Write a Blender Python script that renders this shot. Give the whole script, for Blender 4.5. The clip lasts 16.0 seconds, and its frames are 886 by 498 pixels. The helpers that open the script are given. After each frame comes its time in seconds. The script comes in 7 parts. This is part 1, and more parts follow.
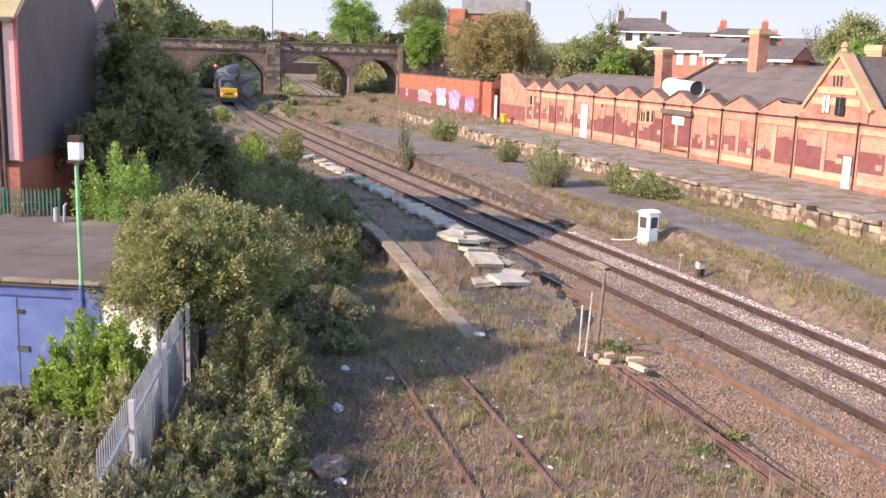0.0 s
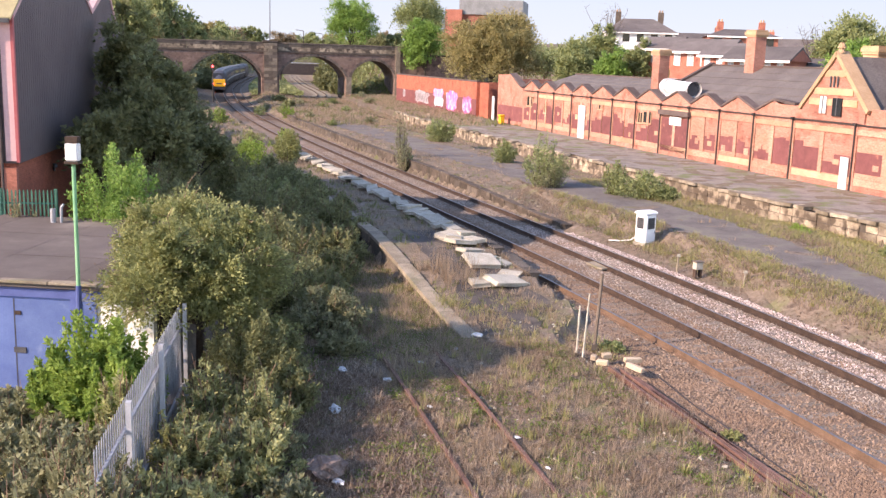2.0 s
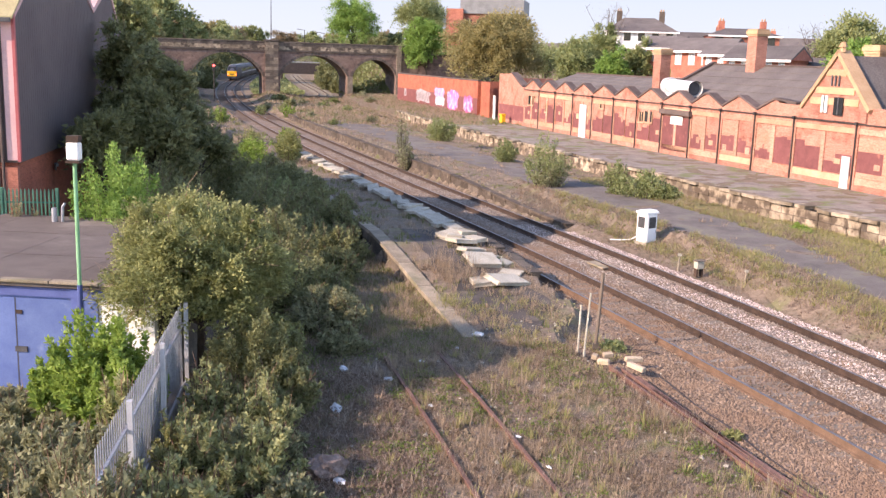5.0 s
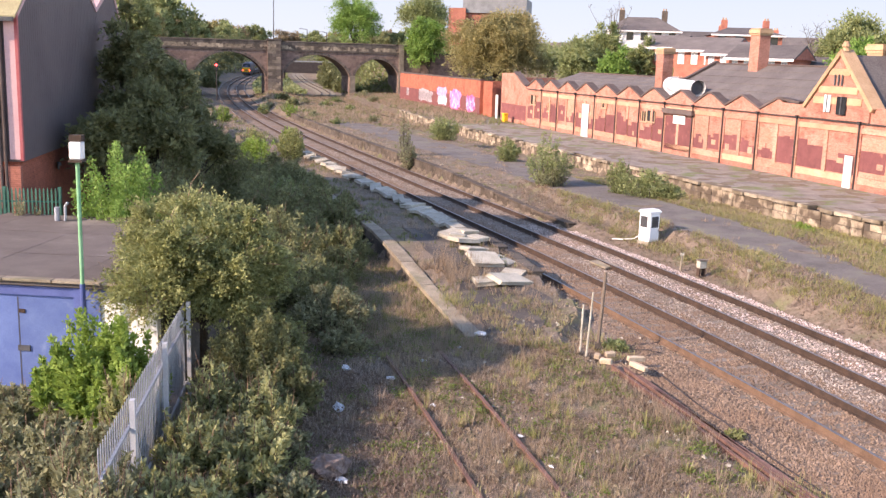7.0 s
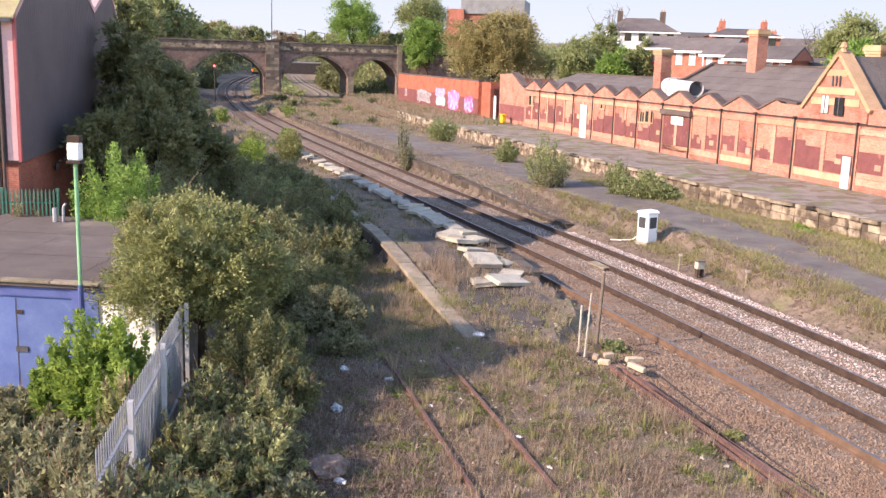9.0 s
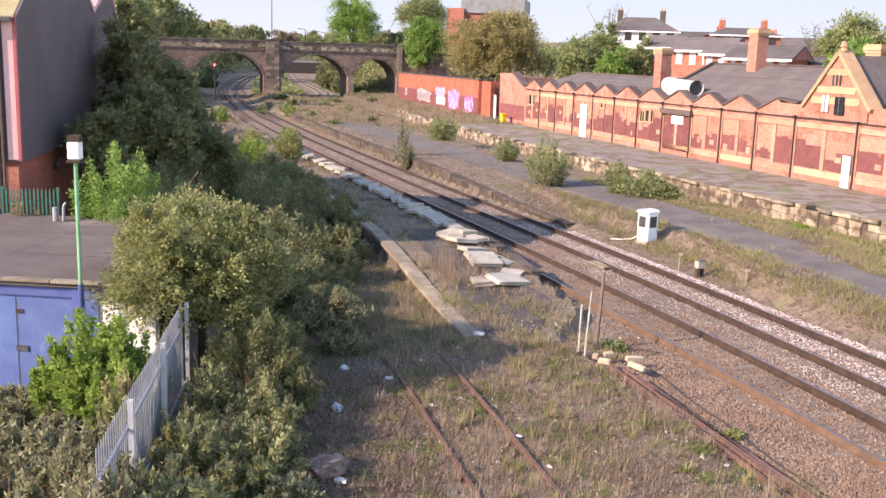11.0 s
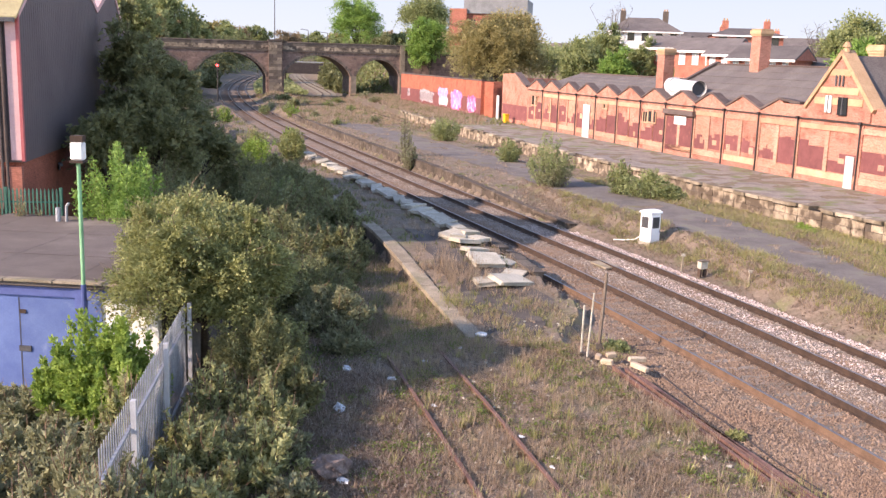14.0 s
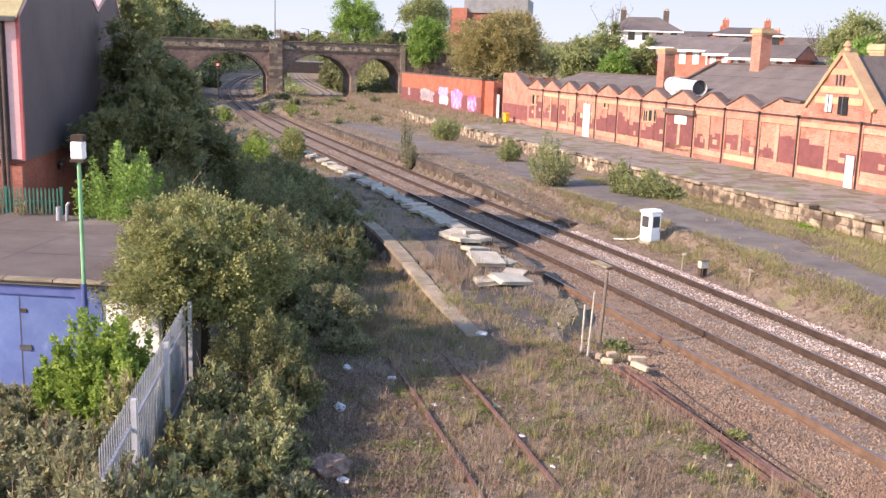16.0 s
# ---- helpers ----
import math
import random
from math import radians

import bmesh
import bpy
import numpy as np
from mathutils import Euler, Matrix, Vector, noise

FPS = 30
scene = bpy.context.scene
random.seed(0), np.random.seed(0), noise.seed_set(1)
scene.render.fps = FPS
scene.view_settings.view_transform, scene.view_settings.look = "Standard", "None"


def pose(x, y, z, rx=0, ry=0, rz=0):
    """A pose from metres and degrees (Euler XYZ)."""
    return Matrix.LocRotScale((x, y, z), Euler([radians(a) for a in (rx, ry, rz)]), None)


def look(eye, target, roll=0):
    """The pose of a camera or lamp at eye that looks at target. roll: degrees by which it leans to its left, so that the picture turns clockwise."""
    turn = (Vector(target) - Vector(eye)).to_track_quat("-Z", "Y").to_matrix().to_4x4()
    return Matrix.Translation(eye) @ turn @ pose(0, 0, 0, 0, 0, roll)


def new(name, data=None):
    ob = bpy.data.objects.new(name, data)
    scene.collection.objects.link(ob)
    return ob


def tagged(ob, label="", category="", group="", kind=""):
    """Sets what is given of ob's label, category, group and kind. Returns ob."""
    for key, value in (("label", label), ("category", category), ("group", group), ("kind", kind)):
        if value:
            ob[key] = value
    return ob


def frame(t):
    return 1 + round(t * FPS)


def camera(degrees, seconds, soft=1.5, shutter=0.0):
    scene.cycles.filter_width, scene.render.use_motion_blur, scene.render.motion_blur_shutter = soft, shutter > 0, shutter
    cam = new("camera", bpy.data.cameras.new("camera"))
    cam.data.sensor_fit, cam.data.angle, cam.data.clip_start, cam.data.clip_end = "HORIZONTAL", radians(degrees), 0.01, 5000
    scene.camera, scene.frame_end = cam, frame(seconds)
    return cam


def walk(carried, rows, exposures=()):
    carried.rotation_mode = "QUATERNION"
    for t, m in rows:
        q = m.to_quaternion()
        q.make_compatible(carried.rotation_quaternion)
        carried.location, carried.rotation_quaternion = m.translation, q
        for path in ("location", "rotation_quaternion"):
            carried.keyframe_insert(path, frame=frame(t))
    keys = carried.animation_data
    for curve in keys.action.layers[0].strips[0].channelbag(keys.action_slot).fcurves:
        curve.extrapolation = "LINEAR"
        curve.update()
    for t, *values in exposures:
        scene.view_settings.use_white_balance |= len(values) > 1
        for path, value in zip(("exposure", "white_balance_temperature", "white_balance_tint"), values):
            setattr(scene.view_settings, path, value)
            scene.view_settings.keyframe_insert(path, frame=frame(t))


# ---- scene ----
# Camera on a footbridge over the railway, nearly still
EYE = (0.0, 0.0, 7.383)


def view(turn, tilt):
    a, b = radians(turn), radians(tilt)
    way = Vector((-math.sin(a) * math.cos(b), math.cos(a) * math.cos(b), math.sin(b)))
    return look(EYE, Vector(EYE) + way * 10, 1.776)


cam = camera(48.62, 16.0, soft=1.4)
walk(cam, [
    (0.0, view(-0.0512, -11.0581)),
    (0.5, view(-0.0889, -11.0581)),
    (1.0, view(-0.1222, -11.0369)),
    (1.5, view(-0.1516, -11.0157)),
    (2.0, view(-0.2030, -11.0075)),
    (2.5, view(-0.2154, -11.0157)),
    (3.0, view(-0.1989, -11.0245)),
    (3.5, view(-0.1601, -11.0242)),
    (4.0, view(-0.1516, -11.0452)),
    (6.5, view(-0.0424, -11.0663)),
    (7.0, view(0.0000, -11.0999)),
    (7.5, view(0.0000, -11.0790)),
    (8.0, view(-0.0512, -11.0581)),
    (8.5, view(-0.0512, -11.0666)),
    (9.0, view(-0.1012, -11.0452)),
    (11.5, view(-0.0889, -11.1002)),
    (12.0, view(-0.0512, -11.1046)),
    (12.5, view(0.0000, -11.0581)),
    (13.0, view(0.0506, -11.0622)),
    (13.5, view(0.0506, -11.0581)),
    (14.0, view(0.0589, -11.0666)),
    (14.5, view(0.0589, -11.0622)),
    (15.0, view(0.0630, -11.1087)),
    (15.5, view(0.0880, -11.0749)),
    (16.0, view(0.0798, -11.1087)),
], exposures=((0.0, 1.50, 7450, 25), (16.0, 1.50, 7450, 25)))

# Daylight: low sun from behind on the camera's left
SUN_AZ, SUN_EL = (-0.9, -0.436), radians(28)
world = bpy.data.worlds.new("sky")
scene.world = world
world.use_nodes = True
wn = world.node_tree
sky = wn.nodes.new("ShaderNodeTexSky")
sky.sky_type = "NISHITA"
sky.sun_disc = False
sky.sun_elevation = SUN_EL
sky.sun_rotation = math.atan2(SUN_AZ[0], SUN_AZ[1])
sky.air_density, sky.dust_density, sky.ozone_density = 1.1, 0.3, 2.8
wn.links.new(sky.outputs[0], wn.nodes["Background"].inputs[0])
wn.nodes["Background"].inputs[1].default_value = 0.15
sun = new("sun", bpy.data.lights.new("sun", "SUN"))
sun.data.energy, sun.data.angle, sun.data.color = 3.05, radians(0.6), (1.0, 0.88, 0.74)
to_sun = Vector((SUN_AZ[0] * math.cos(SUN_EL), SUN_AZ[1] * math.cos(SUN_EL), math.sin(SUN_EL)))
sun.matrix_world = to_sun.to_track_quat("Z", "Y").to_matrix().to_4x4()


# ---- materials ----
def material(name, colors, scale=4.0, rough=0.85, bump=0.3, fine=60.0, metal=0.0, detail=6.0, spots=None, spread=0.18, grain=0.55):
    """Procedural surface: large stains through a colour ramp, fine grain, relief; each object a little different."""
    m = bpy.data.materials.new(name)
    m.use_nodes = True
    t = m.node_tree
    b = t.nodes["Principled BSDF"]
    geo = t.nodes.new("ShaderNodeNewGeometry")
    n1 = t.nodes.new("ShaderNodeTexNoise")
    n1.inputs["Scale"].default_value, n1.inputs["Detail"].default_value = scale, detail
    n1.inputs["Roughness"].default_value = 0.65
    t.links.new(geo.outputs["Position"], n1.inputs["Vector"])
    n2 = t.nodes.new("ShaderNodeTexNoise")
    n2.inputs["Scale"].default_value, n2.inputs["Detail"].default_value = fine, 3.0
    t.links.new(geo.outputs["Position"], n2.inputs["Vector"])
    ramp = t.nodes.new("ShaderNodeValToRGB")
    cr = ramp.color_ramp
    while len(cr.elements) < len(colors):
        cr.elements.new(0.5)
    for i, c in enumerate(colors):
        cr.elements[i].position = 0.32 + 0.36 * i / max(1, len(colors) - 1)
        cr.elements[i].color = (*c, 1)
    t.links.new(n1.outputs["Fac"], ramp.inputs["Fac"])
    col = ramp.outputs["Color"]
    mul = t.nodes.new("ShaderNodeMixRGB")
    mul.blend_type = "MULTIPLY"
    mul.inputs["Fac"].default_value = grain
    r2 = t.nodes.new("ShaderNodeMapRange")
    r2.inputs["From Min"].default_value, r2.inputs["From Max"].default_value = 0.3, 0.7
    r2.inputs["To Min"].default_value, r2.inputs["To Max"].default_value = 0.55, 1.35
    t.links.new(n2.outputs["Fac"], r2.inputs["Value"])
    t.links.new(col, mul.inputs["Color1"])
    t.links.new(r2.outputs["Result"], mul.inputs["Color2"])
    col = mul.outputs["Color"]
    oi = t.nodes.new("ShaderNodeObjectInfo")
    add = t.nodes.new("ShaderNodeMath")
    add.operation = "ADD"
    t.links.new(oi.outputs["Random"], add.inputs[0])
    t.links.new(geo.outputs["Random Per Island"], add.inputs[1])
    fr = t.nodes.new("ShaderNodeMath")
    fr.operation = "FRACT"
    t.links.new(add.outputs[0], fr.inputs[0])
    mr = t.nodes.new("ShaderNodeMapRange")
    mr.inputs["To Min"].default_value, mr.inputs["To Max"].default_value = 1 - spread, 1 + spread
    t.links.new(fr.outputs[0], mr.inputs["Value"])
    hsv = t.nodes.new("ShaderNodeHueSaturation")
    t.links.new(mr.outputs["Result"], hsv.inputs["Value"])
    t.links.new(col, hsv.inputs["Color"])
    col = hsv.outputs["Color"]
    if spots:
        c2, s2, lo, hi = spots
        n3 = t.nodes.new("ShaderNodeTexNoise")
        n3.inputs["Scale"].default_value, n3.inputs["Detail"].default_value = s2, 8.0
        t.links.new(geo.outputs["Position"], n3.inputs["Vector"])
        mk = t.nodes.new("ShaderNodeMapRange")
        mk.inputs["From Min"].default_value, mk.inputs["From Max"].default_value = lo, hi
        t.links.new(n3.outputs["Fac"], mk.inputs["Value"])
        mx = t.nodes.new("ShaderNodeMixRGB")
        t.links.new(mk.outputs["Result"], mx.inputs["Fac"])
        t.links.new(col, mx.inputs["Color1"])
        mx.inputs["Color2"].default_value = (*c2, 1)
        col = mx.outputs["Color"]
    t.links.new(col, b.inputs["Base Color"])
    b.inputs["Roughness"].default_value = rough
    b.inputs["Metallic"].default_value = metal
    b.inputs["Specular IOR Level"].default_value = 0.3
    if bump:
        bp = t.nodes.new("ShaderNodeBump")
        bp.inputs["Strength"].default_value, bp.inputs["Distance"].default_value = bump, 0.03
        t.links.new(n2.outputs["Fac"], bp.inputs["Height"])
        t.links.new(bp.outputs["Normal"], b.inputs["Normal"])
    return m


def brickwork(name, c1, c2, mortar, stain, bw=0.225, bh=0.075):
    """Brick courses in the object's own space, with mortar, stains and relief."""
    m = material(name, [c1, c2], 0.7, 0.9, 0.0, 14.0, spots=(stain, 1.1, 0.52, 0.75))
    t = m.node_tree
    b = t.nodes["Principled BSDF"]
    col = b.inputs["Base Color"].links[0].from_socket
    tc = t.nodes.new("ShaderNodeTexCoord")
    sx = t.nodes.new("ShaderNodeSeparateXYZ")
    t.links.new(tc.outputs["Object"], sx.inputs[0])
    ad = t.nodes.new("ShaderNodeMath")
    ad.operation = "ADD"
    t.links.new(sx.outputs[0], ad.inputs[0])
    t.links.new(sx.outputs[1], ad.inputs[1])
    cx = t.nodes.new("ShaderNodeCombineXYZ")
    t.links.new(ad.outputs[0], cx.inputs[0])
    t.links.new(sx.outputs[2], cx.inputs[1])
    br = t.nodes.new("ShaderNodeTexBrick")
    br.inputs["Scale"].default_value = 1.0
    br.inputs["Brick Width"].default_value, br.inputs["Row Height"].default_value = bw, bh
    br.inputs["Mortar Size"].default_value = 0.006
    br.inputs["Color1"].default_value, br.inputs["Color2"].default_value = (1, 1, 1, 1), (0.72, 0.72, 0.72, 1)
    br.inputs["Mortar"].default_value = (*mortar, 1)
    t.links.new(cx.outputs[0], br.inputs["Vector"])
    mu = t.nodes.new("ShaderNodeMixRGB")
    mu.blend_type = "MULTIPLY"
    mu.inputs["Fac"].default_value = 1.0
    t.links.new(col, mu.inputs["Color1"])
    t.links.new(br.outputs["Color"], mu.inputs["Color2"])
    t.links.new(mu.outputs["Color"], b.inputs["Base Color"])
    bp = t.nodes.new("ShaderNodeBump")
    bp.invert = True
    bp.inputs["Strength"].default_value, bp.inputs["Distance"].default_value = 0.5, 0.01
    t.links.new(br.outputs["Fac"], bp.inputs["Height"])
    t.links.new(bp.outputs["Normal"], b.inputs["Normal"])
    return m


def leafy(name, dark, light, yellow=None):
    """Leaves: every leaf its own tone; a little light passes through."""
    m = bpy.data.materials.new(name)
    m.use_nodes = True
    t = m.node_tree
    b = t.nodes["Principled BSDF"]
    geo = t.nodes.new("ShaderNodeNewGeometry")
    ramp = t.nodes.new("ShaderNodeValToRGB")
    cr = ramp.color_ramp
    cr.elements[0].color, cr.elements[1].color = (*dark, 1), (*light, 1)
    if yellow:
        e = cr.elements.new(0.93)
        e.color = (*light, 1)
        cr.elements[-1].color = (*yellow, 1)
    n = t.nodes.new("ShaderNodeTexNoise")
    n.inputs["Scale"].default_value = 0.9
    t.links.new(geo.outputs["Position"], n.inputs["Vector"])
    mx = t.nodes.new("ShaderNodeMath")
    mx.operation = "MULTIPLY_ADD"
    mx.inputs[1].default_value = 0.8
    t.links.new(n.outputs["Fac"], mx.inputs[0])
    sc = t.nodes.new("ShaderNodeMath")
    sc.operation = "MULTIPLY_ADD"
    sc.inputs[1].default_value, sc.inputs[2].default_value = 0.7, -0.28
    t.links.new(geo.outputs["Random Per Island"], sc.inputs[0])
    t.links.new(sc.outputs[0], mx.inputs[2])
    t.links.new(mx.outputs[0], ramp.inputs["Fac"])
    t.links.new(ramp.outputs["Color"], b.inputs["Base Color"])
    b.inputs["Roughness"].default_value = 0.6
    b.inputs["Specular IOR Level"].default_value = 0.25
    tr = t.nodes.new("ShaderNodeBsdfTranslucent")
    t.links.new(ramp.outputs["Color"], tr.inputs["Color"])
    ms = t.nodes.new("ShaderNodeMixShader")
    ms.inputs["Fac"].default_value = 0.4
    t.links.new(b.outputs[0], ms.inputs[1])
    t.links.new(tr.outputs[0], ms.inputs[2])
    t.links.new(ms.outputs[0], t.nodes["Material Output"].inputs["Surface"])
    return m


def glow(name, c, power):
    m = bpy.data.materials.new(name)
    m.use_nodes = True
    b = m.node_tree.nodes["Principled BSDF"]
    b.inputs["Base Color"].default_value = (*c, 1)
    b.inputs["Emission Color"].default_value = (*c, 1)
    b.inputs["Emission Strength"].default_value = power
    return m


M_GROUND = material("weedy_ground", [(0.10, 0.073, 0.056), (0.235, 0.178, 0.136), (0.15, 0.118, 0.083), (0.29, 0.222, 0.172)], 1.1, 0.95, 1.0, 13.0, detail=10, spots=((0.16, 0.155, 0.075), 0.7, 0.56, 0.68))
M_BALLAST = material("ballast", [(0.17, 0.12, 0.09), (0.30, 0.225, 0.175)], 0.8, 0.95, 1.0, 17.0, spots=((0.20, 0.115, 0.07), 0.45, 0.5, 0.72))
M_STONES = material("ballast_stones", [(0.14, 0.097, 0.072), (0.25, 0.182, 0.136)], 0.5, 0.95, 0.2, 30.0, spread=0.45, spots=((0.205, 0.135, 0.095), 0.45, 0.48, 0.72))
M_GREYSTONES = material("grey_ballast_stones", [(0.17, 0.137, 0.115), (0.32, 0.27, 0.232)], 0.6, 0.95, 0.2, 30.0, spread=0.45, spots=((0.20, 0.13, 0.09), 0.5, 0.5, 0.7))
M_PINKSTONES = material("pink_ballast_stones", [(0.36, 0.28, 0.26), (0.55, 0.46, 0.43)], 1.5, 0.95, 0.2, 30.0, spread=0.45)
M_DARKASPHALT = material("dark_broken_asphalt", [(0.062, 0.053, 0.049), (0.125, 0.108, 0.097)], 1.2, 0.92, 0.5, 40.0, spots=((0.16, 0.13, 0.10), 1.1, 0.55, 0.7))
M_EARTHFACE = material("dark_earthy_edge", [(0.05, 0.039, 0.031), (0.11, 0.085, 0.066)], 1.2, 0.95, 0.8, 14.0, spread=0.3, spots=((0.20, 0.165, 0.125), 2.5, 0.58, 0.7))
M_ASPHALT = material("worn_asphalt", [(0.105, 0.09, 0.083), (0.18, 0.157, 0.143)], 0.8, 0.92, 0.4, 40.0, spots=((0.17, 0.16, 0.12), 0.8, 0.56, 0.72))
M_PLATFORM = material("platform_paving", [(0.17, 0.145, 0.13), (0.30, 0.26, 0.225)], 1.0, 0.92, 0.4, 30.0, spots=((0.15, 0.17, 0.07), 0.6, 0.53, 0.64))
M_RAILBROWN = material("orange_brown_rail_web", [(0.125, 0.077, 0.052), (0.20, 0.125, 0.085)], 3.0, 0.85, 0.3, 60.0)
M_RUST = material("rusty_steel", [(0.042, 0.028, 0.022), (0.09, 0.057, 0.042)], 3.0, 0.8, 0.3, 60.0, metal=0.1)
M_REDRUST = material("red_rusty_rail", [(0.125, 0.068, 0.055), (0.215, 0.118, 0.095)], 3.0, 0.85, 0.3, 60.0)
M_RAILTOP = material("polished_rail_head", [(0.22, 0.205, 0.20), (0.32, 0.295, 0.28)], 5.0, 0.48, 0.05, 60.0, metal=0.85)
M_SLEEPER = material("sleeper", [(0.13, 0.11, 0.09), (0.24, 0.20, 0.165)], 1.5, 0.9, 0.5, 30.0)
M_SLAB = material("pale_concrete_slab", [(0.33, 0.305, 0.25), (0.50, 0.46, 0.38)], 1.6, 0.9, 0.4, 40.0, spots=((0.30, 0.28, 0.22), 2.2, 0.55, 0.7))
M_COPING = material("weathered_coping", [(0.19, 0.155, 0.115), (0.34, 0.285, 0.215)], 1.3, 0.92, 0.5, 30.0, spots=((0.17, 0.16, 0.10), 1.5, 0.5, 0.7))
M_STONEWALL = material("cream_platform_stone", [(0.22, 0.175, 0.128), (0.43, 0.36, 0.27)], 0.9, 0.92, 0.6, 20.0, spots=((0.14, 0.11, 0.075), 1.1, 0.44, 0.6), spread=0.35)
M_STONEFACE = material("stained_platform_stone", [(0.17, 0.125, 0.09), (0.40, 0.33, 0.245)], 1.6, 0.92, 0.6, 20.0, spots=((0.10, 0.075, 0.055), 1.7, 0.46, 0.58), spread=0.4)
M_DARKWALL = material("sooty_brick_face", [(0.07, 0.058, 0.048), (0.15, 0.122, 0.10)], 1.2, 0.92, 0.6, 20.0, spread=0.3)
M_BRIDGE = brickwork("sooty_pink_stone", (0.19, 0.125, 0.105), (0.29, 0.20, 0.165), (0.6, 0.58, 0.55), (0.085, 0.062, 0.055), 0.6, 0.3)
M_BRIDGETRIM = material("sandstone_trim", [(0.13, 0.105, 0.085), (0.28, 0.225, 0.17)], 0.8, 0.92, 0.4, 10.0, spread=0.3)
M_BUFFSOOT = material("streaked_parapet_stone", [(0.15, 0.115, 0.085), (0.40, 0.32, 0.23)], 1.6, 0.92, 0.4, 10.0, spread=0.35, spots=((0.08, 0.062, 0.05), 1.3, 0.5, 0.6))
M_SOOT = material("sooty_coping", [(0.08, 0.065, 0.055), (0.17, 0.135, 0.11)], 0.9, 0.92, 0.4, 10.0, spread=0.3)
M_BRICK = brickwork("orange_red_brick", (0.375, 0.158, 0.113), (0.47, 0.225, 0.168), (1.25, 1.3, 1.3), (0.25, 0.09, 0.062))
M_BRICKPALE = brickwork("rendered_pale_brick", (0.47, 0.235, 0.165), (0.54, 0.30, 0.215), (1.1, 1.1, 1.1), (0.42, 0.20, 0.13))
M_REDBRICK = brickwork("red_wall_brick", (0.36, 0.105, 0.065), (0.44, 0.145, 0.09), (1.2, 1.2, 1.2), (0.25, 0.08, 0.055))
M_HOUSEBRICK = brickwork("house_brick", (0.36, 0.13, 0.09), (0.44, 0.17, 0.12), (1.2, 1.2, 1.2), (0.28, 0.10, 0.075))
M_MAROON = material("maroon_paint", [(0.15, 0.052, 0.052), (0.21, 0.075, 0.072)], 1.5, 0.75, 0.15, 30.0, spots=((0.30, 0.12, 0.09), 2.0, 0.62, 0.72), spread=0.12, grain=0.15)
M_BUFF = material("buff_sandstone", [(0.38, 0.235, 0.135), (0.49, 0.325, 0.20)], 1.2, 0.9, 0.3, 25.0)
M_CREAMBAND = material("faded_cream_band", [(0.44, 0.23, 0.145), (0.56, 0.35, 0.23)], 1.0, 0.9, 0.2, 25.0)
M_SLATE = material("slate_roof", [(0.098, 0.082, 0.078), (0.15, 0.13, 0.122)], 0.6, 0.8, 0.35, 12.0, spread=0.25)
M_LEAD = material("dark_coping", [(0.075, 0.055, 0.05), (0.13, 0.095, 0.085)], 1.5, 0.8, 0.2, 30.0)
M_PIPE = material("black_iron_pipe", [(0.035, 0.028, 0.028), (0.06, 0.048, 0.045)], 2.0, 0.6, 0.1, 30.0)
M_WHITE = material("white_paint", [(0.70, 0.69, 0.67), (0.82, 0.81, 0.79)], 2.0, 0.55, 0.05, 40.0, spread=0.04, grain=0.15)
M_FADEDWHITE = material("faded_white_paint", [(0.50, 0.47, 0.45), (0.62, 0.59, 0.57)], 1.6, 0.6, 0.05, 30.0, spread=0.05, grain=0.2, spots=((0.38, 0.34, 0.32), 2.0, 0.6, 0.75))
M_CABINET = material("white_cabinet_enamel", [(0.76, 0.76, 0.76), (0.84, 0.84, 0.84)], 2.0, 0.4, 0.03, 40.0, spread=0.03, grain=0.15)
M_DARK = material("dark_panel", [(0.05, 0.05, 0.055), (0.09, 0.09, 0.095)], 3.0, 0.5, 0.1, 40.0)
M_GALV = material("galvanised_steel", [(0.30, 0.31, 0.34), (0.42, 0.43, 0.46)], 3.0, 0.5, 0.1, 50.0, metal=0.35, spread=0.1)
M_ZINC = material("bright_zinc_post", [(0.38, 0.38, 0.40), (0.50, 0.50, 0.52)], 3.0, 0.5, 0.05, 50.0, spread=0.05, grain=0.3)
M_GREENPAINT = material("green_paint", [(0.035, 0.125, 0.09), (0.06, 0.185, 0.135)], 3.0, 0.55, 0.1, 40.0)
M_POLEGREEN = material("light_green_paint", [(0.17, 0.38, 0.20), (0.25, 0.48, 0.28)], 3.0, 0.55, 0.1, 40.0, grain=0.15)
M_BLUE = material("blue_paint", [(0.075, 0.12, 0.30), (0.115, 0.175, 0.37)], 1.5, 0.6, 0.1, 30.0, spots=((0.20, 0.26, 0.42), 1.6, 0.6, 0.75), grain=0.15)
M_DKBLUE = material("dark_blue_paint", [(0.05, 0.07, 0.20), (0.08, 0.11, 0.28)], 2.0, 0.6, 0.1, 30.0, grain=0.15)
M_FELT = material("roof_felt", [(0.095, 0.078, 0.072), (0.15, 0.125, 0.115)], 0.6, 0.95, 0.4, 50.0, spots=((0.22, 0.19, 0.17), 0.6, 0.58, 0.75))
M_CLAD = material("dark_grey_cladding", [(0.105, 0.082, 0.085), (0.138, 0.110, 0.112)], 0.5, 0.6, 0.05, 20.0, spread=0.05, grain=0.15)
M_PINK = material("pink_trim_paint", [(0.55, 0.32, 0.32), (0.66, 0.42, 0.41)], 1.2, 0.55, 0.05, 30.0, spread=0.05, grain=0.15)
M_RED = material("red_paint", [(0.34, 0.075, 0.08), (0.43, 0.12, 0.12)], 2.0, 0.55, 0.05, 30.0, grain=0.15)
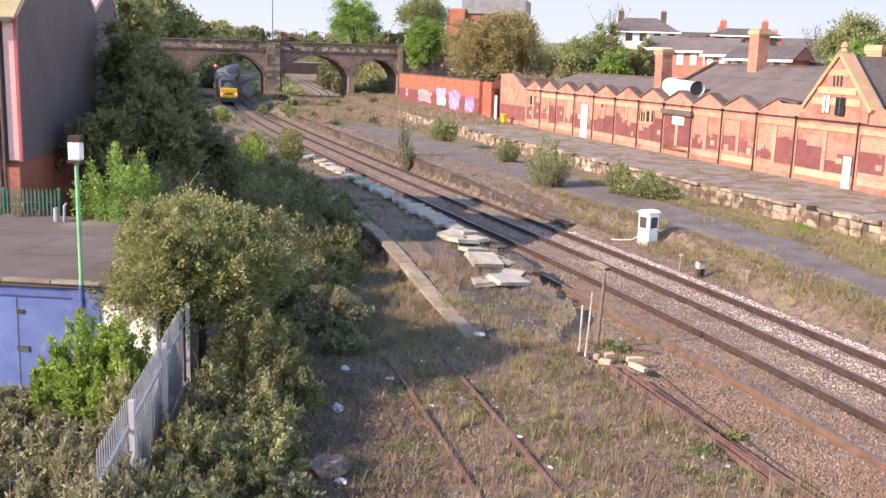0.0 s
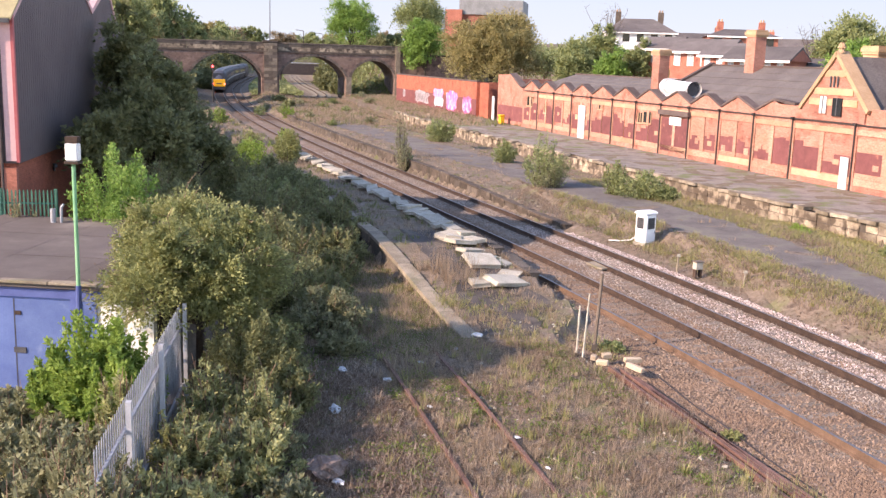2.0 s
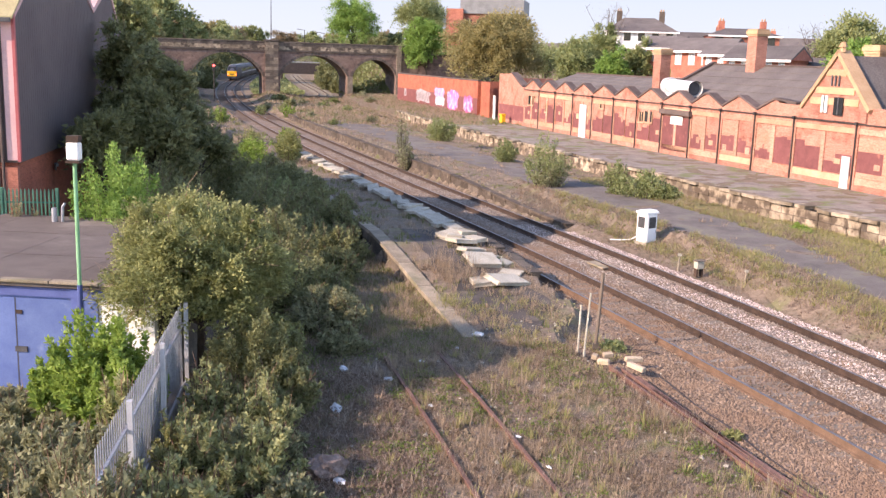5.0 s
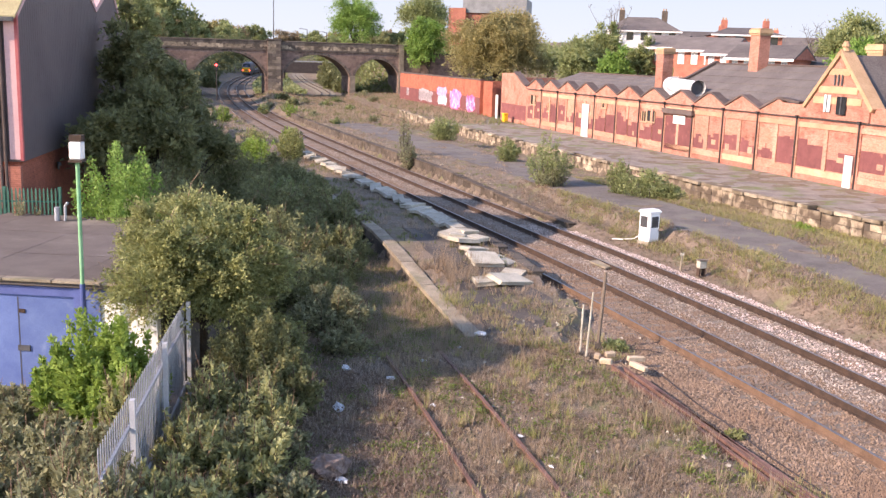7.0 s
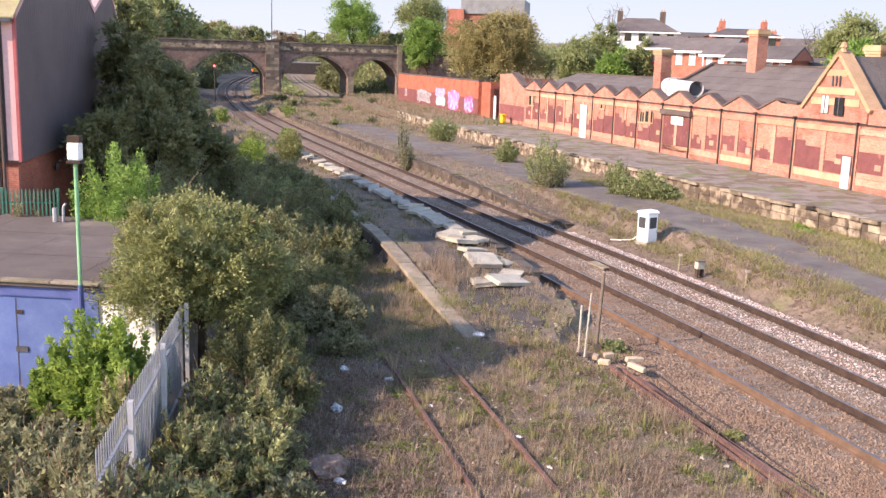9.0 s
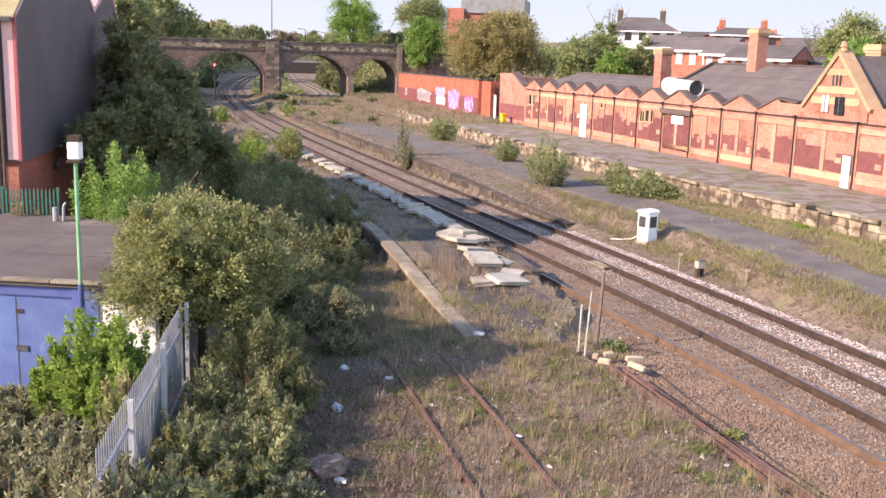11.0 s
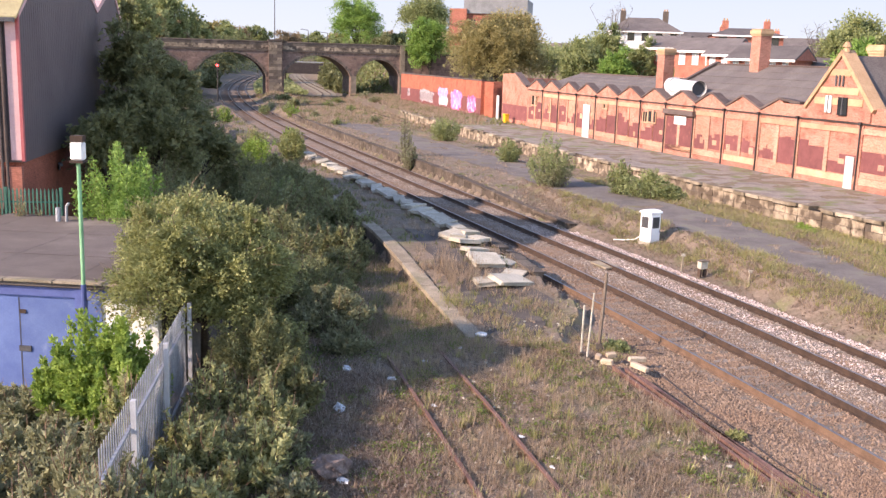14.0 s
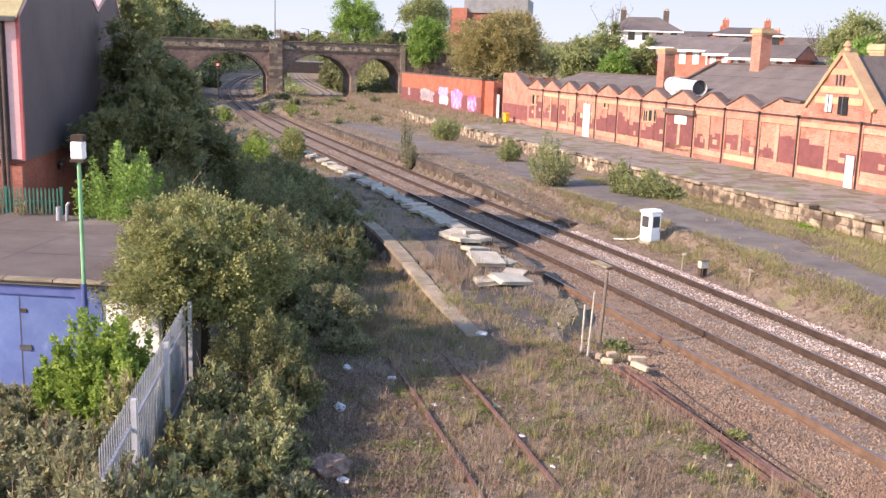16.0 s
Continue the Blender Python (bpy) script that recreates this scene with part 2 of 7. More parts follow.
M_YCLAD = material("tan_roof_sheet", [(0.30, 0.25, 0.13), (0.42, 0.36, 0.20)], 2.0, 0.6, 0.05, 30.0)
M_POST = material("weathered_timber", [(0.13, 0.098, 0.078), (0.22, 0.175, 0.138)], 3.0, 0.9, 0.4, 50.0)
M_FRESHWOOD = material("cut_timber", [(0.36, 0.27, 0.185), (0.54, 0.43, 0.31)], 3.0, 0.8, 0.2, 50.0)
M_LITTER = material("white_litter", [(0.52, 0.54, 0.56), (0.68, 0.69, 0.70)], 6.0, 0.6, 0.1, 50.0)
M_TWIG = material("pale_twigs", [(0.20, 0.13, 0.09), (0.34, 0.24, 0.17)], 3.0, 0.9, 0.1, 40.0)
M_REDTWIG = material("reddish_stems", [(0.15, 0.085, 0.062), (0.26, 0.165, 0.12)], 3.0, 0.9, 0.1, 40.0)
M_BARK = material("bark", [(0.06, 0.045, 0.035), (0.13, 0.10, 0.08)], 3.0, 0.95, 0.5, 40.0)
M_STEEL = material("stainless_duct", [(0.52, 0.51, 0.51), (0.68, 0.67, 0.67)], 2.0, 0.5, 0.05, 30.0, metal=0.25)
M_YELLOW = material("warning_yellow", [(0.80, 0.42, 0.02), (0.88, 0.50, 0.04)], 2.0, 0.45, 0.02, 30.0, spread=0.03, grain=0.15)
M_TRAIN = material("dark_blue_grey_livery", [(0.045, 0.05, 0.065), (0.065, 0.07, 0.09)], 1.0, 0.55, 0.02, 20.0, spread=0.05, grain=0.15)
M_TRAINROOF = material("train_roof_grey", [(0.16, 0.165, 0.17), (0.24, 0.245, 0.25)], 0.8, 0.6, 0.1, 20.0, spread=0.05)
M_TRAINBAND = material("silver_livery_band", [(0.40, 0.42, 0.44), (0.52, 0.54, 0.56)], 0.8, 0.4, 0.02, 20.0, spread=0.05, grain=0.15)
M_GLASS = material("dark_window_glass", [(0.02, 0.022, 0.025), (0.035, 0.038, 0.042)], 1.0, 0.08, 0.0, 20.0, spread=0.05)
M_ROUGHGRASS = leafy("dry_grass", (0.25, 0.185, 0.125), (0.45, 0.345, 0.25), (0.58, 0.47, 0.35))
M_GREENGRASS = leafy("green_weeds", (0.13, 0.145, 0.055), (0.25, 0.26, 0.11))
M_SUNGRASS = leafy("yellow_green_grass", (0.24, 0.235, 0.09), (0.43, 0.39, 0.18))
M_DEADLEAF = leafy("dead_leaf_litter", (0.13, 0.088, 0.066), (0.32, 0.232, 0.178), (0.50, 0.41, 0.33))
M_DEADSTEM = leafy("dead_stems", (0.27, 0.205, 0.155), (0.52, 0.42, 0.335))
M_WEEDLEAF = leafy("fresh_weed_leaves", (0.10, 0.14, 0.03), (0.22, 0.28, 0.075))
M_BUSHLEAF = leafy("olive_bush_leaves", (0.17, 0.185, 0.068), (0.385, 0.395, 0.17), (0.54, 0.40, 0.21))
# brighter copy of the bush leaves: sunlight on the scrub put into the colour
M_LITSCRUBLEAF = leafy("sunlit_scrub_leaves", (0.22, 0.23, 0.10), (0.46, 0.46, 0.22), (0.52, 0.41, 0.25))
M_BRIGHTLEAF = leafy("bright_green_leaves", (0.15, 0.23, 0.045), (0.35, 0.47, 0.11))
# shade over thickets, scrub and bank trees is put into this darker green
M_SHADELEAF = leafy("shade_toned_green_leaves", (0.15, 0.16, 0.075), (0.31, 0.315, 0.15))
M_GREYLEAF = leafy("grey_green_leaves", (0.175, 0.18, 0.10), (0.385, 0.38, 0.22), (0.42, 0.29, 0.20))
M_TREEGREEN = leafy("fresh_tree_leaves", (0.14, 0.24, 0.055), (0.31, 0.46, 0.12))
M_TREEOLIVE = leafy("budding_tree_leaves", (0.25, 0.215, 0.09), (0.43, 0.37, 0.17))
M_TREEMID = leafy("mid_green_leaves", (0.18, 0.21, 0.085), (0.37, 0.405, 0.185))
M_TREEBROWN = leafy("bare_budding_twigs", (0.20, 0.15, 0.095), (0.36, 0.285, 0.18))
M_REDLAMP = glow("red_signal_lamp", (1.0, 0.05, 0.05), 6.0)
M_TAIL = glow("red_tail_lamp", (1.0, 0.08, 0.05), 4.0)
M_GRAFPINK = material("pink_spray_paint", [(0.50, 0.05, 0.22), (0.60, 0.20, 0.38)], 2.2, 0.6, 0.0, 9.0, spots=((0.52, 0.42, 0.50), 1.5, 0.56, 0.6))
M_GRAFLILAC = material("lilac_spray_paint", [(0.46, 0.20, 0.48), (0.58, 0.48, 0.60)], 2.0, 0.6, 0.0, 9.0)
M_GRAFMINT = material("pale_mint_spray_paint", [(0.36, 0.52, 0.50), (0.54, 0.60, 0.60)], 1.6, 0.6, 0.0, 9.0)
M_GRAFGREY = material("silver_spray_paint", [(0.26, 0.20, 0.21), (0.42, 0.37, 0.39)], 2.4, 0.6, 0.0, 9.0)


# ---- building blocks ----
def box(bm, x0, x1, y0, y1, z0, z1, m=None, bevel=0.0):
    vs = [bm.verts.new(v) for v in ((x0, y0, z0), (x1, y0, z0), (x1, y1, z0), (x0, y1, z0), (x0, y0, z1), (x1, y0, z1), (x1, y1, z1), (x0, y1, z1))]
    fs = [bm.faces.new([vs[i] for i in f]) for f in ((0, 3, 2, 1), (4, 5, 6, 7), (0, 1, 5, 4), (1, 2, 6, 5), (2, 3, 7, 6), (3, 0, 4, 7))]
    if bevel:
        es = list({e for f in fs for e in f.edges})
        r = bmesh.ops.bevel(bm, geom=es, offset=bevel, segments=1, affect="EDGES")
        vs = list({v for f in r["faces"] for v in f.verts} | {v for v in vs if v.is_valid})
    if m is not None:
        bmesh.ops.transform(bm, matrix=m, verts=vs)
    return vs


def tube(bm, p, q, r0, r1=None, n=8, caps=True):
    """A tapered round bar from p to q."""
    p, q = Vector(p), Vector(q)
    r1 = r0 if r1 is None else r1
    turn = (q - p).to_track_quat("Z", "Y").to_matrix()
    a, b = [], []
    for i in range(n):
        w = turn @ Vector((math.cos(2 * math.pi * i / n), math.sin(2 * math.pi * i / n), 0))
        a.append(bm.verts.new(p + w * r0))
        b.append(bm.verts.new(q + w * r1))
    for i in range(n):
        bm.faces.new((a[i], a[(i + 1) % n], b[(i + 1) % n], b[i]))
    if caps:
        bm.faces.new(a[::-1])
        bm.faces.new(b)


def prism(bm, pts, y0, y1):
    """An outline in x and z, pushed from y0 to y1."""
    a = [bm.verts.new((x, y0, z)) for x, z in pts]
    b = [bm.verts.new((x, y1, z)) for x, z in pts]
    n = len(pts)
    bm.faces.new(a)
    bm.faces.new(b[::-1])
    for i in range(n):
        bm.faces.new((a[(i + 1) % n], a[i], b[i], b[(i + 1) % n]))


def mesh_of(name, bm, mat):
    me = bpy.data.meshes.new(name)
    bmesh.ops.recalc_face_normals(bm, faces=bm.faces)
    bm.to_mesh(me)
    bm.free()
    for q in (mat if isinstance(mat, (list, tuple)) else [mat]):
        me.materials.append(q)
    return me


def part(name, bm, mat, parent=None, label="", m=None):
    ob = new(name, mesh_of(name, bm, mat))
    if parent is not None:
        ob.parent = parent
    if m is not None:
        ob.matrix_basis = m
    return tagged(ob, label)


def boxpart(name, dims, mat, parent=None, label="", m=None, bevel=0.0):
    bm = bmesh.new()
    box(bm, *dims, bevel=bevel)
    return part(name, bm, mat, parent, label, m)


def thing(name, m, label, category, group="", kind=""):
    ob = new(name)
    ob.empty_display_size = 0.3
    ob.matrix_basis = m
    return tagged(ob, label, category, group, kind)


def raw(name, verts, faces, mat, parent=None, smooth=False):
    me = bpy.data.meshes.new(name)
    me.from_pydata(verts.tolist() if hasattr(verts, "tolist") else verts, [], faces.tolist() if hasattr(faces, "tolist") else faces)
    me.materials.append(mat)
    ob = new(name, me)
    if parent is not None:
        ob.parent = parent
    return ob


# ---- the lie of the land ----
HEAD_Y = np.array([-20, 20, 40, 65, 90, 136, 172, 209, 262, 306, 350, 430, 480, 540, 620, 760.0])
HEAD = np.array([-0.29, -0.30, -0.368, -0.357, -0.34, -0.275, -0.235, -0.19, -0.145, -0.13, -0.115, -0.06, 0.03, 0.2, 0.45, 0.9])
YY = np.linspace(-20, 760, 3121)
_h = np.interp(YY, HEAD_Y, HEAD)
XX = np.concatenate([[0], np.cumsum((_h[1:] + _h[:-1]) / 2 * np.diff(YY))])
XX += 8.78 - np.interp(20.0, YY, XX)
WALL_Y = np.array([5, 36.0, 42.5, 47.2, 51.3, 57.9, 63.5, 70.2, 82.4, 110.4, 170])
WALL_X = np.array([33, 21.9, 19.4, 17.4, 15.7, 13.6, 11.5, 9.2, 5.2, -3.4, -18.0])
BANK_Y = np.array([20, 26, 29.5, 36, 40, 43, 48.5, 62])
BANK_X = np.array([11.9, 11.3, 10.95, 10.6, 9.5, 8.2, 6.3, 2.0])
LW_Y = np.array([22.0, 26, 30.5, 36.5, 60, 90])
LW_X = np.array([1.9, 0.75, -0.6, -2.4, -10.2, -21.0])


def center(y):
    return np.interp(y, YY, XX)


def heading(y):
    return np.interp(y, YY, _h)


def off(y, d):
    """The point d metres to the right of the left track's centre at y."""
    h = heading(y)
    k = 1 / np.sqrt(1 + h * h)
    return center(y) + d * k, y - d * h * k


def ramp(v, a, b):
    u = np.clip((np.asarray(v, float) - a) / (b - a), 0, 1)
    return u * u * (3 - 2 * u)


def grade(y):
    """The line falls gently far beyond the bridge."""
    return -3.0 * ramp(y, 310, 500)


def branch(y):
    """Where the branch line runs, x by y."""
    return np.interp(y, (105, 120, 145, 162, 182, 202, 230, 270, 312, 362), (-3.7, -8.2, -15.9, -20.2, -22.4, -26.2, -32.2, -39.8, -47.2, -55.0))


def edge(y):
    """How far left of the track the old platform begins."""
    return 1.6 + 2.0 * (1 - ramp(y, 25, 29))


def ground_z(x, y):
    x, y = np.asarray(x, float), np.asarray(y, float)
    h = heading(y)
    d = (x - center(y)) / np.sqrt(1 + h * h)
    w = np.interp(y, WALL_Y, WALL_X)
    lw = np.interp(y, LW_Y, LW_X)
    far = ramp(y, 120, 150)
    rise = np.maximum(ramp(y, 42, 62), ramp(x - np.interp(y, BANK_Y, BANK_X), -0.35, 0.45) * ramp(y, 24, 31))
    island = 0.05 + 0.5 * rise * (1 - far)
    left = 0.05 + 0.72 * ramp(y, 25, 38) * (1 - far)
    z = np.full(np.broadcast(x, y).shape, -0.22)
    z = np.where(d > 4.75, -0.22 + (island + 0.22) * ramp(d, 4.75, 5.2 + 1.2 * (1 - ramp(y, 40, 45))), z)
    z = np.where(x > w - 4.6, np.where(far < 1, island + (-0.05 - island) * ramp(x, w - 4.6, w - 4.2), z), z)
    z = np.where((x > w + 0.15) & (d > 5), 0.86, z)
    e = edge(y)
    z = np.where(d < -e, -0.22 + (left + 0.22) * ramp(-d, e, e + 0.2), z)
    z = np.where((d < -e - 0.2) & (x < lw), 0.02 + 0.0 * x, z)
    # high ground behind the station, on the left bank, and beyond the bridge
    fac = 23.4 - (y - 51.6) * 0.325
    z = z + np.where(d > 6, 3.2 * ramp(x - fac, 16, 50) * ramp(y, -60, 40), 0)
    z = z + np.where(d < -5, 2.2 * ramp(-d, 9, 22) * ramp(y, 24, 40), 0)
    z = z + np.where(d < -4, 4.5 * ramp(-d, 4.5, 14) * ramp(y, 120, 150), 0)
    z = z + 1.5 * np.exp(-((x + 28.5) ** 2 / 10 + (y - 149) ** 2 / 260)) * ramp(d, 4.8, 7.5)
    bx = branch(y)
    z = z + np.where(d > 12, 6.5 * ramp(x - bx, 3.5, 15) * ramp(y, 166, 190), 0)
    z = z + 9.0 * ramp(-d, 20, 90) * ramp(y, 190, 300) + 2.5 * ramp(d, 30, 120) * ramp(y, 190, 300)
    z = z + grade(y)
    return z


# ---- ground ----
def build_ground():
    gx = np.concatenate([[-2500, -1200, -600, -350], np.arange(-220, -60, 8), np.arange(-60, -24, 2), np.arange(-24, 40, 0.4), np.arange(40, 80, 4), np.arange(80, 240, 20), [350, 600, 1200, 2500]])
    gy = np.concatenate([[-2500, -1000, -400, -150, -60, -25], np.arange(-10, 8, 2), np.arange(8, 60, 0.4), np.arange(60, 130, 1), np.arange(130, 300, 3), np.arange(300, 700, 15), [750, 900, 1300, 2800]])
    X, Y = np.meshgrid(gx, gy)
    Z = ground_z(X, Y)
    near = (np.abs(X) < 60) & (Y < 200)
    bumpy = np.array([noise.noise((a * 0.9, b * 0.9, 0.3)) for a, b in zip(X[near], Y[near])])
    d = (X - center(Y)) / np.sqrt(1 + heading(Y) ** 2)
    wob = np.zeros_like(Z)
    wob[near] = bumpy * 0.05
    Z = Z + wob * ((d < -1.9) | (d > 5.3))
    n, k = X.shape
    idx = np.arange(n * k).reshape(n, k)
    faces = np.stack([idx[:-1, :-1], idx[:-1, 1:], idx[1:, 1:], idx[1:, :-1]], -1).reshape(-1, 4)
    ob = raw("ground", np.stack([X, Y, Z], -1).reshape(-1, 3), faces, M_GROUND)
    tagged(ob, "weedy railway ground with dry grass and bare soil", "ground", kind="structure")


def build_backdrop():
    """Pale sky at the far end of the valley, beyond everything."""
    m = bpy.data.materials.new("hazy_sky")
    m.use_nodes = True
    t = m.node_tree
    t.nodes.remove(t.nodes["Principled BSDF"])
    geo, sep = t.nodes.new("ShaderNodeNewGeometry"), t.nodes.new("ShaderNodeSeparateXYZ")
    mr, rp, em = t.nodes.new("ShaderNodeMapRange"), t.nodes.new("ShaderNodeValToRGB"), t.nodes.new("ShaderNodeEmission")
    mr.inputs["From Min"].default_value, mr.inputs["From Max"].default_value = 0.0, 260.0
    rp.color_ramp.elements[0].color, rp.color_ramp.elements[1].color = (0.285, 0.345, 0.40, 1), (0.225, 0.305, 0.41, 1)
    t.links.new(geo.outputs["Position"], sep.inputs[0])
    t.links.new(sep.outputs[2], mr.inputs["Value"])
    t.links.new(mr.outputs[0], rp.inputs["Fac"])
    t.links.new(rp.outputs["Color"], em.inputs["Color"])
    t.links.new(em.outputs[0], t.nodes["Material Output"].inputs["Surface"])
    V, F = [], []
    for k in range(33):
        a = radians(-40 + 80 * k / 32)
        for z in (-60, 600):
            V.append((2300 * math.sin(a), 2300 * math.cos(a), z))
    for k in range(32):
        F.append((2 * k, 2 * k + 2, 2 * k + 3, 2 * k + 1))
    tagged(raw("backdrop", V, F, m), "pale blue hazy spring sky beyond the town", "sky", kind="structure")


def strip(name, lo, hi, y0, y1, mat, label, lift=0.012, step=0.5, cols=6, edge=0.25, seed=0):
    """A sheet lying on the ground between two lines x = lo(y) and x = hi(y), with an uneven rim."""
    ys = np.arange(y0, y1 + step / 2, step)
    vs = []
    for y in ys:
        a, b = lo(y), hi(y)
        a += edge * noise.noise((y * 0.7, seed, 1.0))
        b += edge * noise.noise((y * 0.7, seed, 7.0))
        for i in range(cols + 1):
            vs.append((a + (b - a) * i / cols, y))
    vs = np.array(vs)
    z = ground_z(vs[:, 0], vs[:, 1]) + lift
    V = np.column_stack([vs, z])
    idx = np.arange(len(V)).reshape(len(ys), cols + 1)
    F = np.stack([idx[:-1, :-1], idx[:-1, 1:], idx[1:, 1:], idx[1:, :-1]], -1).reshape(-1, 4)
    return tagged(raw(name, V, F, mat), label, "ground", kind="structure")


RAIL_PROFILE = ((-0.036, 0), (0.036, 0), (0.036, -0.035), (0.016, -0.045), (0.016, -0.15), (0.07, -0.17), (0.07, -0.21), (-0.07, -0.21), (-0.07, -0.17), (-0.016, -0.15), (-0.016, -0.045), (-0.036, -0.035))


def sweep(line, lift=0.0, mats=None, name="rail", parent=None):
    """A rail along points (x, y), or (x, y, z)."""
    line = [tuple(p) + ((0.0,) if len(p) == 2 else ()) for p in line]
    P = np.array(line)
    T = np.gradient(P, axis=0)
    T /= np.linalg.norm(T[:, :2], axis=1)[:, None]
    N = np.column_stack([T[:, 1], -T[:, 0]])
    k = len(RAIL_PROFILE)
    V = []
    for p, n in zip(P, N):
        for a, b in RAIL_PROFILE:
            V.append((p[0] + n[0] * a, p[1] + n[1] * a, p[2] + b + lift))
    F = []
    for i in range(len(P) - 1):
        for j in range(k):
            F.append((i * k + j, i * k + (j + 1) % k, (i + 1) * k + (j + 1) % k, (i + 1) * k + j))
    F.append(tuple(range(k)))
    F.append(tuple((len(P) - 1) * k + j for j in range(k))[::-1])
    ob = raw(name, V, F, mats[0], parent)
    if len(mats) > 1:
        ob.data.materials.append(mats[1])
        mi = np.zeros(len(F), dtype=np.int32)
        mi[[i * k for i in range(len(P) - 1)]] = 1
        ob.data.polygons.foreach_set("material_index", mi)
    return ob


def build_tracks():
    ysn = np.concatenate([np.arange(6, 120, 1.0), np.arange(120, 640, 4.0)])
    sl = bmesh.new()
    box(sl, -1.25, 1.25, -0.125, 0.125, -0.34, -0.195, bevel=0.015)
    sleeper_mesh = mesh_of("sleeper", sl, M_SLEEPER)
    for label, d0, tag in (("double-track main line with brown rails on ballast", 0.0, "track_1"), ("main line track with polished rails on grey ballast", 3.21, "track_2")):
        tr = thing(tag, pose(0, 0, 0), label, "railway track", "main line tracks", "structure")
        for side in (-0.7535, 0.7535):
            r = sweep([(*off(y, d0 + side), float(grade(y))) for y in ysn], 0.0, (M_RAILBROWN if d0 == 0 and side < 0 else M_RUST, M_RAILTOP), "rail", tr)
            tagged(r, "rust-brown rail with polished head")
        y, n = 13.0, 0
        V, F = [], []
        while y < 330:
            h = heading(y)
            x, yc = off(y, d0)
            turn = math.degrees(math.atan2(-h, 1))
            if n < 150:
                s = new("sleeper", sleeper_mesh)
                s.parent = tr
                s.matrix_basis = pose(x, yc, 0, 0, 0, turn)
            else:
                c, sn = math.cos(radians(turn)), math.sin(radians(turn))
                b = len(V)
                for a, e, z in ((-1.25, -0.125, -0.2), (1.25, -0.125, -0.2), (1.25, 0.125, -0.2), (-1.25, 0.125, -0.2), (-1.25, -0.125, -0.3), (1.25, -0.125, -0.3), (1.25, 0.125, -0.3), (-1.25, 0.125, -0.3)):
                    V.append((x + c * a - sn * e, yc + sn * a + c * e, z))
                F += [(b, b + 1, b + 2, b + 3), (b, b + 4, b + 5, b + 1), (b + 1, b + 5, b + 6, b + 2), (b + 2, b + 6, b + 7, b + 3), (b + 3, b + 7, b + 4, b)]
            n += 1
            y += 0.68 / math.sqrt(1 + h * h)
        tagged(raw("far_sleepers", V, F, M_SLEEPER, tr), kind="stuff")
    strip("ballast_bed", lambda y: off(y, 0.05 - float(edge(y)))[0], lambda y: off(y, 5.0)[0], 6, 640, M_BALLAST, "brown and grey stone ballast under the tracks", 0.02, 1.0, 8, 0.3)
    # disused siding among the weeds, buried at its far end
    tr = thing("disused_siding", pose(0, 0, 0), "rust-red disused siding rails half buried in grass", "railway track", kind="structure")
    for dx, last in ((-1.46, 27), (0.0, 30)):
        ys = np.arange(9, last, 0.6)
        line = [(2.13 + dx - 0.256 * (y - 15.8) - 0.001 * (y - 15.8) ** 2, y, 0.125 - 0.10 * ramp(y, 20, 27)) for y in ys]
        tagged(sweep(line, 0.0, (M_REDRUST,), "rail", tr))
    # bundle of spare rails beside the line
    for i, (ax, ay, bx, by) in enumerate(((4.3, 23.4, 6.9, 13.5), (4.55, 23.2, 7.15, 13.4), (4.8, 22.6, 7.4, 13.1), (4.05, 22.6, 6.65, 13.2), (5.05, 21.6, 7.65, 12.9), (3.85, 21.2, 6.4, 13.0), (4.35, 18.6, 6.15, 12.8))):
        ln = [(ax + (bx - ax) * u + 0.03 * math.sin(3 * u + i), ay + (by - ay) * u) for u in np.linspace(0, 1, 14)]
        tagged(sweep(ln, 0.0, (M_REDRUST,), "spare_rail"), "dark red rusty spare rail lying beside the track", "rail", "stack of spare rails")
    # cable along the ballast
    for k, (a, b, c) in enumerate((((5.3, 23.6), (6.25, 19.3), (7.3, 15.2)), ((3.7, 26.0), (4.6, 25.4), (5.9, 25.0)))):
        cv = bpy.data.curves.new("cable", "CURVE")
        cv.dimensions, cv.bevel_depth, cv.bevel_resolution = "3D", 0.012, 1
        sp = cv.splines.new("POLY")
        sp.points.add(14)
        for u, pt in zip(np.linspace(0, 1, 15), sp.points):
            pt.co = (a[0] * (1 - u) ** 2 + 2 * b[0] * u * (1 - u) + c[0] * u * u, a[1] * (1 - u) ** 2 + 2 * b[1] * u * (1 - u) + c[1] * u * u, -0.13 + 0.02 * math.sin(17 * u), 1)
        cv.materials.append(M_PIPE)
        tagged(new("cable", cv), "black cable lying on the ballast", "cable")


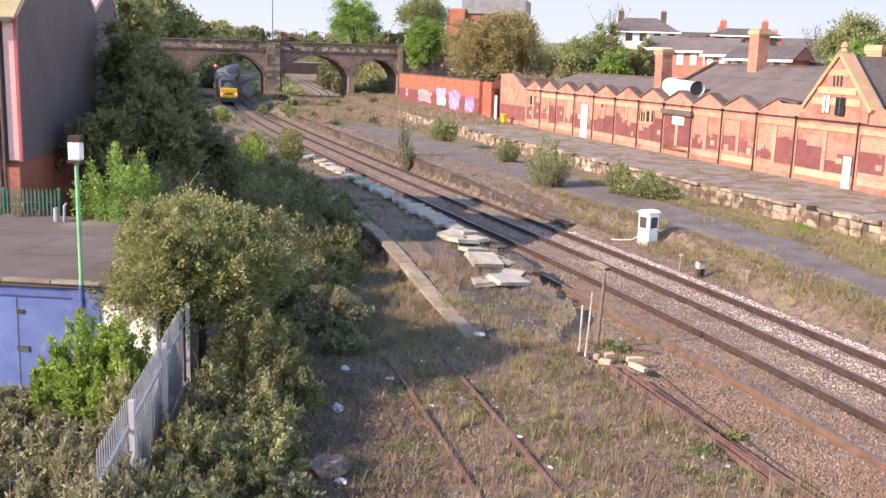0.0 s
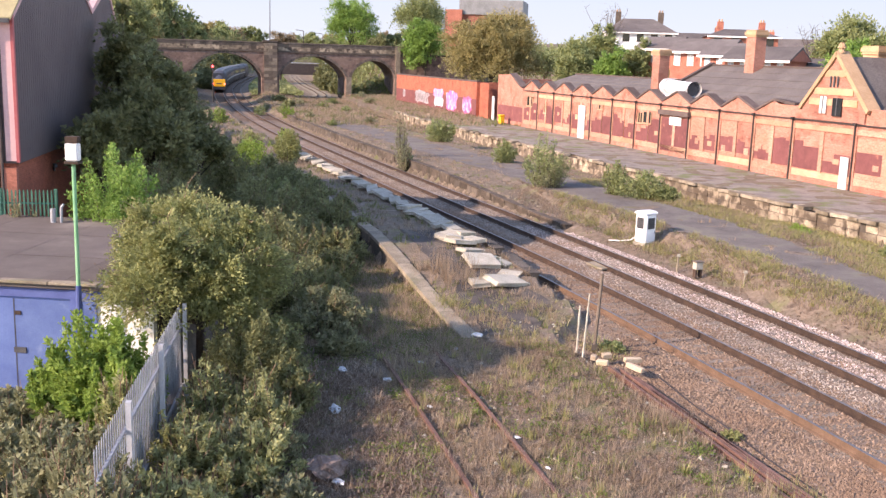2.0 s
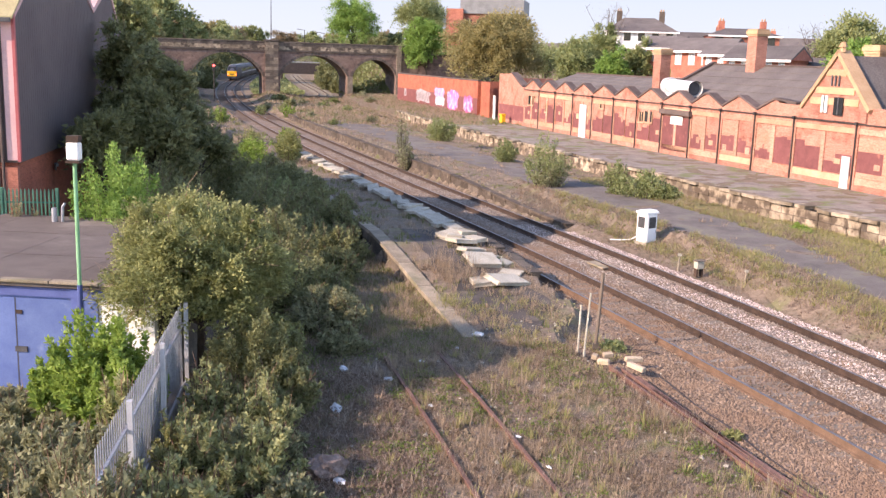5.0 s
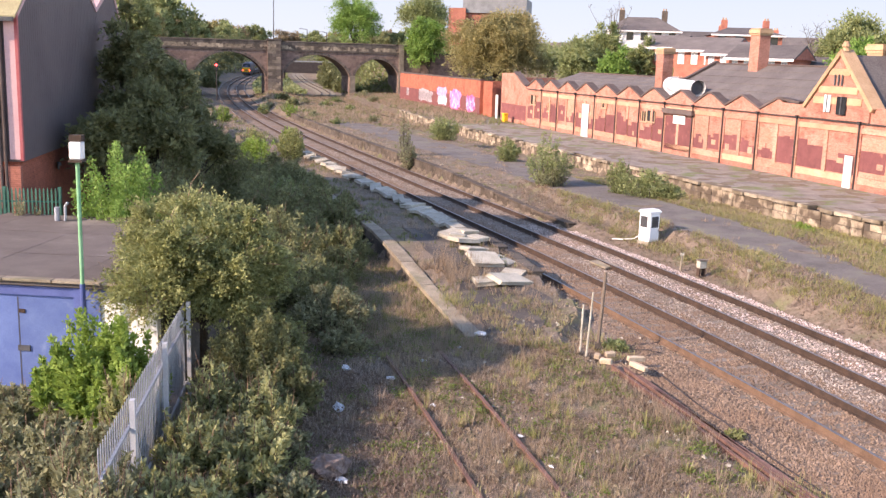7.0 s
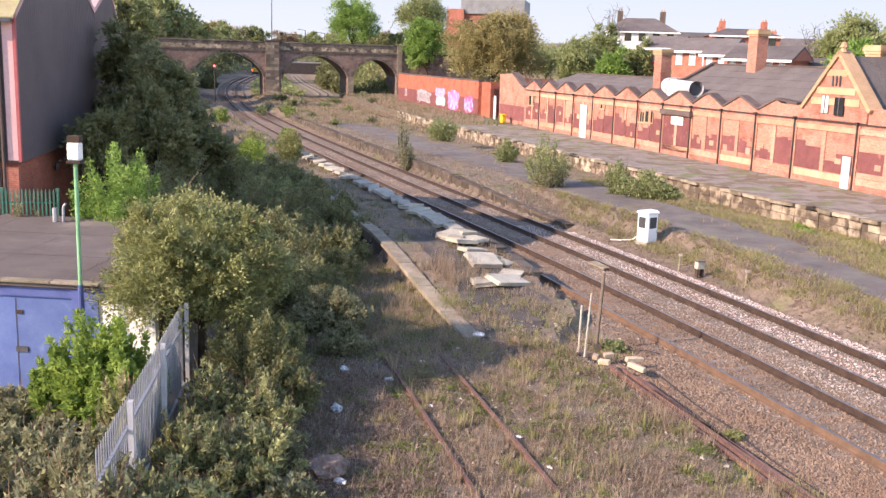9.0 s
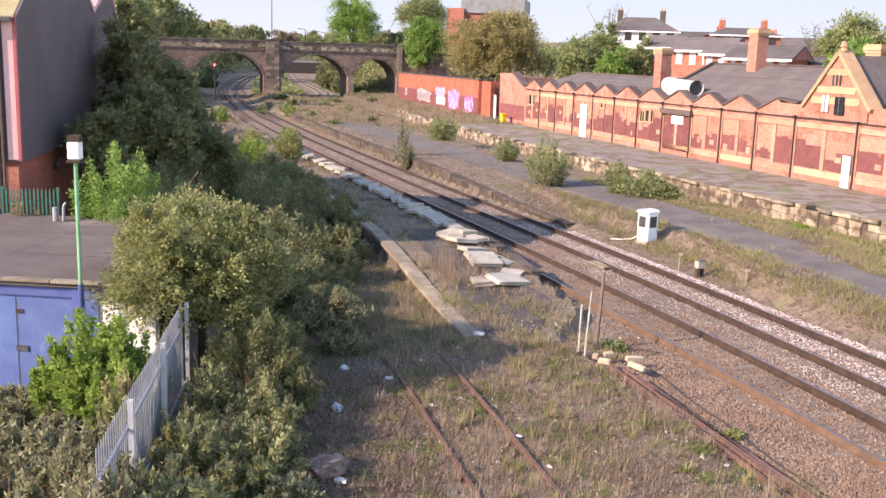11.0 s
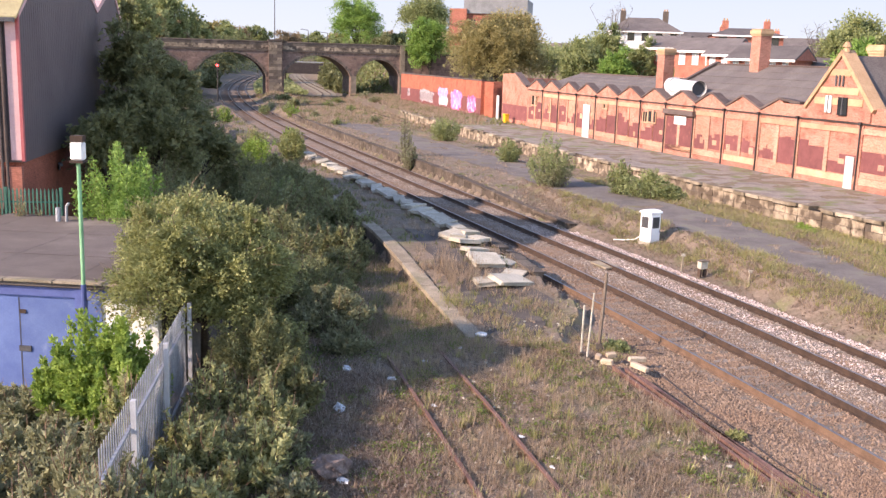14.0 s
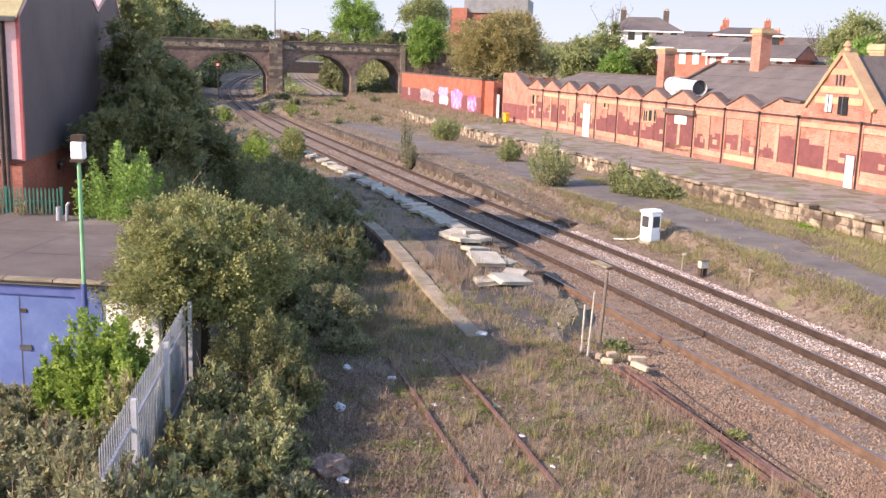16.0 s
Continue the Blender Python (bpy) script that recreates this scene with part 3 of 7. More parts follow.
def build_stones():
    rng = np.random.default_rng(4)
    base = np.array([(1, 0, -0.2), (-1, 0, -0.2), (0, 1, -0.2), (0, -1, -0.2), (0, 0, 1)], float)
    tri = np.array([(0, 2, 4), (2, 1, 4), (1, 3, 4), (3, 0, 4)])

    def scatter(name, xy, size, mat, label, lift=0.0, parent=None):
        n = len(xy)
        V = base[None] * (size[:, None, None] * rng.uniform(0.6, 1.2, (n, 1, 3)))
        V = V + rng.normal(0, 0.18, V.shape) * size[:, None, None]
        a = rng.uniform(0, 6.28, n)
        c, s = np.cos(a), np.sin(a)
        x = V[..., 0] * c[:, None] - V[..., 1] * s[:, None] + xy[:, :1]
        y = V[..., 0] * s[:, None] + V[..., 1] * c[:, None] + xy[:, 1:]
        z = V[..., 2] * 0.8 + (ground_z(xy[:, 0], xy[:, 1]) + lift)[:, None]
        F = (tri[None] + (np.arange(n) * 5)[:, None, None]).reshape(-1, 3)
        ob = raw(name, np.stack([x, y, z], -1).reshape(-1, 3), F, mat)
        tagged(ob, label, "stones", kind="stuff")

    def band(n, y0, y1, d0, d1):
        y = y0 + (y1 - y0) * rng.uniform(0, 1, n) ** 1.5
        d = rng.uniform(d0, d1, n)
        x, yy = off(y, d)
        return np.column_stack([x, yy])
    xy = np.concatenate([band(36000, 12, 78, -1.7, 1.6), band(20000, 12, 27, -3.5, -1.2)])
    scatter("ballast_stones", xy, rng.uniform(0.024, 0.052, len(xy)), M_STONES, "loose brown and grey ballast stones", 0.025)
    xy = np.column_stack([rng.uniform(-4.2, 5.2, 1500), rng.uniform(13, 30, 1500)])
    xy = xy[(np.sin(xy[:, 0] * 1.9 + 0.7 * xy[:, 1]) + np.sin(xy[:, 1] * 1.3 - xy[:, 0])) > 0.1]
    scatter("rubble", xy, rng.uniform(0.015, 0.06, len(xy)), M_COPING, "pale broken rubble scattered among the weeds", 0.01)
    xy = np.column_stack([rng.uniform(-4.2, 5.0, 1800), rng.uniform(13, 29, 1800)])
    scatter("clods", xy, rng.uniform(0.03, 0.10, len(xy)), M_GROUND, "dark earth clods among the weeds", 0.0)
    xy = band(34000, 12, 78, 0.9, 4.6)
    scatter("grey_ballast_stones", xy, rng.uniform(0.024, 0.052, len(xy)), M_GREYSTONES, "loose grey ballast stones between the tracks", 0.025)
    xy = np.concatenate([band(9000, 14, 44, 3.95, 4.9), band(6000, 14, 44, 2.6, 3.7)])
    scatter("fresh_ballast_stones", xy, rng.uniform(0.025, 0.05, len(xy)), M_PINKSTONES, "pale pink fresh ballast beside the far rail", 0.02)
    xy = np.column_stack([rng.uniform(-4, 6, 500), rng.uniform(14, 27, 500)])
    scatter("rubble_stones", xy, rng.uniform(0.02, 0.06, len(xy)), M_SLAB, "small pale stones scattered in the grass", 0.02)
    y = rng.uniform(45, 100, 260)
    x, yy = off(y, 5.0 + rng.uniform(-0.5, 0.8, 260))
    scatter("edge_stones", np.column_stack([x, yy]), rng.uniform(0.04, 0.10, 260), M_COPING, "pale broken stones along the old platform edge", 0.05)


def wall_run(name, label, line, top, height, thick, mats, block=0.75, course=0.3, coping=0.16, over=0.1, mesh_count=4, seed=1, loose=1.0):
    """A retaining wall of separate stones with coping slabs along points (x, y) with top heights."""
    rng = random.Random(seed)
    w = thing(name, pose(0, 0, 0), label, "platform wall", kind="structure")
    P = np.array(line, float)
    seg = np.r_[0, np.cumsum(np.hypot(*np.diff(P, axis=0).T))]
    tops = np.array(top, float)
    meshes = []
    for k in range(mesh_count):
        bm = bmesh.new()
        box(bm, -0.5, 0.5, -thick * 0.5 + rng.uniform(-.02, .02), thick * 0.5, -0.5, 0.5, bevel=0.02)
        meshes.append(mesh_of("block", bm, mats[0]))
    cop = []
    for k in range(3):
        bm = bmesh.new()
        box(bm, -0.5, 0.5, -thick * 0.5 - over, thick * 0.5 + 0.12, -0.5, 0.5, bevel=0.03)
        cop.append(mesh_of("coping", bm, mats[1]))
    total = seg[-1]
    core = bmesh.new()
    at = lambda s: (np.interp(s, seg, P[:, 0]), np.interp(s, seg, P[:, 1]), np.interp(s, seg, tops))
    s, row = 0.0, 0
    n = max(1, int(round((height - coping) / course)))
    while s < total:
        L = block * rng.uniform(0.8, 1.3)
        x, y, z = at(min(total, s + L / 2))
        x2, y2, _ = at(min(total, s + L / 2) + 0.2)
        x1, y1, _ = at(min(total, s + L / 2) - 0.2)
        lean = -math.degrees(math.atan2(at(min(total, s + L))[2] - at(s)[2], L))
        a = math.degrees(math.atan2(y2 - y1, x2 - x1))
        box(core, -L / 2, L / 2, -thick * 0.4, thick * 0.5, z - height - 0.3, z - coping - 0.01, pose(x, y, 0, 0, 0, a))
        for r in range(n):
            b = new("block", meshes[rng.randrange(mesh_count)])
            b.parent = w
            b.matrix_basis = pose(x, y, z - coping - (r + 0.5) * course, 0, 0, a + rng.uniform(-1.5, 1.5)) @ Matrix.Translation((0, rng.uniform(-0.035, 0.035), 0)) @ Matrix.Diagonal((L - 0.02, 1, course - 0.02, 1))
        if rng.random() < 0.07 * loose:
            s += L
            continue
        c = new("coping", cop[rng.randrange(3)])
        c.parent = w
        c.matrix_basis = pose(x, y, z - coping / 2, rng.uniform(-2.5, 2.5) * loose, rng.uniform(-1.2, 1.2) * loose + lean, a + rng.uniform(-2, 2) * loose) @ Matrix.Translation((0, rng.uniform(-0.06, 0.06) * loose, 0)) @ Matrix.Diagonal((L - 0.025, rng.uniform(0.94, 1.04), coping, 1))
        s += L
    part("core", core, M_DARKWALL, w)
    return w


def build_platforms():
    # the far platform's stone face, seen across the old bay
    ys = np.concatenate([np.arange(34, 120, 1.5)])
    line = [(np.interp(y, WALL_Y, WALL_X), y) for y in ys][::-1]
    wall_run("platform_wall_far", "cream stone platform edge with worn coping blocks", line, [0.92] * len(line), 1.1, 0.4, (M_STONEFACE, M_STONEWALL), 0.85, 0.42, 0.17, 0.12, seed=3, loose=1.8)
    # island platform face beside the main line
    ys = np.arange(43, 112, 1.5)
    line = [off(y, 4.95) for y in ys][::-1]
    tops = [0.1 + 0.5 * float(ramp(y, 42, 62)) for y in ys][::-1]
    wall_run("platform_wall_island", "low dark earthy edge of the old island platform", line, tops, 0.95, 0.3, (M_EARTHFACE, M_EARTHFACE), 1.6, 0.4, 0.1, 0.02, seed=5, loose=0.4)
    # old platform by the siding: wall with coping
    ys = np.arange(25.2, 60, 1.2)
    line = [(np.interp(y, LW_Y, LW_X), y) for y in ys]
    tops = [0.12 + 0.75 * float(ramp(y, 25, 38)) for y in ys]
    wall_run("platform_wall_siding", "mossy stone retaining wall with pale coping along the old platform", line, tops, 0.9, 0.32, (M_DARKWALL, M_COPING), 2.3, 0.36, 0.14, 0.05, seed=7, loose=0.2)
    ys = np.arange(32.7, 76, 1.2)
    line = [off(y, -0.14 - float(edge(y))) for y in ys][::-1]
    tops = [0.05 + 0.72 * float(ramp(y, 25, 38)) for y in ys][::-1]
    wall_run("platform_wall_track", "dark brick face of the old platform beside the line", line, tops, 0.9, 0.3, (M_DARKWALL, M_DARKWALL), 0.8, 0.3, 0.08, 0.02, seed=9)
    strip("platform_paving", lambda y: np.interp(y, WALL_Y, WALL_X) + 0.35, lambda y: 23.35 - (y - 51.6) * 0.325, 30, 118, M_PLATFORM, "weathered grey platform paving with moss in front of the station", 0.01, 1.0, 8, 0.0)
    strip("asphalt_strip", lambda y: np.interp(y, (25.23, 30.83, 34.57, 37.37, 41.19, 46.69, 52.75, 59.89, 75.00, 100.00), (14.30, 12.99, 12.15, 11.21, 9.92, 8.19, 5.6, 3.6, -2.6, -12.0)), lambda y: np.interp(y, (25.23, 31.49, 35.23, 39.24, 43.73, 48.11, 59.89, 75.00, 100.00), (16.44, 15.04, 14.48, 14.02, 12.91, 11.41, 6.99, 1.50, -8.50)), 26, 104, M_ASPHALT, "dark worn asphalt strip of the old island platform", 0.018, 0.5, 6, 0.5, 3)
    strip("asphalt_patch", lambda y: np.interp(y, (24, 30, 38), (1.6, 0.4, -1.6)), lambda y: off(y, -1.25 - float(edge(y)))[0], 25.6, 37.5, M_DARKASPHALT, "dark asphalt on the old platform ramp", 0.02, 0.4, 6, 0.25, 8)
    strip("siding_ballast", lambda y: branch(y) - 1.7, lambda y: branch(y) + 1.7, 105, 350, M_COPING, "pale ballast of the branch line under the bridge", 0.05, 2.0, 4, 0.2, 5)
    for dx in (-0.72, 0.72):
        ys = np.arange(110, 350, 4.0)
        sw = sweep([(branch(y) + dx, y, float(ground_z(branch(y), y)) + 0.2) for y in ys], 0.0, (M_RUST,), "branch_rail")
        tagged(sw, "rusty branch line rail curving under the bridge", "rail", "branch line rails")
    # tumbled coping slabs along the old platform edge
    rng = random.Random(12)
    meshes = []
    for k in range(4):
        bm = bmesh.new()
        vs = box(bm, -0.5, 0.5, -0.5, 0.5, -0.06, 0.06, bevel=0.012)
        for v in bm.verts:
            v.co.x += rng.uniform(-0.05, 0.05)
            v.co.y += rng.uniform(-0.05, 0.05)
        meshes.append(mesh_of("slab", bm, M_SLAB))
    y = 36.3
    while y < 70:
        L = rng.uniform(0.85, 1.15)
        x, yy = off(y, -2.45 + rng.uniform(-0.12, 0.12))
        a = math.degrees(math.atan2(1, heading(y)))
        s = new("coping_slab", meshes[rng.randrange(4)])
        s.matrix_basis = pose(x, yy, float(ground_z(x, yy)) + 0.15 + rng.uniform(0, 0.08), rng.uniform(-13, 9), rng.uniform(-9, 9), a + rng.uniform(-16, 16)) @ Matrix.Diagonal((L, rng.uniform(0.5, 0.75), 1.2, 1))
        tagged(s, "pale grey tumbled coping slab on the old platform edge", "slab", "tumbled coping slabs")
        y += L * rng.uniform(0.8, 1.5)
    for x, y, z, rx, ry, rz, sx, sy in ((1.45, 31.9, 0.62, 5, 3, 12, 1.25, 1.7), (0.75, 34.3, 0.82, -4, 5, 25, 1.0, 1.2), (2.15, 29.6, 0.46, 9, 7, 35, 1.5, 1.0), (1.5, 29.5, 0.42, 1, -4, 10, 1.2, 0.95), (2.35, 30.8, 0.4, 4, 2, -18, 0.9, 0.7), (1.1, 33.2, 0.7, -3, 6, 30, 1.0, 0.8), (2.2, 32.0, 0.5, 12, 4, 60, 0.8, 0.6), (0.35, 35.2, 0.85, 6, -8, 40, 1.0, 1.0), (0.55, 34.9, 0.86, -5, 6, -8, 0.7, 1.0), (1.9, 32.6, 0.5, 8, -6, 75, 0.7, 0.5)):
        s = new("coping_slab", meshes[int(abs(rz)) % 4])
        s.matrix_basis = pose(x, y + 0.9, z + 0.03, rx, ry, rz) @ Matrix.Diagonal((sx * 0.82, sy * 0.82, 1.2, 1))
        tagged(s, "pale cream broken coping slab lying loose on the platform", "slab", "tumbled coping slabs")


# ---- the arched road bridge ----
def build_bridge():
    B = thing("road_bridge", pose(-36, 159, 0, 0, 0, 14.48), "sooty pink stone arched road bridge over the railway", "bridge")
    depth = 9.0
    arches = ((-16.0, -5.4, 3.2, 6.9), (-4.75, 6.65, 3.4, 7.15), (9.45, 20.35, 3.6, 7.05), (21.3, 28.55, 3.9, 6.6))

    def low(s):
        for a, b, sp, cr in arches:
            if a < s < b:
                u = (s - (a + b) / 2) / ((b - a) / 2)
                return sp + (cr - sp) * max(0.0, 1 - u * u) ** 0.72
        return None
    top = 7.5
    ss = sorted(set([round(x, 3) for x in np.arange(-26, 42, 0.25)] + [v for a in arches for v in a[:2]]))
    bm = bmesh.new()
    for a, b in zip(ss, ss[1:]):
        m = (a + b) / 2
        if low(m) is None:
            za = zb = -1.5
        else:
            za = low(a) if low(a) is not None else [q for q in arches if q[0] == a or q[1] == a][0][2]
            zb = low(b) if low(b) is not None else [q for q in arches if q[0] == b or q[1] == b][0][2]
        f0, f1, f2, f3 = [bm.verts.new(v) for v in ((a, 0, za), (b, 0, zb), (b, 0, top), (a, 0, top))]
        g0, g1, g2, g3 = [bm.verts.new(v) for v in ((a, depth, za), (b, depth, zb), (b, depth, top), (a, depth, top))]
        bm.faces.new((f0, f1, f2, f3))
        bm.faces.new((g1, g0, g3, g2))
        bm.faces.new((f1, f0, g0, g1))
        bm.faces.new((f3, f2, g2, g3))
    for a, b, sp, cr in arches:
        for s in (a, b):
            vs = [bm.verts.new(v) for v in ((s, 0, -1.5), (s, depth, -1.5), (s, depth, sp), (s, 0, sp))]
            bm.faces.new(vs)
    bmesh.ops.remove_doubles(bm, verts=bm.verts, dist=0.002)
    part("arch_wall", bm, M_BRIDGE, B)
    for y0 in (-0.15, depth - 0.3):
        boxpart("string_course", (-26, 42, y0, y0 + 0.45, 7.5, 7.78), M_SOOT, B, "dark projecting string course")
    # parapet in panels between small piers, with a dark coping
    for side, y0 in ((0, 0.03), (1, depth - 0.4)):
        s = -26.0
        while s < 30:
            for e0, e1 in ((0.01, 0.98), (1.0, 1.99)):
                boxpart("parapet_panel", (s + e0, s + e1, y0, y0 + 0.37, 7.78, 8.4), M_BUFFSOOT, B)
                boxpart("parapet_stone", (s + e0, s + e1, y0 - 0.02, y0 + 0.39, 8.402, 8.868), M_SOOT, B)
            s += 2.0
        s = -26.0
        while s < 30:
            boxpart("parapet_coping", (s, s + 1.98, y0 - 0.1, y0 + 0.47, 8.87, 9.08), M_SOOT, B, bevel=0.04)
            s += 2.0
    boxpart("road_deck", (-26, 42, 0.4, depth - 0.4, 7.51, 7.8), M_ASPHALT, B)
    # piers: the broad one between the wide arches runs up through the parapet
    boxpart("pier", (7.0, 9.1, -0.55, 0.0, -1.5, 9.0), M_BRIDGE, B, "broad soot-streaked stone pier")
    rgp = random.Random(17)
    for k in range(21):
        cut = 8.05 + (0.3 if k % 2 else -0.3)
        for e0, e1 in ((7.0, cut - 0.01), (cut + 0.01, 9.1)):
            boxpart("pier_stone", (e0, e1, -0.60 - rgp.uniform(0, 0.03), -0.553, -1.4 + k * 0.495, -0.92 + k * 0.495), rgp.choice((M_BRIDGETRIM, M_BRIDGETRIM, M_SOOT, M_BUFFSOOT)), B)
    boxpart("pier_cap", (6.85, 9.25, -0.7, 0.45, 9.09, 9.35), M_SOOT, B)
    boxpart("pier", (20.4, 21.25, -0.3, 0.0, -1.5, 3.8), M_BRIDGETRIM, B)
    boxpart("pier", (28.6, 29.4, -0.3, 0.0, -1.5, 9.0), M_BRIDGETRIM, B)
    # voussoir rings
    for a, b, sp, cr in arches:
        c, w = (a + b) / 2, (b - a) / 2
        n = 30
        for i in range(n):
            pts = []
            for u in (i / n + 0.003, (i + 1) / n - 0.003):
                t = math.pi * (1 - u)
                x, z = c + w * math.cos(t), sp + (cr - sp) * math.sin(t) ** 1.44
                nx, nz = math.cos(t) * (cr - sp), math.sin(t) * w
                L = math.hypot(nx, nz)
                pts += [(x, z), (x + 0.4 * nx / L, z + 0.4 * nz / L)]
            bm = bmesh.new()
            prism(bm, [pts[0], pts[2], pts[3], pts[1]], -0.03, 0.0 - 0.003)
            part("arch_stone", bm, M_SOOT, B)
    # lamp posts on the bridge
    for s, hgt, y in ((8.1, 16.5, 1.2), (14.2, 11.2, 7.5), (17.5, 10.8, 7.5)):
        bm = bmesh.new()
        tube(bm, (0, 0, 0), (0, 0, hgt - 7.8), 0.09, 0.05)
        tube(bm, (0, 0, hgt - 7.85), (-0.9, 0.1, hgt - 7.7), 0.04)
        st = thing("street_lamp", pose(-36, 159, 0, 0, 0, 14.48) @ pose(s, y, 7.8), "slim grey street lamp on the road bridge", "street lamp", "bridge lamps")
        part("pole", bm, M_PIPE, st)
        boxpart("lamp_head", (-1.3, -0.85, -0.02, 0.22, hgt - 7.78, hgt - 7.64), M_GALV, st)


def build_far_bridge():
    """A low flat bridge across the branch line, far behind the arches."""
    fb = thing("flat_bridge", pose(-38.5, 265, 0, 0, 0, 6), "flat steel bridge far beyond the arches, girders coloured black for shade", "bridge")
    # girders made deep and near black in place of shade on and under the bridge
    boxpart("girder", (-6.5, 7.0, 0, 0.4, 1.9, 4.7), M_PIPE, fb, bevel=0.04)
    boxpart("girder", (-6.5, 7.0, 4.6, 5.0, 1.9, 4.7), M_PIPE, fb, bevel=0.04)
    boxpart("deck", (-6.5, 7.0, 0.41, 4.59, 3.3, 3.6), M_ASPHALT, fb)
    boxpart("parapet_rail", (-6.5, 7.0, 0.1, 0.25, 4.9, 5.1), M_GALV, fb)
    for k in range(10):
        boxpart("rail_post", (-6.4 + k * 1.46, -6.3 + k * 1.46, 0.12, 0.22, 4.703, 4.9), M_GALV, fb)
    for x in (-6.6, 5.6):
        boxpart("abutment", (x, x + 1.4, -0.2, 5.2, -3.0, 3.19), M_SOOT, fb)


# ---- the old station building ----
def build_station():
    St = thing("station_building", pose(23.4, 51.6, 0.86, 0, 0, -72.0), "derelict orange-red brick station building with boarded bays", "station building")
    pipes = (-2.6, 2.5, 7.84, 11.72, 15.55, 19.3, 23.2, 27.0, 30.9, 34.8, 38.65, 42.5, 46.2, 49.9)
    rng = random.Random(31)
    TH = 0.45
    zg = 3.72

    def wall_top(s):
        """Rim of the front wall: a row of small gables."""
        if s < 9.7:
            return 4.05 + (0.45 if s < 7.3 else 0.35)
        for a, b in zip(pipes, pipes[1:]):
            if a <= s <= b and a >= 7:
                u = 1 - abs((s - (a + b) / 2) / ((b - a) / 2))
                return 3.85 + 0.72 * min(1, u * 1.15)
        return 3.85
    # front wall
    bm = bmesh.new()
    ss = sorted(set(list(np.round(np.arange(-8, 50.2, 0.24), 3)) + list(pipes[2:]) + [(a + b) / 2 for a, b in zip(pipes, pipes[1:])]))
    outline = [(-s, wall_top(s)) for s in ss]
    pts = [(-ss[0], -0.4)] + outline + [(-ss[-1], -0.4)]
    prism(bm, pts, 0.0, TH)
    part("front_wall", bm, M_BRICK, St)
    # coping that follows the small gables
    key = [p for p in ss if p >= 7.84 and (any(abs(p - q) < 1e-3 for q in pipes) or any(abs(p - (a + b) / 2) < 0.26 for a, b in zip(pipes, pipes[1:])))]
    for a, b in zip(key, key[1:]):
        bm = bmesh.new()
        za, zb = wall_top(a), wall_top(b)
        prism(bm, [(-a, za + 0.003), (-b, zb + 0.003), (-b, zb + 0.14), (-a, za + 0.14)], -0.09, TH + 0.1)
        part("coping", bm, M_LEAD, St)
    # bays: piers, sunk panels, bands and paint
    for i, (a, b) in enumerate(zip(pipes, pipes[1:])):
        w = b - a
        mid = (a + b) / 2
        boxpart("pilaster", (-a - 0.17, -a + 0.17, -0.07, -0.003, -0.3, 3.55), (M_BRICKPALE, M_BRICK, M_BRICKPALE)[i % 3], St)
        boxpart("cornice", (-b + 0.19, -a - 0.19, -0.07, -0.003, 3.08, 3.38), M_CREAMBAND if i % 3 else M_BRICKPALE, St)
        boxpart("plinth", (-b + 0.19, -a - 0.19, -0.08, -0.003, -0.3, 0.32), M_BRICK, St)
        boxpart("sill_band", (-b + 0.19, -a - 0.19, -0.06, -0.003, 0.33, 0.72), M_CREAMBAND if i % 2 else M_BRICKPALE, St)
        boxpart("mullion", (-mid - 0.16, -mid + 0.16, -0.08, -0.003, 0.73, 3.06), M_BRICKPALE, St)
        for c0, c1 in ((a + 0.2, mid - 0.17), (mid + 0.17, b - 0.2)):
            tone = rng.random()
            if 5 == i:
                continue
            boxpart("blind_panel", (-c1, -c0, -0.02, -0.003, 0.74, 2.6 + 0.4 * rng.random()), M_BRICKPALE if tone < 0.3 else M_BRICK, St)
            big = i in (6, 7, 8)
            z0, z1 = (0.74 if big else 0.78 + rng.choice((0, 0, 0.1, 0.25))), (2.05 if big else 1.8) + rng.choice((-0.3, 0, 0.1, 0.3))
            pa = c0 + (0.0 if big else rng.choice((0.0, 0.0, 0.2)))
            if tone < 0.9 or big:
                # ragged upper edge, one brick course at a time
                n = rng.choice((2, 3, 3, 4))
                us = [pa + 0.02 + (c1 - pa - 0.04) * min(1.0, max(0.0, (k + (rng.uniform(-0.3, 0.3) if 0 < k < n else 0)) / n)) for k in range(n + 1)]
                hs, zz = [], z1
                for k in range(n):
                    zz = min(2.5, max(1.1, zz + rng.choice((-0.45, -0.3, -0.075, 0, 0.15, 0.3, 0.375))))
                    hs.append(zz)
                outline = [(-us[0], z0), (-us[-1], z0)]
                for k in reversed(range(n)):
                    outline += [(-us[k + 1], hs[k]), (-us[k], hs[k])]
                bm = bmesh.new()
                prism(bm, outline, -0.036, -0.023)
                part("painted_patch", bm, M_MAROON, St, "patch of faded maroon paint")
                if rng.random() < 0.55:
                    q0 = rng.uniform(c0 + 0.1, c1 - 0.65)
                    q1 = rng.uniform(0.85, 1.9)
                    boxpart("bare_patch", (-q0 - rng.uniform(0.3, 0.55), -q0, -0.04, -0.0365, q1, q1 + rng.uniform(0.25, 0.5)), rng.choice((M_BRICKPALE, M_CREAMBAND)), St)
        if i in (6, 7, 8):
            boxpart("painted_patch", (-mid - 0.155, -mid + 0.155, -0.094, -0.083, 0.8, 1.9 + 0.15 * (i % 2)), M_MAROON, St)
        # downpipe with hopper
        bm = bmesh.new()
        x = -a
        ztop = 3.55
        tube(bm, (x, -0.13, 0.0), (x, -0.13, ztop), 0.045)
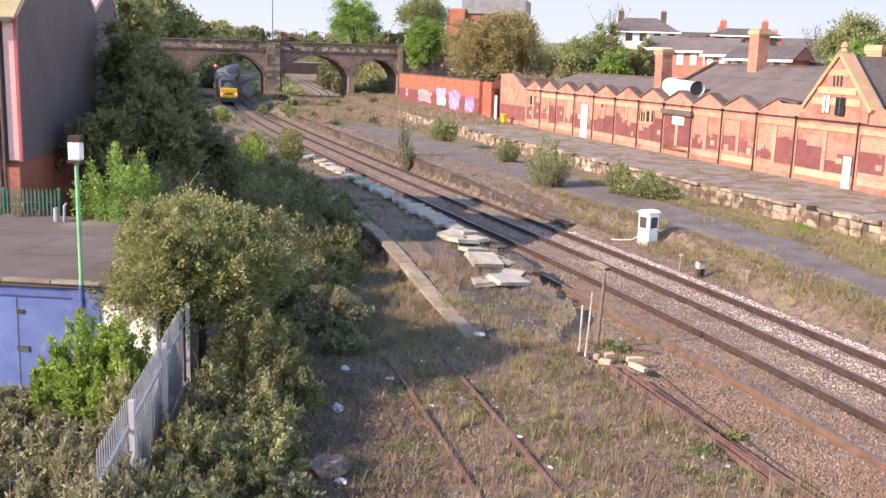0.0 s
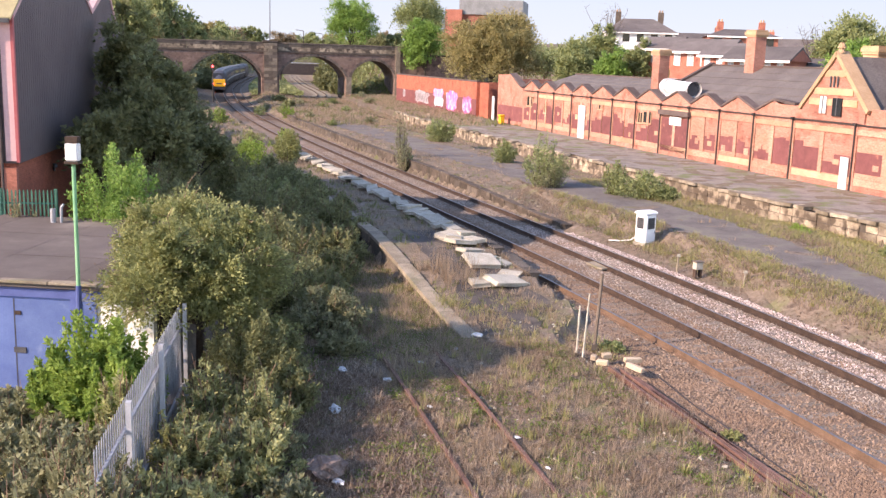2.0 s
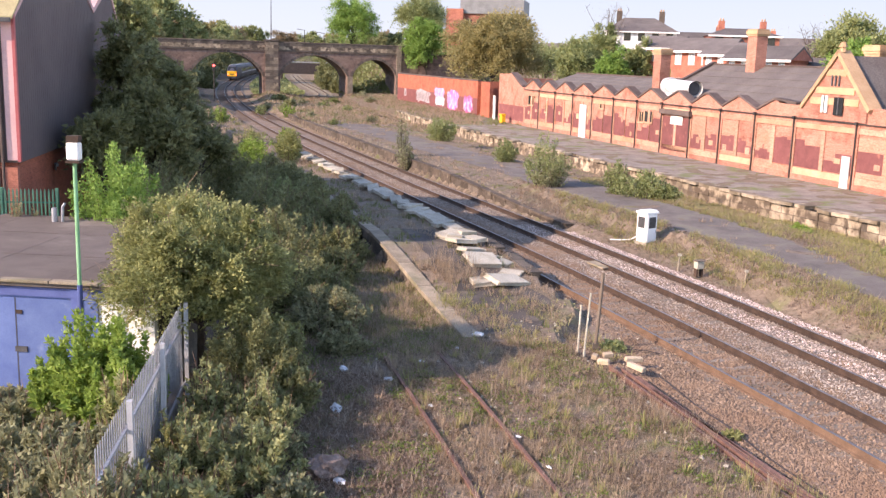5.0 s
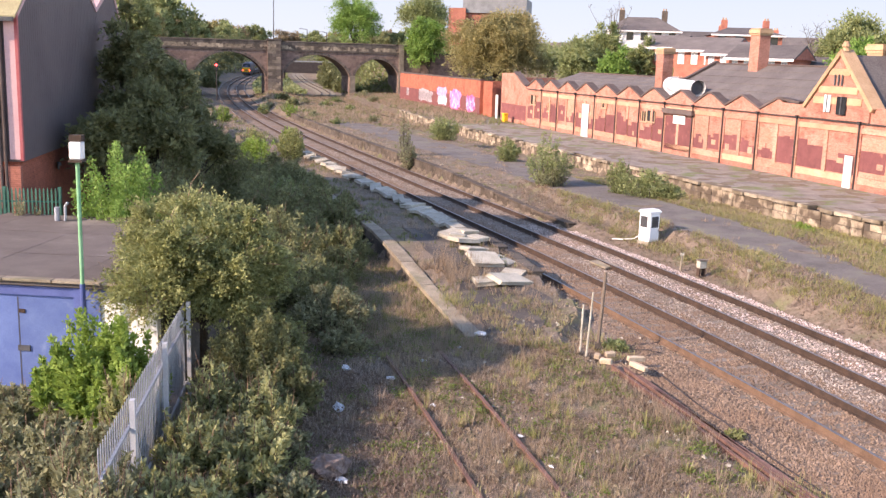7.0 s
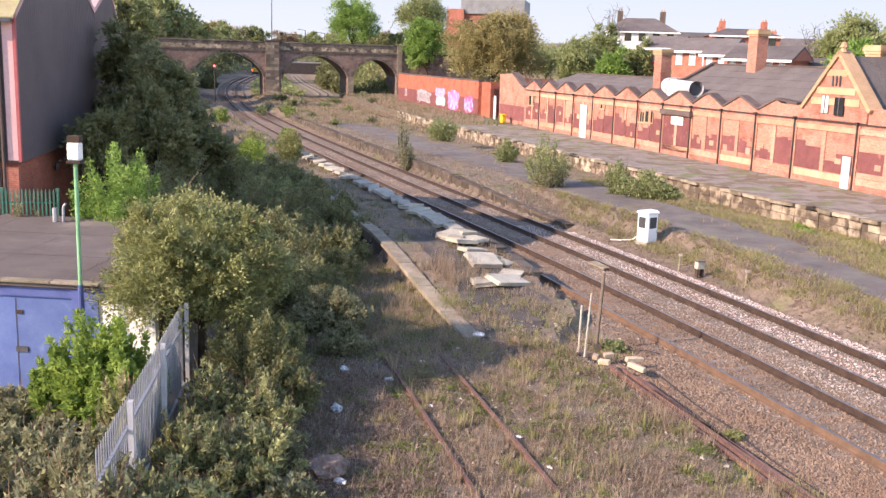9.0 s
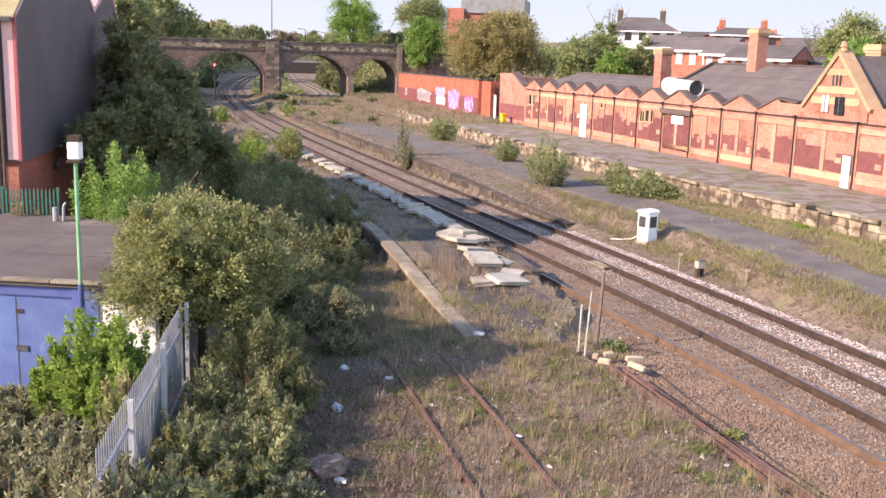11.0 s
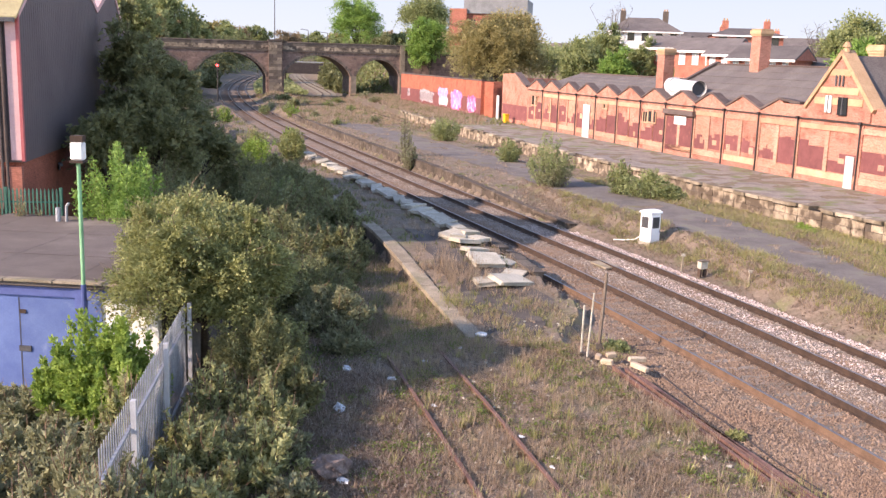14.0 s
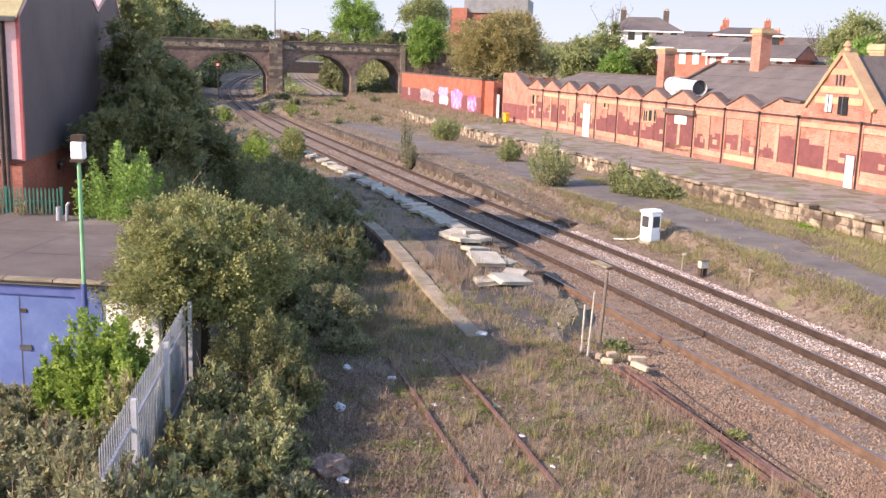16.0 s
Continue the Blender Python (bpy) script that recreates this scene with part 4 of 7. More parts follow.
        box(bm, x - 0.1, x + 0.1, -0.24, -0.075, ztop, ztop + 0.18)
        part("downpipe", bm, M_PIPE, St, "black cast-iron downpipe")
    boxpart("gutter", (-50, 8, -0.13, -0.003, 3.6, 3.66), M_PIPE, St, "long dark gutter along the wall")
    # boarded entrance with a white sign
    boxpart("shutter", (-23.0, -19.5, -0.06, -0.021, 0.02, 2.75), M_MAROON, St, "maroon boarded-up entrance")
    boxpart("canopy_beam", (-23.2, -19.1, -0.35, -0.003, 2.95, 3.30), M_LEAD, St)
    boxpart("sign", (-21.85, -20.25, -0.12, -0.09, 2.25, 2.85), M_WHITE, St, "blank white sign board")
    # white doors
    for s0, s1, h in ((2.7, 3.45, 1.85), (35.75, 37.15, 2.9)):
        d = boxpart("door", (-s1 + 0.05, -s0 - 0.05, -0.13, -0.085, 0.0, h - 0.05), M_FADEDWHITE, St, "plain white door")
        for k in range(2):
            boxpart("door_panel", (-s1 + 0.15, -s0 - 0.15, -0.145, -0.131, 0.15 + k * h / 2, h / 2 - 0.1 + k * h / 2), M_FADEDWHITE, d)
    for s0, s1, z0, z1 in ((24.6, 25.8, 2.15, 2.95), (32.6, 33.4, 2.75, 3.4), (44.2, 44.7, 1.75, 2.5), (47.6, 48.9, 2.2, 3.1), (25.9, 26.6, 2.1, 2.85)):
        wdw = boxpart("window", (-s1, -s0, -0.05, -0.026, z0, z1), M_GLASS, St)
        for k in range(3):
            x = -s1 + (s1 - s0) * k / 2
            boxpart("glazing_bar", (x - 0.04, x + 0.04, -0.09, -0.051, z0, z1), M_BUFF, wdw)
        boxpart("sill", (-s1 - 0.1, -s0 + 0.1, -0.14, -0.081, z0 - 0.12, z0), M_CREAMBAND, wdw)
    # crossed gable with buff dressings
    bm = bmesh.new()
    prism(bm, [(-7.1, 3.7), (-1.85, 3.7), (-1.85, 4.5), (-4.5, 7.45), (-7.1, 4.5)], -0.12, 0.5)
    part("gable_wall", bm, M_BRICK, St)
    for (x0, z0), (x1, z1) in (((-7.35, 4.35), (-4.5, 7.6)), ((-4.5, 7.6), (-1.5, 4.45))):
        bm = bmesh.new()
        dx, dz = x1 - x0, z1 - z0
        L = math.hypot(dx, dz)
        nx, nz = -dz / L * 0.28, dx / L * 0.28
        prism(bm, [(x0, z0), (x1, z1), (x1 - nx * 0.7, z1 - nz), (x0 - nx * 0.75, z0 - nz * 0.75)], -0.26, 0.62)
        part("gable_coping", bm, M_BUFF, St, "buff stone gable coping")
    for z, hw in ((4.55, 2.0), (5.15, 1.6), (6.15, 0.85)):
        boxpart("stone_band", (-4.5 - hw, -4.5 + hw, -0.17, -0.123, z, z + 0.38), M_BUFF, St)
    bm = bmesh.new()
    tube(bm, (-4.5, 0.1, 7.5), (-4.5, 0.1, 7.75), 0.22, 0.15)
    tube(bm, (-4.5, 0.1, 7.75), (-4.5, 0.1, 8.05), 0.26, 0.12)
    part("finial", bm, M_BUFF, St)
    for s0, s1, z0, z1, mt in ((4.95, 5.45, 4.1, 5.05, M_WHITE), (3.65, 4.4, 4.0, 5.0, M_GLASS)):
        q = boxpart("gable_window", (-s1, -s0, -0.24, -0.18, z0, z1), mt, St)
        boxpart("glazing_bar", (-(s0 + s1) / 2 - 0.04, -(s0 + s1) / 2 + 0.04, -0.27, -0.241, z0, z1), M_DARK, q)
    for s in (4.2, 4.5, 4.8):
        boxpart("slot", (-s - 0.05, -s + 0.05, -0.2, -0.171, 5.6, 6.2), M_DARK, St)
    # roofs
    def roof(name, s0, s1, y0, y1, ze, zr, hip=0.0):
        """A ridged roof along the building: eaves ze, ridge zr."""
        ym = (y0 + y1) / 2
        bm = bmesh.new()
        A = [bm.verts.new(v) for v in ((-s1, y0, ze), (-s0, y0, ze), (-s0, y1, ze), (-s1, y1, ze), (-s1 + hip, ym, zr), (-s0 - hip, ym, zr))]
        for f in ((0, 1, 5, 4), (2, 3, 4, 5), (1, 2, 5), (3, 0, 4), (0, 3, 2, 1)):
            bm.faces.new([A[i] for i in f])
        r = part(name, bm, M_SLATE, St, "weathered grey slate roof")
        boxpart("ridge", (-s1 + hip, -s0 - hip, ym - 0.12, ym + 0.12, zr - 0.03, zr + 0.09), M_LEAD, r)
        n = 6
        for k in range(1, n):
            u = k / n
            bm = bmesh.new()
            box(bm, -s1 + hip * u, -s0 - hip * u, y0 + (ym - y0) * u - 0.02, y0 + (ym - y0) * u + 0.02, ze + (zr - ze) * u, ze + (zr - ze) * u + 0.03)
            part("slate_course", bm, M_SLATE, r)
        return r
    roof("main_roof", 6.5, 26.4, 0.7, 11.5, 3.9, 6.62)
    for s in (26.4,):
        bm = bmesh.new()
        for y0, z0, y1, z1 in ((0.4, 3.9, 6.1, 6.85), (6.1, 6.85, 11.8, 3.9)):
            v = [bm.verts.new(q) for q in ((-s - 0.25, y0, z0), (-s + 0.15, y0, z0), (-s + 0.15, y1, z1), (-s - 0.25, y1, z1), (-s - 0.25, y0, z0 - 0.4), (-s + 0.15, y0, z0 - 0.4), (-s + 0.15, y1, z1 - 0.4), (-s - 0.25, y1, z1 - 0.4))]
            for f in ((0, 1, 2, 3), (4, 7, 6, 5), (0, 4, 5, 1), (1, 5, 6, 2), (2, 6, 7, 3), (3, 7, 4, 0)):
                bm.faces.new([v[i] for i in f])
        part("end_coping", bm, M_LEAD, St)
    roof("low_roof", 27.5, 49.5, 0.8, 10.0, 3.9, 5.35)
    roof("cross_roof", -7.5, 1.6, 0.6, 10.0, 4.4, 7.0)
    bm = bmesh.new()
    prism(bm, [(-7.1, 4.4), (-1.9, 4.4), (-4.5, 7.3)], 0.5, 9.0)
    part("gable_roof", bm, M_SLATE, St)
    boxpart("rear_wall", (-50, 8, 10.2, 10.6, -0.4, 4.2), M_BRICK, St)
    boxpart("side_wall", (-50.0, -49.6, TH + 0.002, 10.19, -0.4, 3.9), M_BRICK, St)
    boxpart("side_wall", (7.6, 8.0, TH + 0.002, 10.19, -0.4, 4.2), M_BRICK, St)
    # chimneys
    for s, y, w, zt in ((29.0, 3.0, 1.1, 7.75), (20.25, 5.6, 1.1, 9.2), (6.4, 4.2, 1.25, 8.0), (4.3, 4.2, 1.2, 9.4)):
        c = boxpart("chimney", (-s - w / 2, -s + w / 2, y - 0.45, y + 0.45, 3.0, zt - 0.5), M_BUFF if 5 < s < 10 else M_BRICK, St, "brick chimney stack with stepped cap")
        for k, (e, z0, z1) in enumerate(((0.06, zt - 0.5, zt - 0.35), (0.12, zt - 0.35, zt - 0.12), (0.05, zt - 0.12, zt))):
            boxpart("cap", (-s - w / 2 - e, -s + w / 2 + e, y - 0.45 - e, y + 0.45 + e, z0, z1), M_BUFF, c)
    # duct on the roof
    bm = bmesh.new()
    tube(bm, (-24.9, 1.6, 4.95), (-21.5, 1.3, 4.85), 0.5, n=16, caps=False)
    tube(bm, (-21.5, 1.3, 4.85), (-21.0, 1.26, 4.83), 0.5, 0.58, n=16, caps=False)
    tube(bm, (-24.9, 1.6, 4.95), (-25.6, 1.65, 4.9), 0.62, n=16)
    d = part("roof_duct", bm, M_STEEL, St, "large silver ventilation duct on the roof")
    # dark disc just inside the open end, drawn for the shade within the duct
    bm = bmesh.new()
    tube(bm, (-21.3, 1.28, 4.84), (-21.28, 1.28, 4.84), 0.5, n=16)
    part("duct_mouth", bm, M_DARK, d)
    boxpart("duct_cradle", (-25.9, -21.3, 0.9, 2.2, 4.2, 4.42), M_WHITE, d)
    # stepped end wall with a sloping buttress
    bm = bmesh.new()
    prism(bm, [(-50.0, -0.4), (-50.0, 3.6), (-51.3, 4.1), (-53.6, 5.1), (-57.2, 5.0), (-57.2, -0.4)], 0.0, 0.5)
    part("end_wall", bm, M_BRICK, St)
    bm = bmesh.new()
    prism(bm, [(-50.6, 3.86), (-51.4, 4.12), (-53.6, 5.103), (-53.6, 5.25), (-51.2, 4.3), (-50.6, 4.0)], -0.1, 0.6)
    part("coping", bm, M_LEAD, St)
    boxpart("painted_patch", (-57.0, -50.2, -0.015, -0.003, 0.4, 1.9), M_MAROON, St)
    boxpart("end_side_wall", (-57.2, -56.8, 0.502, 6, -0.4, 4.6), M_BRICK, St)
    # brick screen wall with spray paint
    Wl = thing("boundary_wall", pose(3.7, 114.0, 0.86, 0, 0, -72.16), "long red brick wall with colourful spray paint", "wall")
    boxpart("wall_face", (-35.3, 0.0, 0, 0.4, -0.5, 3.95), M_REDBRICK, Wl)
    boxpart("wall_face", (-0.003, 2.9, 0.41, 0.8, -0.5, 3.9), M_REDBRICK, Wl)
    boxpart("wall_end", (-0.39, -0.003, 0.402, 7.0, -0.5, 3.95), M_REDBRICK, Wl)
    boxpart("coping", (-35.35, 0.05, -0.06, 0.46, 3.953, 4.1), M_LEAD, Wl)
    boxpart("painted_band", (-35.3, -0.0, -0.012, -0.003, 0.0, 2.0), M_MAROON, Wl)
    rg = random.Random(8)
    for s, w, z0, z1, mt in ((3.2, 3.6, 0.25, 2.2, M_GRAFPINK), (9.0, 4.6, 0.2, 2.7, M_GRAFPINK), (14.3, 4.0, 0.35, 1.6, M_GRAFMINT), (14.6, 4.6, 1.5, 2.7, M_GRAFLILAC), (22.0, 7.0, 0.4, 2.1, M_GRAFGREY), (31.0, 1.4, 0.9, 2.0, M_GRAFGREY)):
        n = 26
        bm = bmesh.new()
        outl = []
        for k in range(n):
            a = 2 * math.pi * k / n
            ca, sa = math.cos(a), math.sin(a)
            e = 0.45
            px = math.copysign(abs(ca) ** e, ca) * w / 2 * rg.uniform(0.78, 1.08)
            pz = math.copysign(abs(sa) ** e, sa) * (z1 - z0) / 2 * rg.uniform(0.7, 1.15)
            outl.append((-s + px, (z0 + z1) / 2 + pz))
        d0 = 0.0135 + 0.004 * (mt is M_GRAFLILAC)
        prism(bm, outl, -d0 - 0.004, -d0)
        g = part("spray_painting", bm, mt, Wl)
        for k in range(int(w * 2.2)):
            bm = bmesh.new()
            cx = -s - w / 2 + w * (k + 0.6) / int(w * 2.2 + 1)
            zc = (z0 + z1) / 2 + rg.uniform(-0.2, 0.2)
            lean = rg.uniform(-0.35, 0.35)
            hh = (z1 - z0) * rg.uniform(0.22, 0.38)
            prism(bm, [(cx - lean * hh - 0.07, zc - hh), (cx - lean * hh + 0.08, zc - hh), (cx + lean * hh + 0.08, zc + hh), (cx + lean * hh - 0.07, zc + hh)], -d0 - 0.008, -d0 - 0.0045)
            part("spray_stroke", bm, M_GRAFLILAC if mt is M_GRAFPINK else (M_DARK if mt is M_GRAFGREY else M_GRAFPINK), g)
    # white gate board and yellow bin beside the end wall
    bx = boxpart("white_gate", (-0.35, 0.35, -0.04, 0.04, 0, 2.6), M_FADEDWHITE, m=pose(5.4, 108.5, 0.86, 0, 0, -72))
    tagged(bx, "tall white gate leaf beside the brick wall", "gate")
    yb = thing("grit_bin", pose(6.1, 102.2, 0.86, 0, 0, -72), "yellow grit bin standing against the wall", "bin")
    boxpart("bin_body", (-0.3, 0.3, -0.35, 0.1, 0, 0.8), M_YELLOW, yb, bevel=0.05)
    boxpart("bin_lid", (-0.34, 0.34, -0.4, 0.12, 0.803, 0.98), M_YELLOW, yb, bevel=0.04)


# ---- the train that leaves under the bridge ----
ARC = np.concatenate([[0], np.cumsum(np.hypot(np.diff(XX), np.diff(YY)))])
TAIL0 = float(np.interp(137.0, YY, ARC))
SPEED = 23.8
CARS = (("power_car", 17.8), ("coach", 23.0), ("coach", 23.0), ("coach", 23.0), ("coach", 23.0), ("power_car", 17.8))
TRAIN = []


def body_ring(w, zt, z0=0.95):
    """Half-round carriage section, (y, z) from one sill over the roof to the other."""
    pts = [(-w * 0.94, z0), (-w, z0 + 0.7), (-w * 0.97, z0 + 1.6)]
    for k in range(9):
        a = math.pi * (1 - k / 8)
        pts.append((w * 0.93 * math.cos(a), zt - 0.78 + 0.78 * math.sin(a)))
    return pts + [(w * 0.97, z0 + 1.6), (w, z0 + 0.7), (w * 0.94, z0)]


def loft(bm, rings):
    vs = [[bm.verts.new(p) for p in r] for r in rings]
    n = len(vs[0])
    for a, b in zip(vs, vs[1:]):
        for j in range(n):
            bm.faces.new((a[j], a[(j + 1) % n], b[(j + 1) % n], b[j]))
    bm.faces.new(vs[0])
    bm.faces.new(vs[-1][::-1])


def build_train():
    for i, (kind, L) in enumerate(CARS):
        tail = i == 0
        c = thing(kind, pose(0, 0, 0), "dark diesel power car with yellow end and red tail lamps" if kind == "power_car" else "dark passenger coach with long window band", "train car", "express train")
        TRAIN.append((c, L))
        bm = bmesh.new()
        h = L / 2 - 0.25
        rings = []
        if kind == "power_car":
            prof = ((h, 1.37, 3.9), (-h + 3.6, 1.37, 3.9), (-h + 2.6, 1.36, 3.8), (-h + 1.5, 1.32, 3.25), (-h + 0.55, 1.27, 2.6), (-h + 0.1, 1.18, 2.25))
            for x, w, zt in prof:
                rings.append([(x * (1 if tail else -1), y, z) for y, z in body_ring(w, zt, 0.75)])
        else:
            for x in (-h, h):
                rings.append([(x, y, z) for y, z in body_ring(1.37, 3.8, 0.85)])
        loft(bm, rings)
        part("body", bm, M_TRAIN, c)
        boxpart("roof_panel", (-h + (3.6 if tail else 0.3), h - 0.3, -0.85, 0.85, 3.6, 3.86 if kind == "power_car" else 3.79), M_TRAINROOF, c, bevel=0.1)
        boxpart("underframe", (-h + 1.2, h - 1.2, -1.15, 1.15, 0.35, 0.86), M_DARK, c)
        for xb in (-h + 3.2, h - 3.2):
            b = boxpart("bogie", (xb - 1.8, xb + 1.8, -1.1, 1.1, 0.3, 0.62), M_DARK, c)
            for xw in (xb - 1.3, xb + 1.3):
                for yw in (-0.75, 0.62):
                    bm = bmesh.new()
                    tube(bm, (xw, yw, 0.46), (xw, yw + 0.13, 0.46), 0.46, n=16)
                    part("wheel", bm, M_RUST, b)
        for y in (-1.0, 1.0):
            lo, hi = sorted((y * 1.35, y * 1.385))
            if kind == "coach":
                for k in range(8):
                    boxpart("window", (-h + 1.9 + k * 2.4, -h + 3.9 + k * 2.4, lo, hi, 2.0, 2.75), M_GLASS, c)
                boxpart("stripe", (-h + 0.4, h - 0.4, lo, hi, 1.5, 1.75), M_TRAINBAND, c)
            else:
                boxpart("grille", (h - 5.5 if tail else -h + 0.8, h - 0.8 if tail else -h + 5.5, lo, hi, 1.9, 2.9), M_DARK, c)
        if kind == "power_car":
            m = Matrix.Identity(4) if tail else pose(0, 0, 0, 0, 0, 180)
            n = boxpart("nose_panel", (-h + 0.0, -h + 0.5, -1.16, 1.16, 0.95, 2.3), M_YELLOW, c, "bright yellow warning panel", m, bevel=0.08)
            boxpart("lamp_cluster", (-h - 0.02, -h - 0.003, -0.5, 0.5, 1.42, 1.62), M_DARK, n)
            for y in (-1.0, 1.0):
                boxpart("tail_lamp", (-h - 0.025, -h - 0.003, y - 0.14, y + 0.14, 1.35, 1.6), M_TAIL if tail else M_WHITE, n)
            bm = bmesh.new()
            v = [bm.verts.new(q) for q in ((-h + 0.62, -1.05, 2.5), (-h + 0.62, 1.05, 2.5), (-h + 1.6, 1.0, 3.38), (-h + 1.6, -1.0, 3.38), (-h + 0.75, -1.05, 2.45), (-h + 0.75, 1.05, 2.45), (-h + 1.8, 1.0, 3.3), (-h + 1.8, -1.0, 3.3))]
            for q in ((0, 1, 2, 3), (4, 7, 6, 5), (0, 4, 5, 1), (1, 5, 6, 2), (2, 6, 7, 3), (3, 7, 4, 0)):
                bm.faces.new([v[k] for k in q])
            part("windscreen", bm, M_GLASS, c, "", m)
            boxpart("valance", (-h + 0.05, -h + 0.7, -1.15, 1.15, 0.4, 0.9), M_DARK, c, "", m, bevel=0.05)


def motions():
    """The train rolls away along the curve, each car on its own stretch of rail."""
    def at(s):
        y = float(np.interp(s, ARC, YY))
        return Vector((float(center(y)), y, float(grade(y))))
    gone = 0.0
    for c, L in TRAIN:
        rows = []
        for k in range(33):
            t = 0.5 * k
            s = TAIL0 + SPEED * t + gone + L / 2
            a, b = at(s - L * 0.36), at(s + L * 0.36)
            d = b - a
            mid = (a + b) / 2
            rows.append((t, pose(mid.x, mid.y, mid.z, 0, 0, math.degrees(math.atan2(d.y, d.x)))))
        walk(c, rows)
        gone += L + 0.3


# ---- plants ----
def leaves(name, centers, normals_up, size, mat, parent, rng, long=1.0, axis=None, quad=False):
    """Small pointed leaves, one at each centre, lying along axis where one is given."""
    n = len(centers)
    a = rng.normal(0, 1, (n, 3))
    if axis is not None:
        a = a * 0.5 + axis
    a /= np.linalg.norm(a, axis=1)[:, None] + 1e-9
    up = np.array([0, 0, normals_up]) + rng.normal(0, 0.6, (n, 3))
    b = np.cross(up, a)
    b /= np.linalg.norm(b, axis=1)[:, None] + 1e-9
    s = size * rng.uniform(0.6, 1.4, n)[:, None]
    c = np.asarray(centers)
    if quad:
        V = np.stack([c - a * s * 0.5 * long, c + b * s * 0.3, c + a * s * 0.5 * long, c - b * s * 0.3], 1).reshape(-1, 3)
        return raw(name, V, np.arange(n * 4).reshape(n, 4), mat, parent)
    V = np.stack([c + a * s * 0.6 * long, c - a * s * 0.25 + b * s * 0.42, c - a * s * 0.4 - b * s * 0.36], 1).reshape(-1, 3)
    return raw(name, V, np.arange(n * 3).reshape(n, 3), mat, parent)


def plant(name, label, category, x, y, r, height, base, n, leaf, mat, seed, lobes=14, group="", squash=1.0, trunk=True, low=0.0, wood=None, twigs=0, long=1.3):
    """A tree (trunk, limbs, clumps of leafy sprays) or a shrub (many bowed stems, each a plume of leaves)."""
    rng = np.random.default_rng(seed)
    z = float(ground_z(x, y)) - 0.05
    t = thing(name, pose(x, y, z, 0, 0, 0), label, category, group)
    unit = lambda v: v / (np.linalg.norm(v, axis=-1, keepdims=True) + 1e-9)
    bm = bmesh.new()
    if trunk:
        cz, rz = base + (height - base) * 0.5, (height - base) * 0.5
        d = unit(rng.normal(0, 1, (lobes, 3)))
        d[:, 2] = np.where(d[:, 2] < -0.5 + low, -d[:, 2] * 0.5, d[:, 2])
        rad = rng.uniform(0.3, 0.78, lobes)[:, None]
        C = d * rad * np.array([r, r * squash, rz]) + np.array([0, 0, cz])
        R = rng.uniform(0.24, 0.44, lobes) * min(r, rz)
        tr = max(0.02, 0.035 * r)
        fork = Vector((0, 0, base + (height - base) * 0.25))
        tube(bm, (0, 0, -0.1), fork, tr * 1.5, tr, 8)
        for c in C[: min(lobes, 16)]:
            q = Vector(c)
            mid = fork.lerp(q, 0.5) + Vector(rng.normal(0, 0.06 * r, 3))
            tube(bm, fork, mid, tr * 0.6, tr * 0.4, 5, False)
            tube(bm, mid, q, tr * 0.4, tr * 0.15, 4, False)
            for k in range(2):
                tube(bm, q, q + Vector(rng.normal(0, 0.2 * r, 3)), tr * 0.15, tr * 0.04, 3, False)
        # leafy sprays out of every clump
        m = 24
        per = max(3, n // (lobes * m))
        out = unit(C - np.array([0, 0, cz]))
        sd = unit(rng.normal(0, 1, (lobes, m, 3)) + 0.55 * out[:, None] + np.array([0, 0, 0.3]))
        ln = R[:, None] * rng.uniform(0.65, 1.3, (lobes, m))
        u = rng.uniform(0.2, 1.0, (lobes, m, per)) ** 0.75
        P = C[:, None, None] + sd[:, :, None] * (ln[:, :, None] * u)[..., None]
        P = P + rng.normal(0, 1, P.shape) * (R[:, None, None, None] * 0.10)
        P[..., 2] -= 0.18 * ln[:, :, None] * u * u
        A = np.broadcast_to(sd[:, :, None], P.shape).reshape(-1, 3)
        tips = [(C[k % lobes], C[k % lobes] + sd[k % lobes, k % m] * ln[k % lobes, k % m] * 1.25) for k in range(twigs)]
    else:
        m = lobes * 2
        az = rng.uniform(0, 6.283, m)
        rho = rng.uniform(0, 1, m) ** 0.6
        foot = np.column_stack([np.cos(az) * rho * r * 0.45, np.sin(az) * rho * r * 0.45, np.full(m, -0.05)])
        tip = np.column_stack([np.cos(az) * rho * r, np.sin(az) * rho * r, (height - base) * (1 - 0.55 * rho ** 2) * rng.uniform(0.7, 1.05, m) + base])
        mid = (foot + tip) / 2 + np.array([0, 0, 0.12]) * height + rng.normal(0, 0.06 * r, (m, 3))
        for k in range(min(m, 22)):
            tube(bm, foot[k], mid[k], 0.016, 0.011, 4, False)
            tube(bm, mid[k], tip[k], 0.011, 0.004, 3, False)
        per = max(4, n // m)
        u = rng.uniform(0.08, 1.0, (m, per, 1))
        P = foot[:, None] * (1 - u) ** 2 + 2 * mid[:, None] * u * (1 - u) + tip[:, None] * u * u
        A = np.broadcast_to(unit(tip - foot)[:, None], P.shape)
        side = unit(rng.normal(0, 1, P.shape))
        P = P + side * (np.sqrt(rng.uniform(0, 1, u.shape)) * r * (0.30 * (1.1 - u) + 0.06))
        A = (A * 0.6 + side * 0.8).reshape(-1, 3)
        tips = [(mid[k % m], tip[k % m] + Vector(rng.normal(0, 0.12 * r, 3)) + Vector((0, 0, 0.08 * height))) for k in range(twigs)]
    tagged(part("trunk" if trunk else "stem", bm, wood or M_BARK, t), kind="" if trunk else "stuff")
